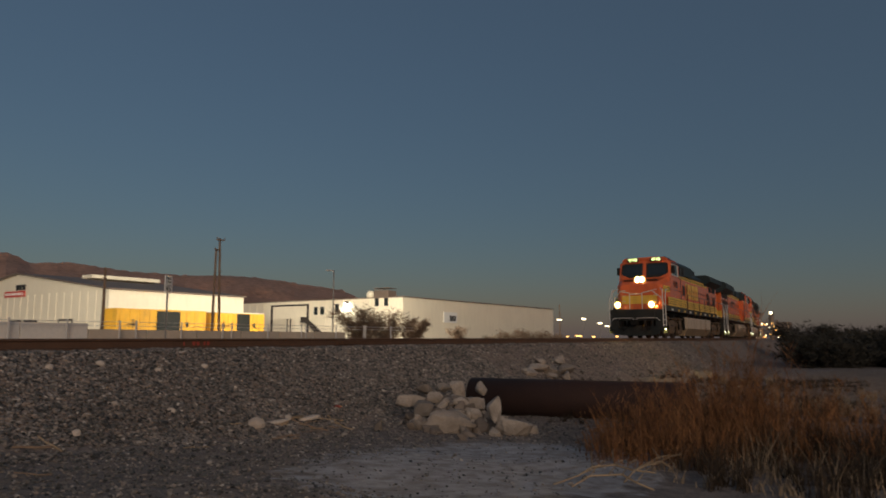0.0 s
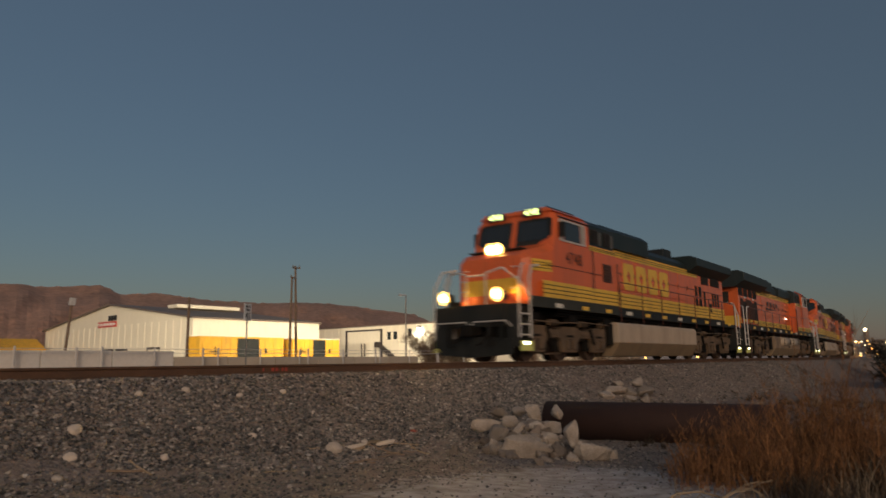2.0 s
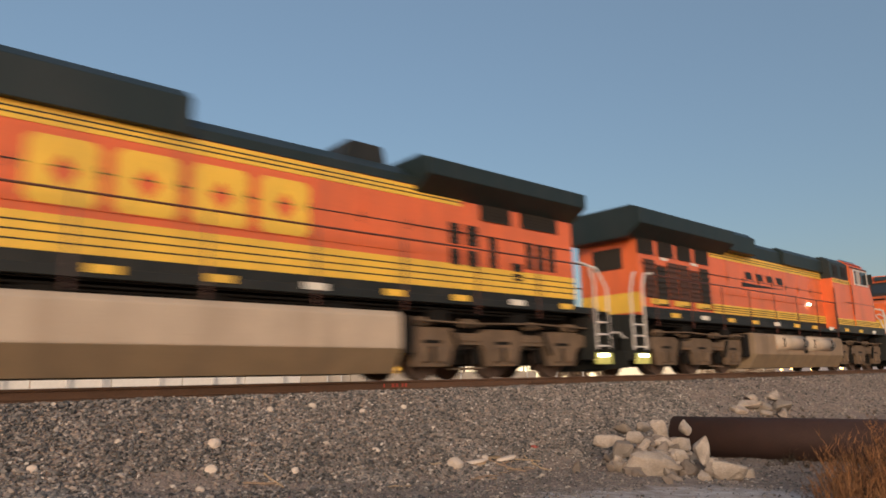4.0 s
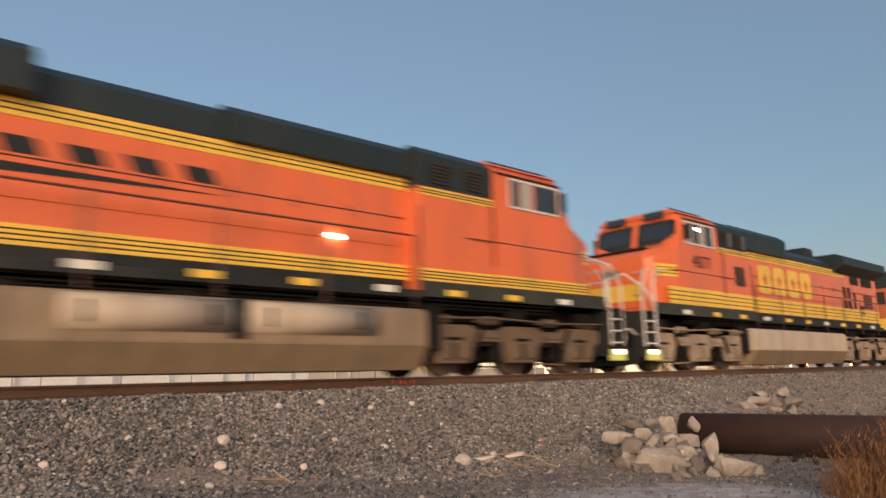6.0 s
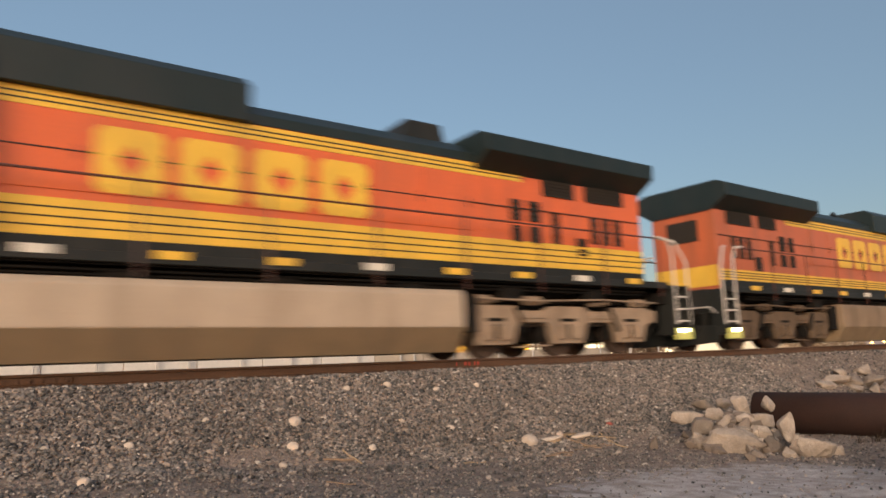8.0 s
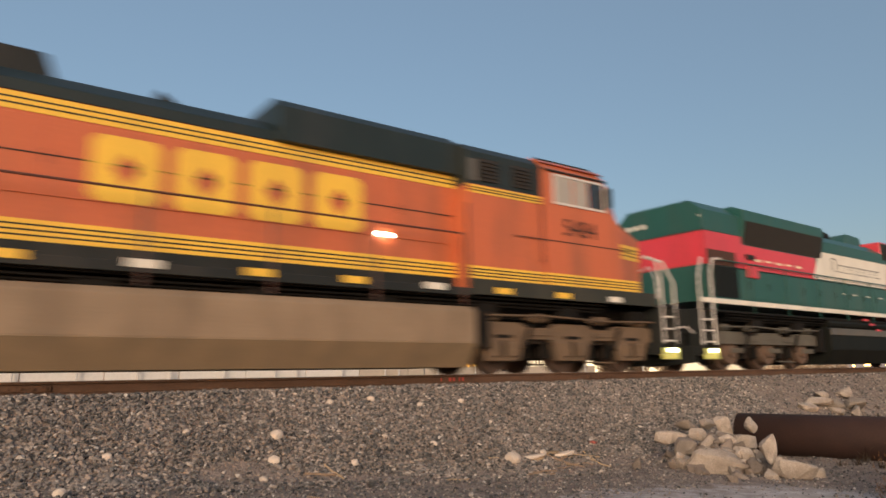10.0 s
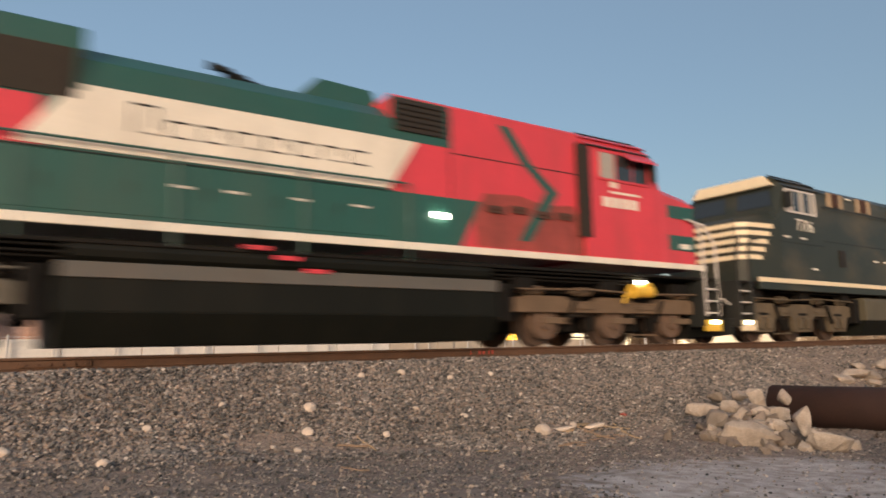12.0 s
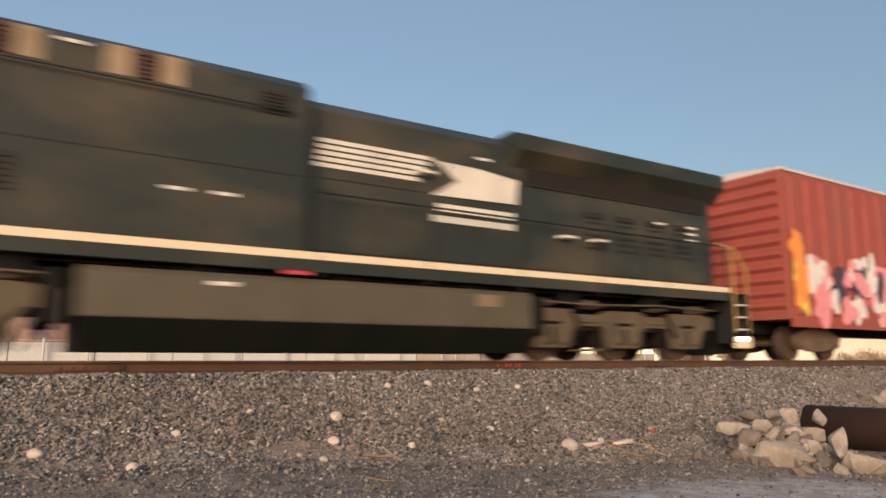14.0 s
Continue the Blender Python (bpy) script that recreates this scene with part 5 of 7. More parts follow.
    part("windscreen_surround", surround, BLACK, loco, "black surround of the windscreens")
    boxpart("anti_glare_top", (1.62, 2.5, -0.95, 0.95, nose_z - 0.04, nose_z), BLACK, nose, "black anti-glare patch on the nose", 0.01)
    boxpart("nose_door", (1.345, 1.375, -0.95, -0.3, 1.75, 3.0), body, nose, "orange nose door", 0.01)
    for s in (-1, 1):
        grab = B()
        for z in (2.1, 2.4, 2.7):
            bent(grab, [(1.36, s * 1.0, z), (1.28, s * 1.0, z), (1.28, s * 0.8, z), (1.36, s * 0.8, z)], 0.014)
        part("nose_grab", grab, RAILING, nose, "small pale grab irons")
    if lit:
        headlights(loco, 2.65, 1.3, 4.6)
    else:
        bm = B()
        for y in (-0.13, 0.13):
            rod(bm, (1.3, y, 2.75), (1.6, y, 2.75), 0.12, 14)
        part("headlight", bm, BLACK, loco, "unlit twin headlight")
    # rails in front of the nose and along the walkway
    for s in (-1, 1):
        bm = B()
        bent(bm, [(0.6, s * 0.35, 1.62), (0.6, s * 0.35, 2.5), (0.65, s * 0.9, 2.62), (0.95, s * 1.3, 2.25), (1.2, s * 1.5, 1.75)], 0.025)
        part("front_rail", bm, RAILING, loco, "pale bent front handrail")
    bm = B()
    bent(bm, [(0.6, -0.35, 2.45), (0.6, 0.35, 2.45)], 0.025)
    part("cross_rail", bm, RAILING, loco)
    walkway_rail(loco, 7.3, 21.0, 1.62)
    VEHICLES.append((loco, m, length))
    return loco


def green_locomotive(name, m, label, length=22.94):
    """Green, red and white six-axle diesel with flared radiators."""
    loco = thing(name, m, label, "locomotive")
    underframe(loco, length, (7.6, 15.1), TANK_BLACK, TANK_BLACK)
    truck(loco, 4.0, mat=GRIME_BROWN, pedestals=False)
    truck(loco, 18.4, mat=GRIME_GREY, pedestals=False)
    stairs(loco, 0.62, 1.12, STEPLIGHT, YELLOW)
    stairs(loco, length - 1.12, length - 0.62)
    end_rails(loco, length - 0.55, -1, 1.85)
    end_rails(loco, 0.55, 1, 1.85)
    nose, shell = cab(loco, RED, RED, x0=2.6, x1=5.1, top=4.58, half=1.5, nose_x=1.05, deck=1.88, nose_top=3.56, nose_half=1.44, nose_drop=0.12, frame_mat=RED, panes=((0.0, 0.3, 0), (0.34, 0.66, 0), (0.7, 1.0, 1)))
    bm = B()
    bx(bm, 5.1, 9.9, -1.4, 1.4, 1.85, 4.56, 0.06)
    part("equipment_bay", bm, RED, loco, "red body behind the cab")
    bm = B()
    bx(bm, 9.9, 21.8, -1.4, 1.4, 1.85, 4.05)
    part("hood", bm, GREEN, loco)
    roof_box(loco, "hood_roof", 9.9, 14.9, 1.4, 4.04, 4.36, GREEN, 0.28)
    bm = B()
    prism(bm, [(9.7, 4.3), (9.9, 4.8), (11.0, 4.84), (11.6, 4.3)], "y", -0.7, 0.7, 0.03)
    part("exhaust_outlet", bm, GREEN, loco)
    bm = B()
    bent(bm, [(12.5, 0.6, 4.3), (12.5, 0.6, 4.58)], 0.05)
    for dx in (-0.18, 0.0, 0.18):
        rod(bm, (12.3 + dx * 1.6, 0.6 + dx * 0.6, 4.58 + dx * 0.2), (12.7 + dx * 1.6, 0.6 + dx * 0.6, 4.6 + dx * 0.2), 0.04, 8, 0.08)
    part("horn", bm, BLACK, loco)
    # flared radiators
    bm = B()
    prism(bm, [(-1.38, 3.46), (1.38, 3.46), (1.53, 4.16), (1.53, 4.46), (1.2, 4.6), (-1.2, 4.6), (-1.53, 4.46), (-1.53, 4.16)], "x", 14.9, 19.9, 0.015)
    part("radiator_housing", bm, GREEN, loco, "green flared radiator housing")
    roof_box(loco, "rear_roof", 19.9, 21.85, 1.41, 3.7, 4.56, GREEN, 0.3)
    for s in (-1, 1):
        bm = B()
        prism(bm, [(s * 1.39, 3.5), (s * 1.42, 3.5), (s * 1.56, 4.14), (s * 1.53, 4.14)], "x", 15.0, 19.8)
        part("radiator_screen", bm, LOUVER, loco, "dark slanting radiator screen")
        y = s * 1.4
        lo, hi = min(y, y + s * 0.012), max(y, y + s * 0.012)
        boxpart("red_band", (15.4, 21.82, lo, hi, 2.8, 3.47), RED, loco, "red painted band")
        boxpart("red_band", (19.9, 21.82, lo, hi, 3.47, 3.69), RED, loco, "red painted band")
        bm = B()
        prism(bm, [(9.95, 2.82), (15.7, 2.82), (15.0, 3.72), (9.35, 3.72)], "y", lo - 0.004, hi + 0.004)
        w = part("white_panel", bm, WHITE, loco, "white painted panel")
        # company mark: hollow dark blocks, the first one taller
        y3, y4 = min(y + s * 0.016, y + s * 0.02), max(y + s * 0.016, y + s * 0.02)
        for k in range(8):
            a, top = 13.9 - k * 0.5, 3.58 if k == 0 else 3.4
            bm = B()
            bx(bm, a, a + 0.36, y3, y4, top - 0.035, top)
            bx(bm, a + 0.33, a + 0.36, y3, y4, 3.14, top - 0.036)
            bx(bm, a, a + (0.3 if k % 3 else 0.16), y3, y4, 3.14, 3.17)
            if k % 2 == 0:
                bx(bm, a, a + 0.03, y3, y4, 3.24, top - 0.036)
            part("mark_block", bm, BLACK, w, "dark outlined block of a company mark")
        for k in range(5):
            boxpart("lettering_bar", (16.4 + k * 0.62, 16.8 + k * 0.62, y3, y4, 3.05 + 0.02 * (k % 2), 3.12), CREAM, loco, "pale lettering bar on the red band")
        for x in (10.4, 11.5, 12.6, 13.4):
            boxpart("label_bar", (x, x + 0.26, min(y + s * 0.02, y + s * 0.026), max(y + s * 0.02, y + s * 0.026), 2.42, 2.46), WHITE, loco, "small pale label")
        # flat black plate: the shade inside the rear recess is put in its colour
        boxpart("service_recess", (20.25, 21.75, min(s * 1.4, s * 1.418), max(s * 1.4, s * 1.418), 1.95, 2.78), TANK_BLACK, loco, "black plate drawn as the shaded service recess at the rear")
        boxpart("service_door", (20.3, 21.75, min(s * 1.4, s * 1.42), max(s * 1.4, s * 1.42), 2.8, 3.2), LOUVER_BROWN, loco, "brown-black service door")
        boxpart("box_cover", (19.2, 19.75, min(s * 1.4, s * 1.47), max(s * 1.4, s * 1.47), 2.55, 2.95), RED, loco, "red cover box on the hood", 0.03)
        boxpart("tank_ledge", (7.62, 15.08, min(s * 1.49, s * 1.53), max(s * 1.49, s * 1.53), 1.06, 1.28), TANK_GREY, loco, "grey upper edge of the fuel tank", 0.01)
        doors(loco, 9.95, 19.8, 9, 1.97, 2.74, 1.4, s, GREEN, 0.012)
        boxpart("seam", (9.95, 21.8, min(y + s * 0.01, y + s * 0.02), max(y + s * 0.01, y + s * 0.02), 2.77, 2.785), BLACK, loco)
        bm = B()
        prism(bm, [(8.4, 1.9), (7.9, 2.78), (9.9, 2.78), (9.9, 1.9)], "y", min(s * 1.4, s * 1.412), max(s * 1.4, s * 1.412))
        part("green_wedge", bm, GREEN, loco)
        boxpart("green_top", (8.6, 9.9, min(s * 1.4, s * 1.406), max(s * 1.4, s * 1.406), 3.72, 4.5), GREEN, loco)
        for x in (5.15, 8.58):
            boxpart("panel_seam", (x, x + 0.025, min(s * 1.4, s * 1.408), max(s * 1.4, s * 1.408), 1.9, 4.36), BLACK, loco)
        boxpart("panel_seam", (5.2, 8.55, min(s * 1.4, s * 1.407), max(s * 1.4, s * 1.407), 3.62, 3.64), BLACK, loco)
        bm = B()
        y2 = s * 1.4
        prism(bm, [(7.1, 4.36), (7.4, 4.36), (6.85, 3.7), (6.15, 3.15), (6.95, 2.1), (6.65, 2.1), (5.8, 3.15), (6.55, 3.7)], "y", min(y2, y2 + s * 0.01), max(y2, y2 + s * 0.01))
        part("green_chevron", bm, GREEN, loco, "dark green chevron stripe")
        louvre(loco, 8.7, 9.85, 3.88, 4.48, 1.408, s)
        for a, z in ((5.4, 2.62), (6.0, 2.6), (6.7, 2.64), (7.3, 2.6)):
            louvre(loco, a, a + 0.45, z, z + 0.14, 1.405, s, LOUVER_BROWN, 2)
        louvre(loco, 19.25, 19.75, 3.08, 3.22, 1.42, s, LOUVER, 2)
        boxpart("green_patch", (1.3, 2.3, min(s * 1.4, s * 1.475), max(s * 1.4, s * 1.475), 2.95, 3.25), GREEN, loco)
        boxpart("green_patch", (1.3, 2.3, min(s * 1.4, s * 1.475), max(s * 1.4, s * 1.475), 2.2, 2.55), GREEN, loco)
        boxpart("door_recess", (4.9, 5.25, min(s * 1.4, s * 1.51), max(s * 1.4, s * 1.51), 2.3, 4.3), LOUVER, loco, "dark cab door", 0.01)
        boxpart("sill", (1.0, 22.2, min(s * 1.44, s * 1.516), max(s * 1.44, s * 1.516), 1.76, 1.89), WHITE, loco, "white sill stripe", 0.01)
        boxpart("walkway_lamp", (8.75, 9.0, min(s * 1.42, s * 1.48), max(s * 1.42, s * 1.48), 2.38, 2.47), WALKLIGHT, loco, "small glowing walkway lamp")
        bm = B()
        prism(bm, [(4.9, 1.93), (8.0, 1.93), (8.1, 2.5), (7.8, 2.95), (6.9, 3.0), (6.2, 2.86), (5.4, 2.94), (5.0, 2.5)], "y", min(s * 1.4, s * 1.405), max(s * 1.4, s * 1.405))
        part("soot_stain", bm, SOOTRED, loco, "sooty brown-red patch by the vents")
        bm = B()
        prism(bm, [(s * 1.5, 4.3), (s * 1.78, 4.06), (s * 1.78, 4.03), (s * 1.5, 4.25)], "x", 2.95, 3.9)
        part("window_awning", bm, RED, loco, "small red awning over the cab window")
        boxpart("cab_label", (4.05, 4.28, min(s * 1.5, s * 1.51), max(s * 1.5, s * 1.51), 3.44, 3.58), WHITE, loco, "white label under the window")
        for x, z in ((12.2, 1.58), (11.2, 1.25), (11.7, 1.44)):
            boxpart("red_tag", (x, x + 0.4, min(s * 1.53, s * 1.55), max(s * 1.53, s * 1.55), z, z + 0.07), RED, loco, "small red marker")
        bm = B()
        rod(bm, (2.95, s * 1.36, 1.2), (3.45, s * 1.36, 1.2), 0.14, 14)
        rod(bm, (3.45, s * 1.36, 1.2), (3.6, s * 1.36, 1.2), 0.17, 14)
        bent(bm, [(3.6, s * 1.36, 1.2), (3.8, s * 1.36, 1.1), (3.86, s * 1.34, 0.92)], 0.04)
        bx(bm, 3.0, 3.3, min(s * 1.3, s * 1.46), max(s * 1.3, s * 1.46), 1.3, 1.4, 0.03)
        part("brake_cylinder", bm, YELLOW, loco, "yellow brake cylinder with its lever")
        boxpart("bogie_lamp", (3.2, 3.5, min(s * 1.4, s * 1.44), max(s * 1.4, s * 1.44), 1.36, 1.44), WALKLIGHT, loco, "small glowing lamp over the bogie")
        for k in range(4):
            boxpart("number_bar", (3.4 + k * 0.3, 3.64 + k * 0.3, min(s * 1.5, s * 1.508), max(s * 1.5, s * 1.508), 3.0, 3.22), WHITE, loco, "white number bar")
        boxpart("lettering_bar", (3.3, 4.3, min(s * 1.5, s * 1.508), max(s * 1.5, s * 1.508), 3.31, 3.36), WHITE, loco, "thin white lettering bar")
        boxpart("patch_label", (1.5, 1.9, min(s * 1.475, s * 1.482), max(s * 1.475, s * 1.482), 2.24, 2.36), WHITE, loco, "pale label on the green patch")
        bm = B()
        rod(bm, (7.7, s * 1.25, 1.46), (15.0, s * 1.25, 1.46), 0.19, 12)
        part("air_tank", bm, TANK_BLACK, loco, "long black air reservoir")
        bm = B()
        for k in range(3):
            bx(bm, 21.6 - k * 0.6, 21.9 - k * 0.6, min(s * 1.34, s * 1.35), max(s * 1.34, s * 1.35), 4.05, 4.12)
        part("lettering_bars", bm, WHITE, loco)
    boxpart("rear_band", (21.8, 21.812, -1.39, 1.39, 2.8, 3.69), RED, loco, "red painted band round the rear end")
    for k in range(3):
        boxpart("lettering_bar", (21.85, 21.862, -1.1 + k * 0.26, -0.92 + k * 0.26, 4.02, 4.14), WHITE, loco, "pale lettering bar on the rear end")
    walkway_rail(loco, 9.6, 21.7, 1.86, GREEN)
    VEHICLES.append((loco, m, length))
    return loco


def black_locomotive(name, m, label, number, length=22.63):
    """Black six-axle diesel with white stripes on the nose."""
    loco = thing(name, m, label, "locomotive")
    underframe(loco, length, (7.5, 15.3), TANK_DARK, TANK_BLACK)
    truck(loco, 4.2, mat=GRIME_OLIVE)
    truck(loco, 18.1, mat=GRIME_OLIVE)
    stairs(loco, 0.62, 1.12, STEPLIGHT, CREAM)
    stairs(loco, length - 1.12, length - 0.62, STEPLIGHT, CREAM)
    end_rails(loco, 0.55, 1, 1.62, BLACK)
    end_rails(loco, length - 0.55, -1, 1.62, WORNYELLOW)
    cab(loco, SIDE_BLACK, SIDE_BLACK, x0=2.85, x1=5.25, top=4.58, nose_x=1.3, nose_top=3.42, nose_drop=0.2, panes=((0.0, 0.25, 1), (0.25, 0.42, 0), (0.44, 0.63, 1), (0.65, 0.77, 0), (0.79, 1.0, 1)))
    bm = B()
    bx(bm, 5.25, 10.7, -1.44, 1.44, 1.62, 4.2, 0.02)
    part("equipment_bay", bm, SIDE_BLACK, loco, "flush black body behind the cab")
    roof_box(loco, "blower_housing", 5.25, 10.7, 1.42, 4.18, 4.56, SIDE_BLACK, 0.2)
    bm = B()
    bx(bm, 10.7, 21.2, -1.2, 1.2, 1.62, 4.1, 0.02)
    part("hood", bm, SIDE_BLACK, loco)
    roof_box(loco, "hood_roof", 10.7, 15.1, 1.2, 4.08, 4.4, SIDE_BLACK, 0.25)
    wing(loco, 15.1, 21.45, SIDE_BLACK, 1.5, 3.95, 4.5, 1.18)
    for s in (-1, 1):
        y = s * 1.44
        boxpart("sill_stripe", (1.6, 21.4, min(s * 1.45, s * 1.51), max(s * 1.45, s * 1.51), 1.6, 1.72), CREAM, loco, "cream sill stripe", 0.005)
        boxpart("walkway_edge", (1.6, 21.4, min(s * 1.38, s * 1.5), max(s * 1.38, s * 1.5), 1.4, 1.6), SIDE_BLACK, loco, "", 0.01)
        for a in (5.75, 7.6):
            louvre(loco, a + 0.36, a + 0.72, 4.0, 4.4, 1.44, s, LOUVER_BROWN)
            boxpart("pale_panel", (a, a + 0.33, min(y, y + s * 0.012), max(y, y + s * 0.012), 3.98, 4.4), TANPANEL, loco, "dusty tan panel beside the vent")
            boxpart("pale_panel", (a + 0.75, a + 1.06, min(y, y + s * 0.012), max(y, y + s * 0.012), 3.98, 4.4), TANPANEL, loco, "dusty tan panel beside the vent")
        louvre(loco, 6.2, 6.6, 2.2, 2.7, 1.44, s)
        louvre(loco, 9.85, 10.35, 3.85, 4.22, 1.44, s)
        boxpart("seam", (5.3, 10.6, min(y, y + s * 0.006), max(y, y + s * 0.006), 2.9, 2.92), BLACK, loco)
        doors(loco, 10.9, 21.0, 9, 1.8, 2.95, 1.2, s, SIDE_BLACK)
        doors(loco, 10.9, 15.0, 3, 3.0, 4.0, 1.2, s, SIDE_BLACK)
        louvre(loco, 15.4, 21.0, 3.45, 3.85, 1.2, s)
        for k in range(4):
            louvre(loco, 17.0 + k * 0.95, 17.6 + k * 0.95, 2.3, 3.1, 1.2, s)
        y2 = s * 1.225
        lo, hi = min(y2, y2 + s * 0.008), max(y2, y2 + s * 0.008)
        for k in range(5):
            z, sh = 3.6 - k * 0.105, k * 0.07
            bm = B()
            prism(bm, [(10.95 - sh * 0.3, z), (13.2 - sh, z), (13.15 - sh, z + 0.07), (10.95 - sh * 0.3 + 0.02, z + 0.07)], "y", lo, hi)
            part("mark_stripe", bm, WHITE, loco, "white stripe of the company mark")
        boxpart("mark_bar", (13.2, 15.1, lo, hi, 2.5, 2.62), WHITE, loco, "white lettering bar")
        boxpart("mark_bar", (13.3, 15.1, lo, hi, 2.7, 2.84), WHITE, loco, "white lettering bar")
        bm = B()
        prism(bm, [(13.25, 3.62), (14.2, 3.6), (15.2, 3.5), (15.15, 3.02), (13.2, 2.98), (13.75, 3.3)], "y", lo, hi)
        part("mark_shape", bm, WHITE, loco, "plain white shape of the company mark")
        for k in range(5):
            z, end = 2.2 + k * 0.215, 2.02 + k * 0.13
            wide = 1.3 + 0.15 * (end - 1.5)
            bm = B()
            prism(bm, [(1.31, s * 1.06), (1.5, s * 1.27), (end, s * (wide - 0.03)), (end, s * (wide + 0.012)), (1.5, s * 1.315), (1.285, s * 1.1)], "z", z, z + 0.12)
            part("nose_stripe", bm, CREAM, loco, "cream horizontal nose stripe")
        side_text(number, 0.5, WHITE, loco, 4.2, 3.24, 1.51, s)
        boxpart("tank_label", (14.0, 14.5, min(s * 1.5, s * 1.512), max(s * 1.5, s * 1.512), 0.98, 1.2), TANK_LOW, loco, "faded brown patch on the fuel tank")
        boxpart("tank_label", (9.2, 9.6, min(s * 1.5, s * 1.512), max(s * 1.5, s * 1.512), 1.1, 1.16), WHITE, loco, "small pale label on the fuel tank")
        boxpart("red_tag", (10.3, 10.75, min(s * 1.5, s * 1.53), max(s * 1.5, s * 1.53), 1.34, 1.4), RED, loco, "small red marker over the fuel tank")
        boxpart("side_seam", (2.7, 5.2, min(s * 1.5, s * 1.507), max(s * 1.5, s * 1.507), 2.72, 2.74), BLACK, loco)
        rail = B()
        bent(rail, [(5.4, s * 1.46, 3.9), (5.4, s * 1.54, 3.9), (10.4, s * 1.54, 3.9), (10.4, s * 1.46, 3.9)], 0.016)
        part("side_handrail", rail, BLACK, loco, "long thin dark handrail high on the side")
        for x, z in ((3.0, 2.86), (3.9, 2.86), (4.4, 2.02), (7.0, 4.3), (14.2, 3.78), (19.2, 3.05), (20.3, 3.05), (20.3, 2.9), (20.3, 2.75)):
            boxpart("label_bar", (x, x + 0.34, min(s * 1.21, s * (1.51 if x < 5 else 1.45 if x < 10 else 1.235)), max(s * 1.21, s * (1.51 if x < 5 else 1.45 if x < 10 else 1.235)), z, z + 0.05), WHITE, loco, "small pale lettering bar")
        for x, z in ((3.2, 2.02), (8.5, 2.45), (9.2, 2.45), (16.2, 2.45), (17.1, 2.45), (12.8, 3.3)):
            boxpart("label_bar", (x, x + 0.34, min(s * 1.21, s * 1.45), max(s * 1.21, s * 1.45) + 0.01, z, z + 0.05), WHITE, loco, "small pale lettering bar")
    bm = B()
    for k in range(5):
        bx(bm, 1.27, 1.3, -1.06, 1.06, 2.2 + k * 0.215, 2.32 + k * 0.215)
    part("nose_stripe", bm, CREAM, loco, "cream horizontal nose stripes")
    bm = B()
    prism(bm, [(-1.3, 4.34), (1.3, 4.34), (1.05, 4.64), (-1.05, 4.64)], "x", 2.9, 3.12, 0.01)
    part("cab_brow", bm, CREAM, loco, "cream band above the windscreen")
    walkway_rail(loco, 10.9, 21.3, 1.62, BLACK)
    VEHICLES.append((loco, m, length))
    return loco


def boxcar_truck(parent, x):
    bm = B()
    for s in (-1, 1):
        prism(bm, [(x - 1.25, 0.6), (x - 1.0, 0.3), (x - 0.7, 0.3), (x - 0.3, 0.22), (x + 0.3, 0.22), (x + 0.7, 0.3), (x + 1.0, 0.3), (x + 1.25, 0.6), (x + 0.5, 0.85), (x - 0.5, 0.85)],
              "y", min(s * 0.95, s * 1.1), max(s * 0.95, s * 1.1), 0.02)
        for d in (-0.2, 0.0, 0.2):
            rod(bm, (x + d, s * 1.03, 0.3), (x + d, s * 1.03, 0.7), 0.07, 8)
        for d in (-0.9, 0.9):
            rod(bm, (x + d, s * 1.1, 0.45), (x + d, s * 1.16, 0.45), 0.12, 10)
    bx(bm, x - 0.25, x + 0.25, -1.0, 1.0, 0.5, 0.95, 0.02)
    ob = part("bogie", bm, GRIME_BROWN, parent, "cast steel freight bogie")
    for d in (-0.9, 0.9):
        wheelset(ob, x + d, WHEEL, 0.46)


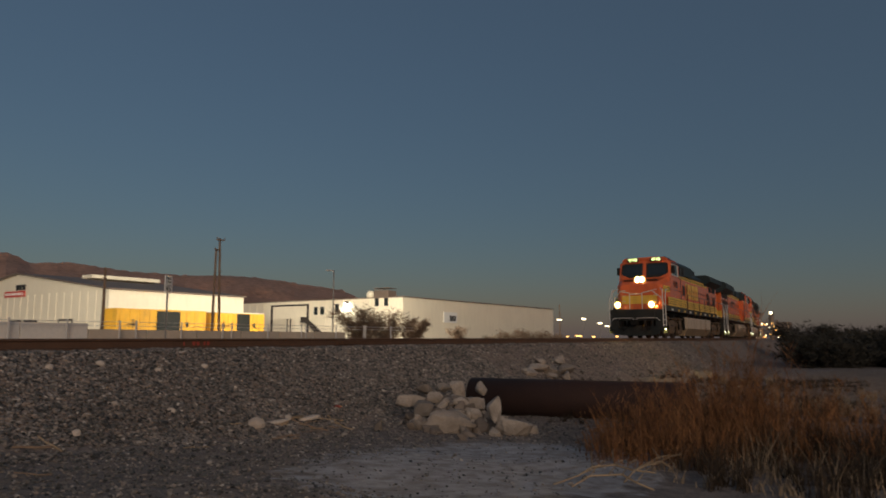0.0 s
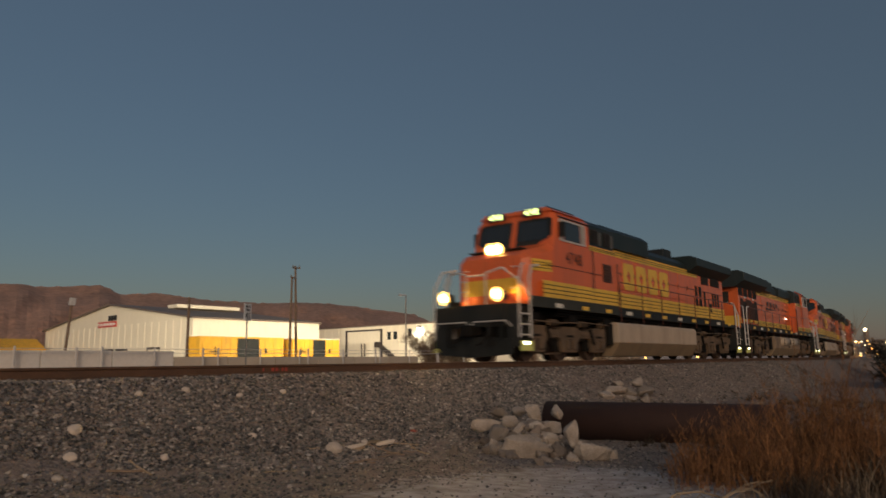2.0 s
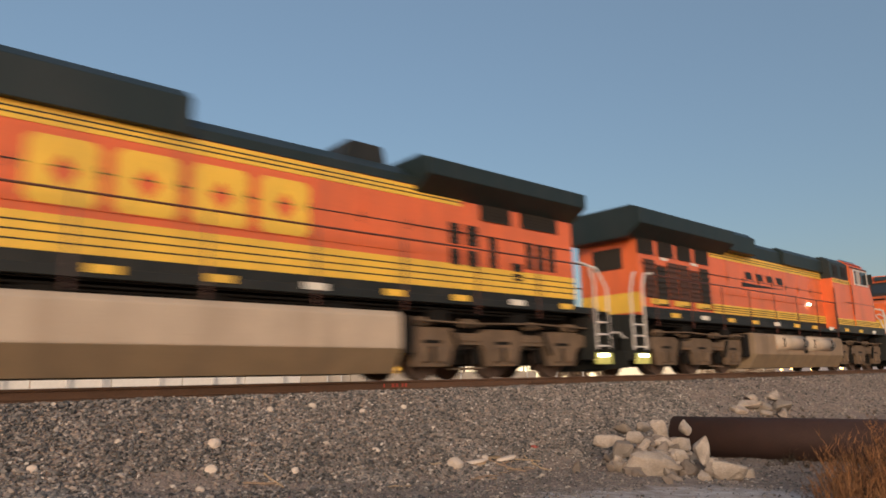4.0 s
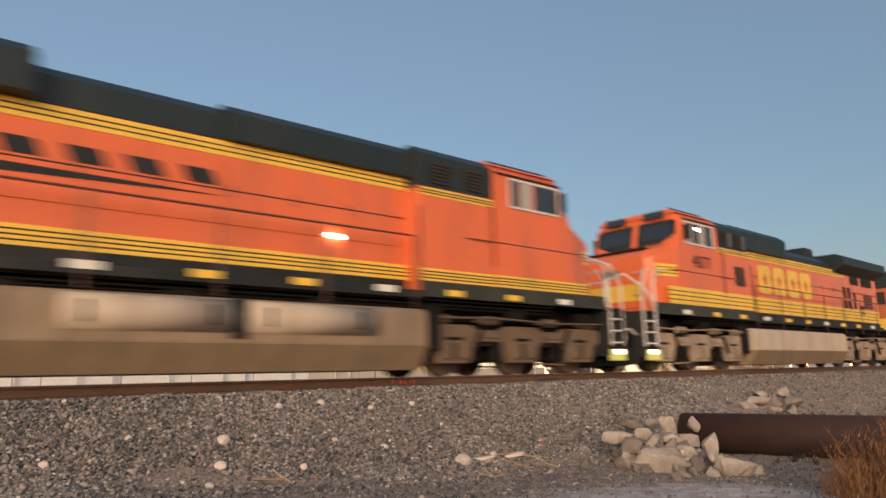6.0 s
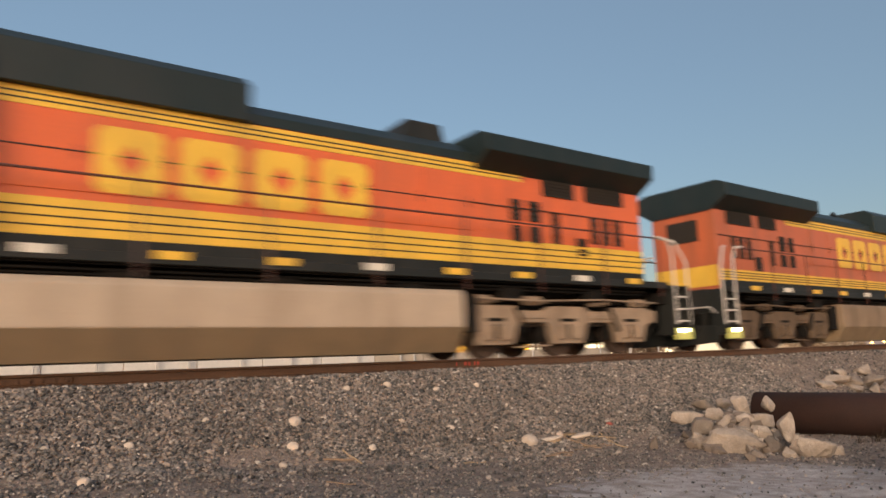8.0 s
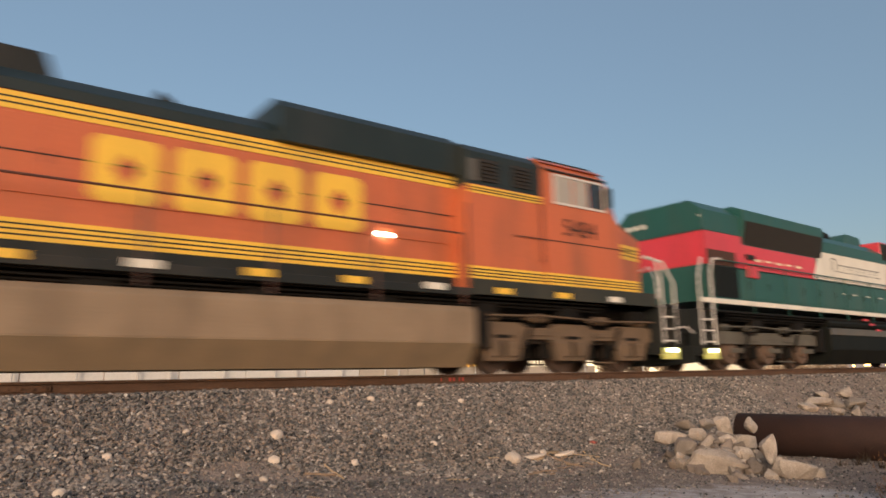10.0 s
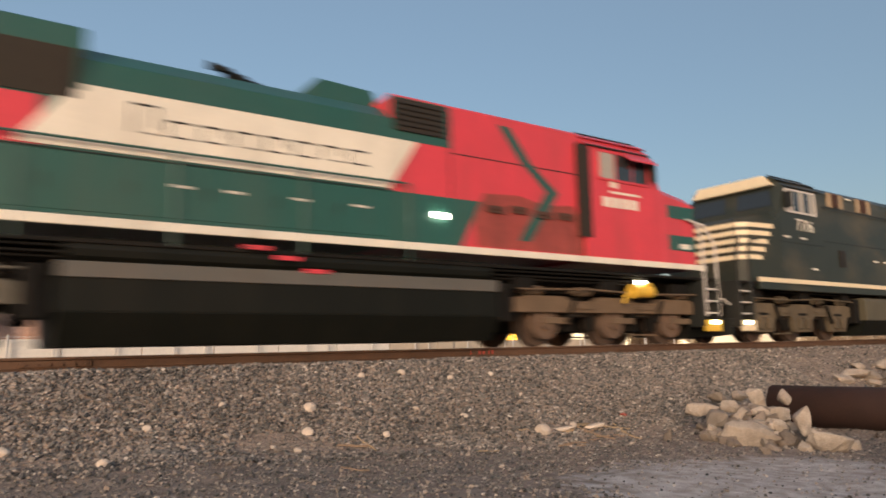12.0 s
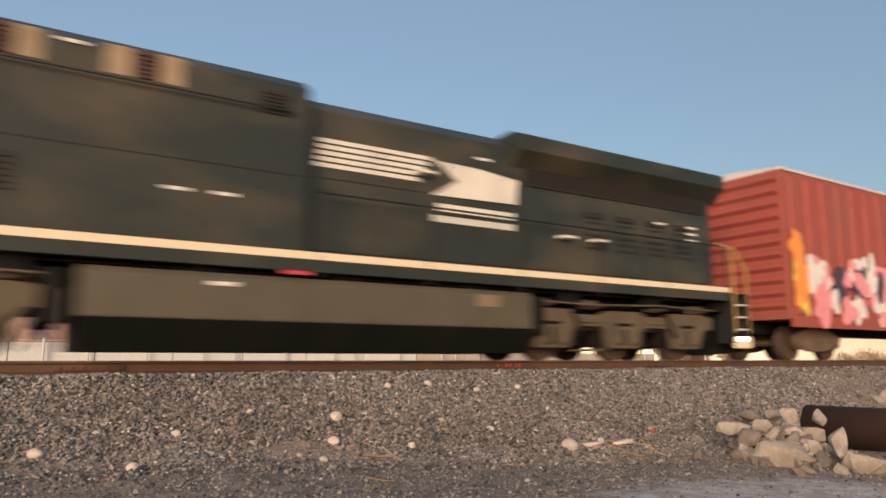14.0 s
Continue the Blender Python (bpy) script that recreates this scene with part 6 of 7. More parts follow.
def boxcar(name, m, label, length=17.5):
    car = thing(name, m, label, "boxcar")
    z0, z1, half = 1.05, 4.95, 1.48
    bm = B()
    bx(bm, 1.25, length - 1.25, -half, half, z0, z1, 0.02)
    body = part("body", bm, BOXRED, car)
    bm = B()
    prism(bm, [(-half - 0.03, z1 - 0.02), (half + 0.03, z1 - 0.02), (half + 0.03, z1 + 0.06), (0, z1 + 0.2), (-half - 0.03, z1 + 0.06)], "x", 1.3, length - 1.3)
    part("roof", bm, RAILING, car, "pale galvanised roof")
    for s in (-1, 1):
        y = s * half
        for k in range(19):
            x = 1.8 + k * (length - 3.6) / 18
            bm = B()
            prism(bm, [(x - 0.2, y), (x + 0.2, y), (x + 0.12, y + s * 0.045), (x - 0.12, y + s * 0.045)], "z", z0 + 0.15, z1 - 0.15)
            part("side_rib", bm, BOXRED, body)
        boxpart("sill", (1.35, length - 1.35, min(y - s * 0.05, y + s * 0.05), max(y - s * 0.05, y + s * 0.05), z0 - 0.2, z0 + 0.08), BOXRED, body, "", 0.01)
        bm = B()
        bx(bm, length / 2 - 1.5, length / 2 + 1.5, min(y + s * 0.05, y + s * 0.1), max(y + s * 0.05, y + s * 0.1), z0 + 0.1, z1 - 0.25, 0.02)
        part("door", bm, BOXRED, car, "sliding boxcar door")
    for x, w in ((1.25, -1), (length - 1.25, 1)):
        for k in range(11):
            z = z0 + 0.25 + k * 0.33
            bm = B()
            prism(bm, [(z, x), (z + 0.2, x), (z + 0.1, x + w * 0.09)], "y", -half + 0.08, half - 0.08)
            bmesh.ops.transform(bm, matrix=Matrix(((0, 0, 1, 0), (0, 1, 0, 0), (1, 0, 0, 0), (0, 0, 0, 1))), verts=bm.verts)
            bmesh.ops.recalc_face_normals(bm, faces=bm.faces)
            part("end_rib", bm, BOXRED, body)
    rng = random.Random(8)
    for s in (-1, 1):
        y = s * (half + 0.05)
        for k in range(84):
            tall = k < 14
            cx, cz = (1.62 + rng.random() * 0.5, 1.35 + 1.7 * rng.random()) if tall else (2.3 + rng.random() * 6.0, 1.3 + rng.random() * 1.2)
            bm = B()
            wide, high = (rng.uniform(0.18, 0.3), rng.uniform(0.25, 0.45)) if tall else (rng.uniform(0.16, 0.42), rng.uniform(0.2, 0.5))
            lobes, lag = rng.randrange(2, 5), rng.uniform(0, 6)
            pts = [(cx + wide * (1 + 0.3 * math.sin(lobes * q + lag)) * math.cos(q), cz + high * (1 + 0.3 * math.sin(lobes * q + lag)) * math.sin(q)) for q in [6.283 * j / 18 for j in range(18)]]
            prism(bm, pts, "y", min(y, y + s * (0.004 + 0.0005 * k)), max(y, y + s * (0.004 + 0.0005 * k)))
            paint = (0, 0, 2, 0)[k % 4] if tall else (1, 3, 1, 1, 3, 4, 1)[k % 7]
            part("spray_patch", bm, GRAFFITI[paint], car, "abstract sprayed colour patch")
    bm = B()
    bx(bm, 0.9, length - 0.9, -0.3, 0.3, 0.7, z0, 0.02)
    part("frame", bm, GRIME_SHADE, car)
    coupler(car, 0, 1)
    coupler(car, length, -1)
    boxcar_truck(car, 3.1)
    boxcar_truck(car, length - 3.1)
    VEHICLES.append((car, m, length))
    return car


def build_train():
    ge_locomotive("orange_locomotive", pose(38.1, TRACK_Y, 0), "orange, yellow and black diesel locomotive with lit headlights, leading the train", "4748", lit=True, length=22.24)
    ge_locomotive("orange_locomotive", pose(83.1, TRACK_Y, 0, 0, 0, 180), "orange diesel locomotive running backwards, long radiator housing leading", "", long_wing=True, new_mark=True, length=22.8)
    ge_locomotive("orange_locomotive", pose(82.95, TRACK_Y, 0), "orange and yellow diesel locomotive with large yellow side mark", "4877", length=22.6)
    ge_locomotive("orange_locomotive", pose(128.15, TRACK_Y, 0, 0, 0, 180), "orange diesel locomotive running backwards, number on its cab", "5484", length=22.2)
    green_locomotive("green_red_locomotive", pose(151.1, TRACK_Y, 0, 0, 0, 180), "green, red and white diesel locomotive running backwards")
    black_locomotive("black_locomotive", pose(150.87, TRACK_Y, 0), "black diesel locomotive with cream nose stripes and sill line", "7706")
    boxcar("red_boxcar", pose(173.5, TRACK_Y, 0), "brick-red ribbed boxcar with sprayed graffiti")


build_train()


def heighten(ob, factor, floor=1.6):
    """Lift all above the deck, so that the roof stands at its true height."""
    for o in ob.children_recursive:
        if o.type == "MESH" and o.name.split(".")[0] not in ("wheelset", "bogie", "motor"):
            for v in o.data.vertices:
                if v.co.z > floor:
                    v.co.z = floor + (v.co.z - floor) * factor
        elif o.type == "FONT":
            o.location.z = floor + (o.location.z - floor) * factor


for vehicle, _, _ in VEHICLES:
    heighten(vehicle, 1.04)


# ---------------- the background ----------------
def build_buildings():
    hall = thing("gabled_warehouse", pose(0, 0, 0), "large cream metal warehouse with gable roof", "warehouse")
    x0, x1, y0, y1, base, eave, top = 52.0, 74.5, 86.5, 135.0, -0.9, 6.5, 9.6
    bm = B()
    mid = (y0 + y1) / 2
    prism(bm, [(y0, base), (y1, base), (y1, eave), (mid, top), (y0, eave)], "x", x0, x1)
    body = part("wall", bm, FACADE, hall)
    bm = B()
    prism(bm, [(y0 - 0.6, eave - 0.1), (mid, top + 0.05), (y1 + 0.6, eave - 0.1), (y1 + 0.6, eave + 0.1), (mid, top + 0.27), (y0 - 0.6, eave + 0.1)], "x", x0 - 0.5, x1)
    rf = part("roof", bm, METALROOF, hall, "brown metal roof")
    bm = B()
    bx(bm, 60, 72, mid - 6, mid - 3, top - 0.2, top + 0.4, 0.1)
    part("roof_vent", bm, FACADE, rf, "pale ridge vent")
    for k in range(24):
        bm = B()
        y = y0 + 1 + k * 2
        bx(bm, x0 - 0.06, x0, y - 0.05, y + 0.05, base, eave - 0.1)
        part("wall_rib", bm, FACADE, body)
    for y in (95.0, 104.5, 109.0):
        d = boxpart("door", (x0 - 0.08, x0, y, y + 3.2, base, 2.4), FACADE, hall, "pale roller door")
        bm = B()
        bx(bm, x0 - 0.16, x0 - 0.08, y - 0.2, y + 3.4, 2.4, 2.7)
        bx(bm, x0 - 0.16, x0 - 0.08, y - 0.2, y, base, 2.4)
        bx(bm, x0 - 0.16, x0 - 0.08, y + 3.2, y + 3.4, base, 2.4)
        part("door_frame", bm, DARKFRAME, d)
    sg = boxpart("sign", (x0 - 0.14, x0 - 0.06, 108.2, 114.4, 6.2, 7.1), SIGNRED, hall, "red and white company sign")
    bm = B()
    for k in range(9):
        bx(bm, x0 - 0.17, x0 - 0.14, 108.7 + k * 0.62, 109.1 + k * 0.62, 6.45, 6.85)
    part("sign_bars", bm, SIGNWHITE, sg)
    bm = B()
    for k in range(3):
        bx(bm, x0 - 0.17, x0 - 0.06, 108.3 + k * 1.0, 109.0 + k * 1.0, 7.2, 8.0)
    part("sign_mark", bm, SIGNBLACK, sg)
    side = boxpart("side_door", (71.2, 73.4, y0 - 0.08, y0, base, 4.0), SIGNWHITE, hall, "pale lit side door")
    # long flat warehouse
    hall = thing("flat_warehouse", pose(0, 0, 0), "long cream flat-roofed warehouse with loading door", "warehouse")
    x0, x1, y0, y1, eave = 92.0, 152.0, 68.0, 107.0, 6.75
    bm = B()
    bx(bm, x0, x1, y0, y1, base, eave)
    body = part("wall", bm, FACADE, hall)
    bm = B()
    bx(bm, x0 - 0.15, x1 + 0.15, y0 - 0.15, y1 + 0.15, eave, eave + 0.18)
    part("roof", bm, METALROOF, hall, "flat dark roof edge")
    for k in range(19):
        bm = B()
        y = y0 + 1 + k * 2
        bx(bm, x0 - 0.06, x0, y - 0.05, y + 0.05, base, eave)
        part("wall_rib", bm, FACADE, body)
    d = boxpart("door", (x0 - 0.1, x0, 89.6, 98.4, base, 5.9), FACADE, hall, "large pale sliding door")
    bm = B()
    bx(bm, x0 - 0.2, x0 - 0.1, 89.1, 98.9, 5.9, 6.2)
    for y in (89.1, 98.4):
        bx(bm, x0 - 0.2, x0 - 0.1, y, y + 0.5, base, 5.9)
    for y in (93.6, 94.4):
        bx(bm, x0 - 0.2, x0 - 0.1, y, y + 0.2, 1.0, 3.6)
    part("door_frame", bm, DARKFRAME, d, "dark door frame")
    bm = B()
    for k in range(12):
        bx(bm, x0 - 1.6, x0, 83.4 + k * 0.42, 83.85 + k * 0.42, base + 0.2 + k * 0.3, base + 0.32 + k * 0.3)
    prism(bm, [(83.2, base), (83.2, base + 1.1), (88.4, base + 4.7), (89.6, base + 4.7), (89.6, base + 3.7), (88.4, base + 3.7)], "x", x0 - 1.7, x0 - 1.6)
    part("stair", bm, DARKFRAME, hall, "dark steel outside stair")
    for y, z in ((87.0, 4.2), (85.5, 4.2), (82.0, 4.6), (73.0, 5.4), (71.0, 5.4)):
        w = boxpart("window", (x0 - 0.06, x0, y, y + 0.9, z, z + 1.3), WINDOW, hall, "small window")
        bm = B()
        bx(bm, x0 - 0.1, x0 - 0.06, y - 0.1, y + 1.0, z + 1.3, z + 1.4)
        part("window_frame", bm, DARKFRAME, w)
    sg = boxpart("sign", (104.3, 108.7, y0 - 0.1, y0, 2.8, 4.7), SIGNWHITE, hall, "white wall sign")
    bm = B()
    for k in range(3):
        bx(bm, 106.2 + k * 0.75, 106.75 + k * 0.75, y0 - 0.14, y0 - 0.1, 3.1, 4.1)
    part("sign_mark", bm, SIGNBLACK, sg)
    lp = boxpart("wall_lamp", (x0 - 0.5, x0 - 0.1, 79.6, 80.4, 6.0, 6.4), DARKFRAME, hall, "wall lamp")
    boxpart("lens", (x0 - 0.48, x0 - 0.12, 79.65, 80.35, 5.92, 6.0), WALLLAMP, lp, "bright white lamp lens")
    u = thing("rooftop_unit", pose(95.5, 74.5, eave + 0.18), "dark rooftop ventilation unit", "ventilation unit")
    bm = B()
    bx(bm, -1.2, 1.2, -1.6, 1.6, 0, 1.3, 0.05)
    for k in range(5):
        rod(bm, (-1.0, -1.4 + k * 0.7, 1.3), (-1.0, -1.4 + k * 0.7, 1.7), 0.08, 6)
    bx(bm, -1.3, 1.3, -1.6, 1.6, 1.7, 1.78)
    part("body", bm, METALROOF, u)
    bm = B()
    bmesh.ops.create_uvsphere(bm, u_segments=14, v_segments=8, radius=0.8, matrix=Matrix.Translation((0, 3.2, 0.7)))
    rod(bm, (0, 3.2, 0), (0, 3.2, 0.5), 0.3, 10)
    part("dome_vent", bm, FACADE, u, "pale domed vent", True)
    lamp = new("warehouse_lamp", bpy.data.lights.new("warehouse_lamp", "AREA"))
    lamp.data.energy, lamp.data.size, lamp.data.color = 160, 0.6, (1.0, 0.92, 0.74)
    lamp.matrix_world = look((x0 - 0.6, 80.0, 5.85), (x0 - 2.5, 80.0, 0))
    # added fill light by the unlit lamp post; brightens the two halls
    hall_fill = new("hall_fill_light", bpy.data.lights.new("hall_fill_light", "AREA"))
    hall_fill.data.energy, hall_fill.data.size, hall_fill.data.color = 6000, 0.6, (1.0, 0.86, 0.62)
    hall_fill.matrix_world = look((62.7, 56.7, 7.9), (100, 82, 3))
    # added fill spot at the leaning pole's head; brightens the gable wall
    beam = new("gable_fill_light", bpy.data.lights.new("gable_fill_light", "SPOT"))
    beam.data.energy, beam.data.spot_size, beam.data.spot_blend, beam.data.shadow_soft_size = 42000, radians(50), 0.5, 0.2
    beam.data.color = (1.0, 0.88, 0.66)
    beam.matrix_world = look((17.9, 42.9, 3.9), (62, 100, 4.5))


build_buildings()


def build_shed():
    shed = thing("yard_shed", pose(45.5, 136, -0.9), "green-grey yard shed with yellow roof", "shed")
    bm = B()
    bx(bm, -5, 5, -4, 4, 0, 3.9, 0.05)
    part("wall", bm, material("grey_green_wall", (0.22, 0.25, 0.2), 0.7, var=0.12), shed)
    bm = B()
    prism(bm, [(-4.5, 3.8), (0, 5.6), (4.5, 3.8), (4.5, 4.1), (0, 6.0), (-4.5, 4.1)], "x", -5.4, 5.4)
    part("roof", bm, BOXYELLOW, shed, "yellow metal roof")


build_shed()


def build_yard():
    # block wall of separate panels, with fence posts and wires over it
    wall = tagged(new("yard_wall"), "low tan block wall in panels along the yard", "wall", kind="structure")
    bm = B()
    bx(bm, 0, 3.94, -0.1, 0.1, -1.0, 0.56, 0.015)
    first = part("panel", bm, BLOCKWALL, wall)
    first.matrix_basis = pose(44, 42, 0)
    bm = B()
    bx(bm, 0, 3.94, -0.1, 0.1, -1.0, 0.95, 0.015)
    pale = part("panel", bm, WHITEBLOCK, wall, "whitewashed wall panel")
    pale.matrix_basis = pose(-12, 42, 0)
    for k in range(1, 14):
        o = new("panel", first.data if k > 8 else pale.data)
        o.parent, o.matrix_basis = wall, pose(-12 + k * 4, 42, random.uniform(-0.02, 0.02))
    fence = thing("wire_fence", pose(0, 41.6, 0), "wire fence on pale steel posts", "fence")
    bm = B()
    rod(bm, (0, 0, -0.95), (0, 0, 1.15), 0.06, 8)
    first = part("post", bm, RAILING, fence)
    first.matrix_basis = pose(-12, 0, 0)
    for k in range(1, 26):
        o = new("post", first.data)
        o.parent, o.matrix_basis = fence, pose(-12 + k * 2.6 * (1 + 0.02 * (k % 3)), 0, random.uniform(-0.05, 0.05))
    for z in (1.05, 0.8):
        bm = B()
        rod(bm, (-12, 0, z), (58, 0, z), 0.018, 6)
        part("wire", bm, RAILING, fence)
    for k, (x, w, h) in enumerate(((44.3, 2.2, 1.5), (46.8, 0.8, 1.4), (48.0, 0.9, 1.5), (52.0, 1.4, 1.2))):
        bm = B()
        bx(bm, -w / 2, w / 2, -0.4, 0.4, 0, h, 0.04)
        o = link("white_barrier", bm, WHITEBLOCK)
        o.matrix_basis = pose(x, 49.5, -0.85)
        tagged(o, "white-painted concrete block by the yard", "block", "blocks by the yard")
    # yellow boxcars on the siding
    for x, long_, dark in ((49.2, 13.2, False), (64.0, 9.0, True)):
        car = thing("yellow_boxcar", pose(x, 81.5, -0.9), "yellow boxcar with black sliding door on a siding" if not dark else "brown-yellow boxcar in shade on a siding", "boxcar", "boxcars on the siding")
        bm = B()
        bx(bm, 0, long_, -1.5, 1.5, 1.0, 4.5, 0.03)
        bd = part("body", bm, BOXYELLOW, car)
        boxpart("roof", (-0.05, long_ + 0.05, -1.55, 1.55, 4.5, 4.62), RAILING if dark else BOXYELLOW, car)
        for k in range(10):
            xx = 0.4 + k * (long_ - 0.8) / 9
            boxpart("rib", (xx - 0.06, xx + 0.06, -1.56, -1.5, 1.1, 4.4), BOXYELLOW, bd)
        boxpart("door", (long_ * 0.42, long_ * 0.68, -1.62, -1.56, 1.05, 4.4), BLACK, car, "black sliding door")
        for a, b, c, d in ((0.1, 0.6, 2.6, 2.75), (0.16, 0.2, 2.2, 3.3), (0.75, 0.88, 2.5, 3.1), (0.5, 0.53, 3.1, 3.5), (0.58, 0.61, 3.1, 3.5)):
            boxpart("side_mark", (long_ * a, long_ * a + (b - a) * 3, -1.64, -1.62, c, d), SIGNBLACK, car)
        bm = B()
        for xx in (1.2, 2.8, long_ - 2.8, long_ - 1.2):
            for s in (-0.75, 0.75):
                rod(bm, (xx, s - 0.06, 0.45), (xx, s + 0.06, 0.45), 0.45, 16)
        bx(bm, 0.3, long_ - 0.3, -0.3, 0.3, 0.6, 1.0)
        part("running_gear", bm, GRIME_SHADE, car)
    # a low dark vehicle before the boxcars
    v = thing("parked_car", pose(62.0, 74, -0.87), "dark teal parked car behind the wall", "car")
    bm = B()
    prism(bm, [(-2.3, 0.35), (2.3, 0.35), (2.35, 0.85), (1.5, 1.0), (0.8, 1.5), (-1.3, 1.5), (-1.9, 1.0), (-2.35, 0.9)], "y", -0.85, 0.85, 0.08)
    part("body", bm, CONTROL, v)
    for a in (-1.45, 1.45):
        for s in (-0.8, 0.8):
            bm = B()
            rod(bm, (a, s - 0.1, 0.33), (a, s + 0.1, 0.33), 0.33, 16)
            part("wheel", bm, BLACK, v)


build_yard()


def wooden_pole(x, y, base, top, lean, label, arms=(), r=0.15, mat=None):
    p = thing("utility_pole", pose(x, y, base, 0, lean, 0), label, "utility pole", "poles along the yard")
    bm = B()
    rod(bm, (0, 0, -0.2), (0, 0, top - base), r, 10, r * 0.65)
    part("post", bm, mat or WOODPOLE, p)
    for z, w in arms:
        bm = B()
        bx(bm, -w / 2, w / 2, -0.2, -0.08, z - base - 0.06, z - base + 0.06)
        for k in (-0.45, 0.45):
            rod(bm, (w * k, -0.14, z - base), (w * k, -0.14, z - base + 0.25), 0.05, 6)
        part("crossarm", bm, mat or WOODPOLE, p)
    return p


def build_poles():
    wooden_pole(43.7, 54, -0.9, 9.6, -2.0, "tall weathered wooden utility pole with crossarm", ((9.4, 0.9),))
    wooden_pole(42.8, 54, -0.9, 8.5, 1.0, "weathered wooden utility pole", ((8.4, 0.5),))
    wooden_pole(25.2, 42.5, -0.9, 4.55, 0.0, "short weathered wooden pole", (), 0.12)
    p = wooden_pole(17.4, 42.6, -0.9, 3.75, 4.0, "leaning wooden pole with a small lamp", (), 0.1)
    boxpart("lamp_head", (-0.15, 0.15, -0.15, 0.15, 4.5, 4.95), RAILING, p, "pale lamp head", 0.03)
    lp = thing("lamp_post", pose(61.8, 56, -0.9), "dark steel lamp post with a short arm", "lamp post")
    bm = B()
    rod(bm, (0, 0, 0), (0, 0, 9.0), 0.11, 10, 0.07)
    part("post", bm, STEELPOLE, lp)
    bm = B()
    bx(bm, -1.0, 0.0, -0.08, 0.08, 8.9, 9.0, 0.02)
    bx(bm, -1.2, -0.6, -0.14, 0.14, 8.84, 8.98, 0.03)
    part("lamp_head", bm, RAILING, lp)
    sg = thing("speed_limit_sign", pose(19.68, 28, -0.9), "white speed limit sign on a thin post", "road sign")
    bm = B()
    rod(bm, (0, 0.04, 0), (0, 0.04, 3.7), 0.04, 8)
    part("post", bm, STEELPOLE, sg)
    bm = B()
    bx(bm, -0.31, 0.31, -0.01, 0.02, 2.98, 3.78, 0.008)
    plate = part("plate", bm, SIGNWHITE, sg)
    plate.matrix_basis = pose(0, 0, 0, 0, 0, 24)
    writing("45", 0.46, SIGNBLACK, plate, pose(0, -0.016, 3.17, 90, 0, 0), "limit")
    writing("SPEED", 0.16, SIGNBLACK, plate, pose(0, -0.016, 3.64, 90, 0, 0), "heading")
    writing("LIMIT", 0.16, SIGNBLACK, plate, pose(0, -0.016, 3.48, 90, 0, 0), "heading")
    dark = wooden_pole(126, 55, -0.9, 6.5, 0, "thin dark wooden pole far off", (), 0.14)
    # distant yard lamps
    for k, (dx, dy, dz, r) in enumerate(((0.916, 0.4, 0.025, 330), (0.929, 0.369, 0.026, 360), (0.937, 0.348, 0.02, 380), (0.941, 0.339, 0.016, 420))):
        x, y, z = dx * r, dy * r, dz * r
        lp = thing("yard_lamp", pose(x, y, -0.9), "distant lit yard lamp on a tall mast", "lamp post", "distant yard lamps")
        bm = B()
        rod(bm, (0, 0, 0), (0, 0, z + 0.9), 0.14, 8)
        part("mast", bm, STEELPOLE, lp)
        bm = B()
        bx(bm, -0.9, 0.9, -0.9, 0.9, z + 0.9, z + 1.6, 0.2)
        part("lamp_head", bm, FARLAMP, lp, "glowing lamp head")
    for k, (dx, dy, z, w) in enumerate(((0.927, 0.376, 0.6, 2.2), (0.934, 0.357, 0.3, 1.2), (0.945, 0.327, 0.4, 1.0), (0.92, 0.39, 0.4, 0.8))):
        o = thing("far_light", pose(dx * 300, dy * 300, -0.9), "distant orange light by the line", "lamp", "distant orange lights")
        bm = B()
        rod(bm, (0, 0, 0), (0, 0, z + 0.9), 0.1, 6)
        part("post", bm, STEELPOLE, o)
        bm = B()
        bx(bm, -w / 2, w / 2, -w / 2, w / 2, z + 0.9, z + 1.5, 0.2)
        part("lamp_head", bm, FARGLOW, o, "glowing orange lamp")
    # lit plant beyond the train
    pl = thing("lit_plant", pose(396, 54, -0.9), "distant lit industrial plant with a tower", "plant")
    bm = B()
    bx(bm, -4, 4, -9, -4, 0, 9, 0.1)
    bx(bm, -3, 3, 4, 10, 0, 6, 0.1)
    rod(bm, (0, 0, 0), (0, 0, 14), 1.2, 12)
    rod(bm, (0, -2.5, 0), (0, -2.5, 10), 0.8, 12)
    part("structure", bm, METALROOF, pl)
    rng = random.Random(3)
    for k in range(26):
        y, z = rng.uniform(-9, 9), 1 + 8 * rng.random() ** 1.6
        boxpart("lamp", (-4.6, -4.2, y, y + 0.5, z, z + 0.5), FARGLOW if k % 3 else FARLAMP, pl, "small glowing lamp")
    boxpart("lamp", (-1.6, -1.3, -0.6, 0.6, 13.2, 14.6), FARLAMP, pl, "bright tower lamp")


build_poles()


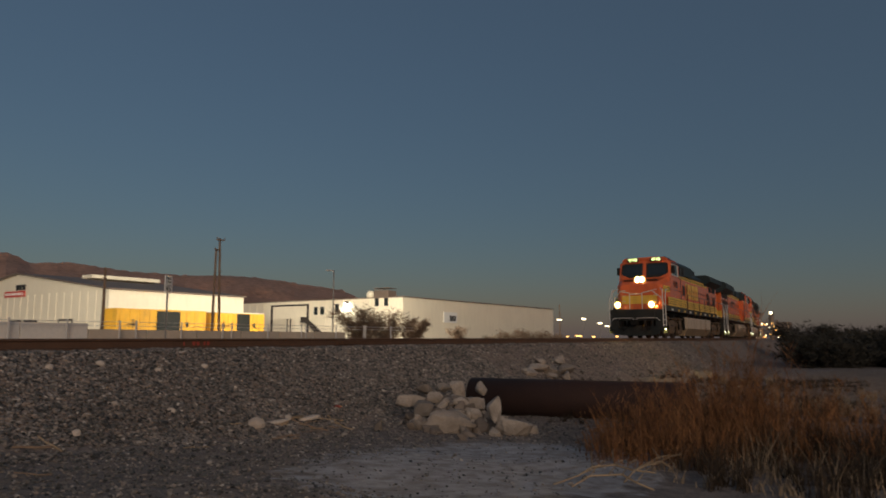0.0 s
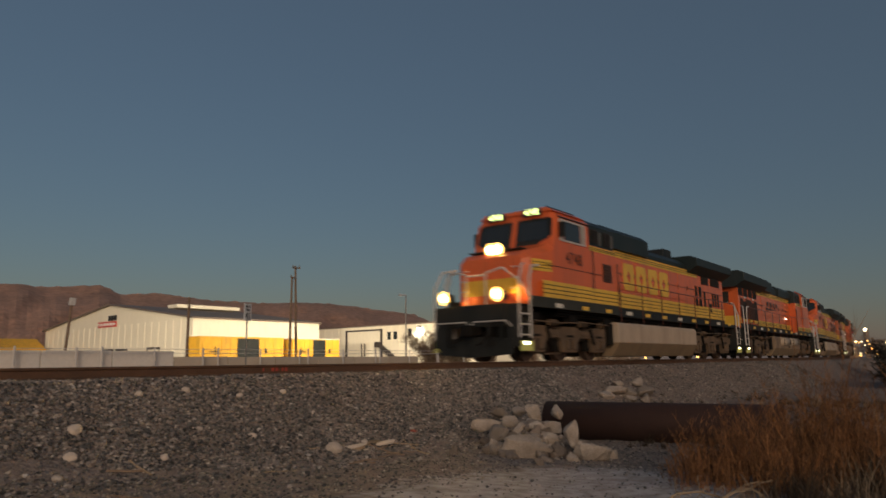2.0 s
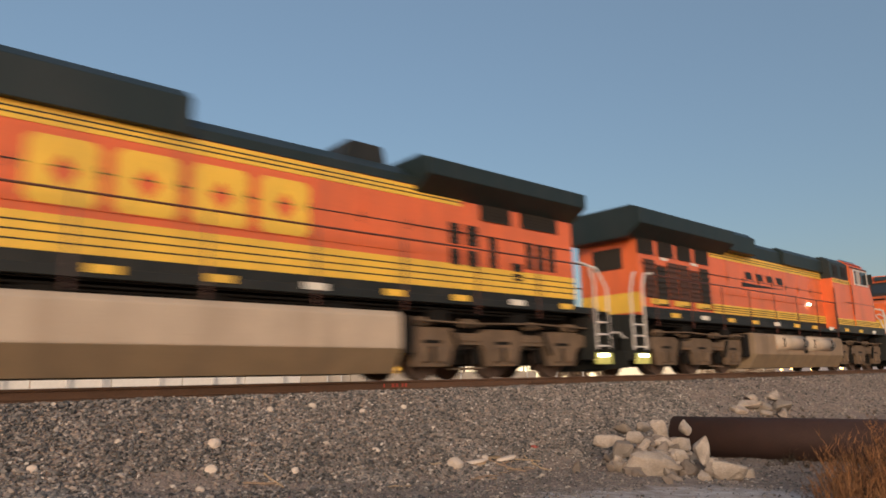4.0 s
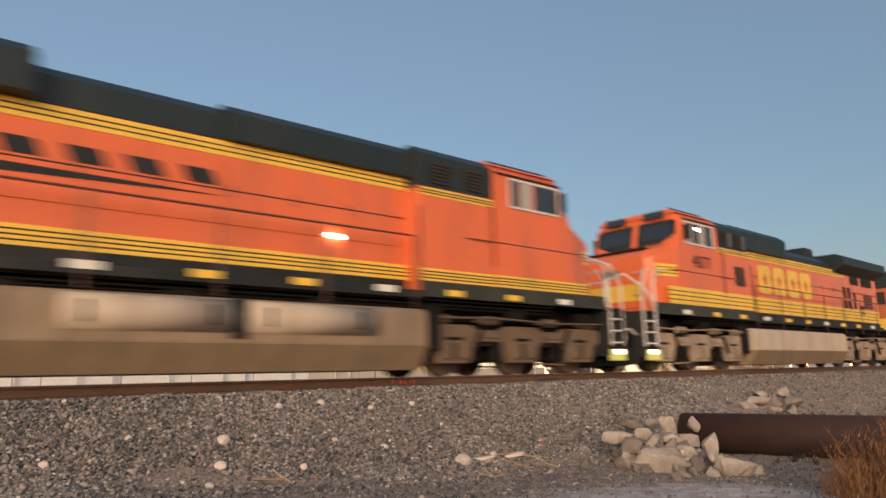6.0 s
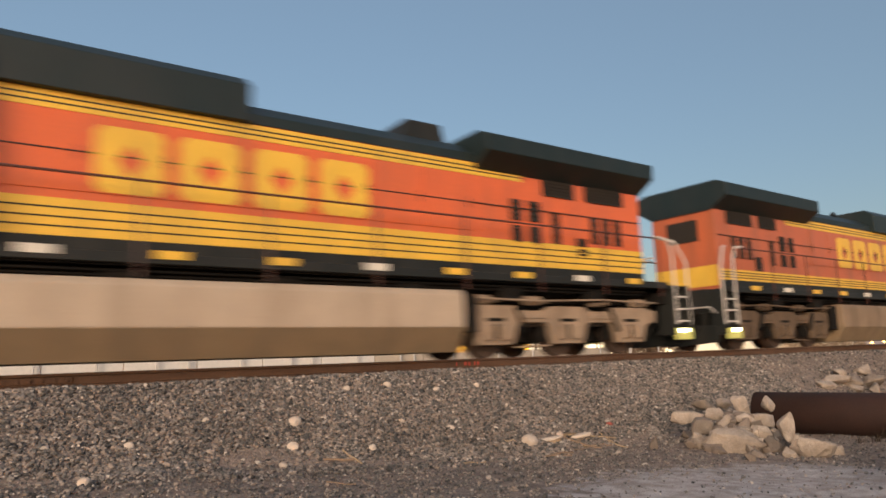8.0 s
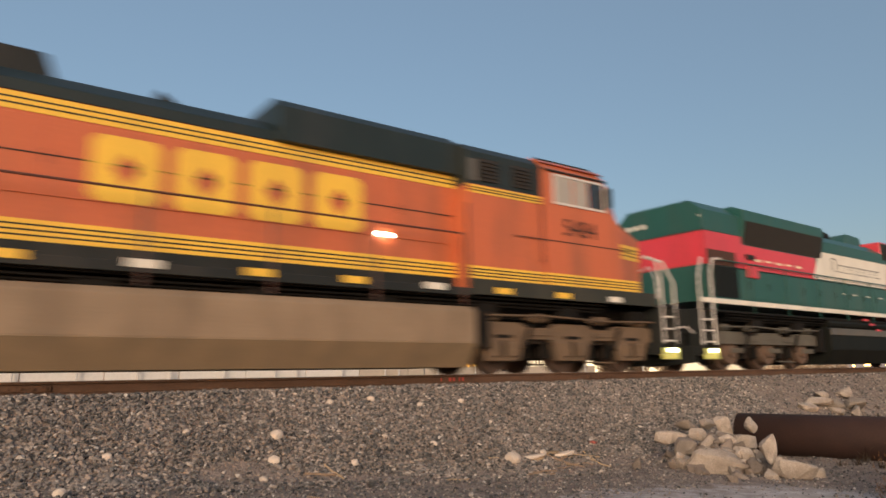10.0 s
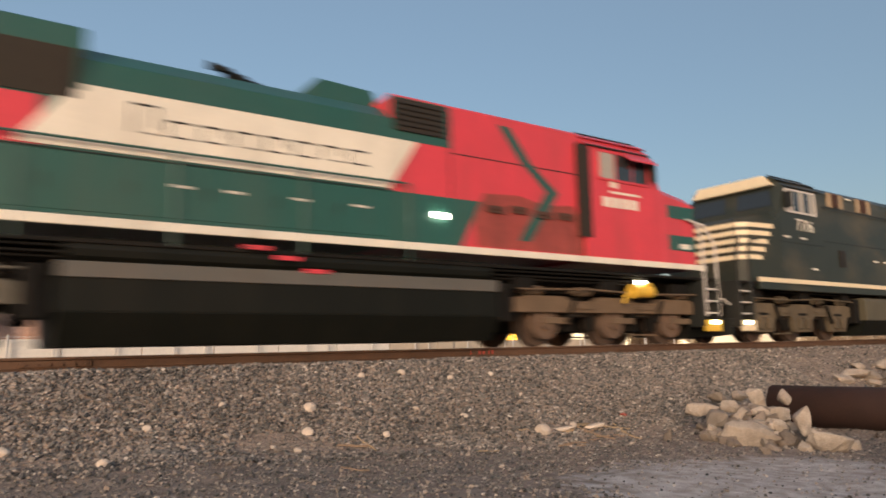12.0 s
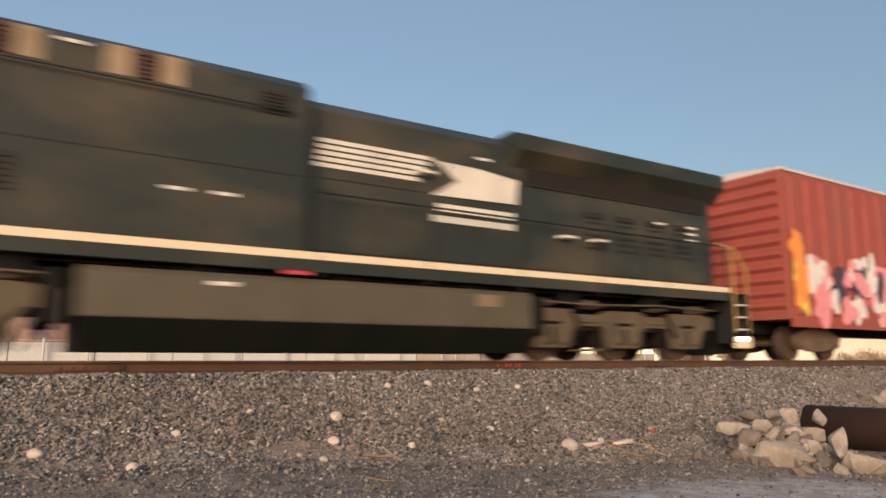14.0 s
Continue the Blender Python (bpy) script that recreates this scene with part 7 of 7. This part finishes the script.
def build_shrubs():
    rows = [(59.8, 50, 4.6, 5.6), (64.6, 50.5, 5.0, 5.2), (69.6, 50, 2.4, 4.2), (84, 52, 3.0, 3.2), (90, 50, 3.0, 1.8), (95, 50, 4.2, 2.6), (100, 49, 4.6, 3.2), (105, 50, 4.5, 2.8), (112, 50, 4, 2.4)]
    for k, (x, y, w, h) in enumerate(rows):
        shrub("bare_tree", pose(x, y, -0.9), w, h, TWIG, 30 + k, "leafless brown bushy tree behind the track", "tree", "bare trees", 10, 1700 if k < 3 else 900, 0.08, 0.03)
    rng = random.Random(9)
    for k in range(30):
        a, d = radians(84.3 + (k % 15) * 0.72 + rng.uniform(-0.2, 0.2)), rng.uniform(38, 50) + (k // 15) * 16
        x, y = d * math.sin(a), d * math.cos(a)
        shrub("dark_bush", pose(x, y, ground_height(x, y) - 0.1), 3.8, rng.uniform(2.0, 3.0) * d / 50, SCRUB, 70 + k,
              "dark leafless scrub bush beside the line", "bush", "dark scrub", 11, 1500, 0.06, 0.035)


build_shrubs()


def build_mountains():
    """A far brown range as a ridged sheet."""
    table = ((10, 0.03), (25, 0.045), (35, 0.06), (42, 0.0705), (46.2, 0.0814), (49.4, 0.0869), (53.8, 0.0863), (58.1, 0.0898), (61.3, 0.0976), (64.2, 0.0946),
             (65.6, 0.1062), (68.8, 0.1016), (70.5, 0.1023), (80, 0.11), (95, 0.09), (120, 0.06), (150, 0.03))
    angles, tops = [a for a, _ in table], [b for _, b in table]
    verts, faces = [], []
    cols = np.arange(10, 150, 0.35)
    rows = 15
    for a in cols:
        h = np.interp(a, angles, tops)
        if a < 42:
            h *= step(34, 42, a)
        for j in range(rows):
            u = j / (rows - 1)
            r = 2300 + 900 * u + 140 * noise.noise((a * 0.5, u * 3, 0)) * (1 - u * 0.5)
            gully = noise.fractal((a * 0.9, u * 1.2, 4), 1.0, 2.0, 4)
            z = (h * 3200 * (u ** 0.75) * (1 + 0.10 * gully * (1 - u))) + (6 * noise.noise((a * 2.3, 0, 1)) + 4 * noise.noise((a * 6.3, 0, 1)) if u == 1 else 0)
            verts.append((r * math.cos(radians(a)), r * math.sin(radians(a)), z - 3))
    for i in range(len(cols) - 1):
        for j in range(rows - 1):
            k = i * rows + j
            faces.append((k, k + rows, k + rows + 1, k + 1))
    me = bpy.data.meshes.new("backdrop")
    me.from_pydata(verts, [], faces)
    me.materials.append(ROCKFACE)
    tagged(new("backdrop", me), "bare brown mountain range on the skyline", "mountain", kind="structure")


build_mountains()


# ---------------- what moves ----------------
def motions():
    """The whole train rolls at one speed; every wheelset turns with it."""
    for ob, m, length in VEHICLES:
        back = m[0][0] < 0
        left = m.translation.x - (length if back else 0)
        rows = []
        for k in range(29):
            a = left - SPEED * k * 0.5
            b = a + length
            turn = math.degrees(math.atan2(track_y(b) - track_y(a), length))
            rows.append((k * 0.5, pose(b, track_y(b), 0, 0, 0, turn + 180) if back else pose(a, track_y(a), 0, 0, 0, turn)))
        walk(ob, rows)
    for w, x, r in WHEELSETS:
        back = 1 if VEHICLE_TURN[w] else -1
        beat = 15 if r > 0.5 else 30
        walk(w, [(k / beat, pose(x, 0, r) @ Matrix.Rotation(back * SPEED * k / beat / r, 4, "Y")) for k in range(14 * beat + 1)])


VEHICLE_TURN = {}
BACKWARDS = {ob: m[0][0] < 0 for ob, m, _ in VEHICLES}
for w, x, r in WHEELSETS:
    top = w.parent.parent
    VEHICLE_TURN[w] = BACKWARDS[top]
motions()
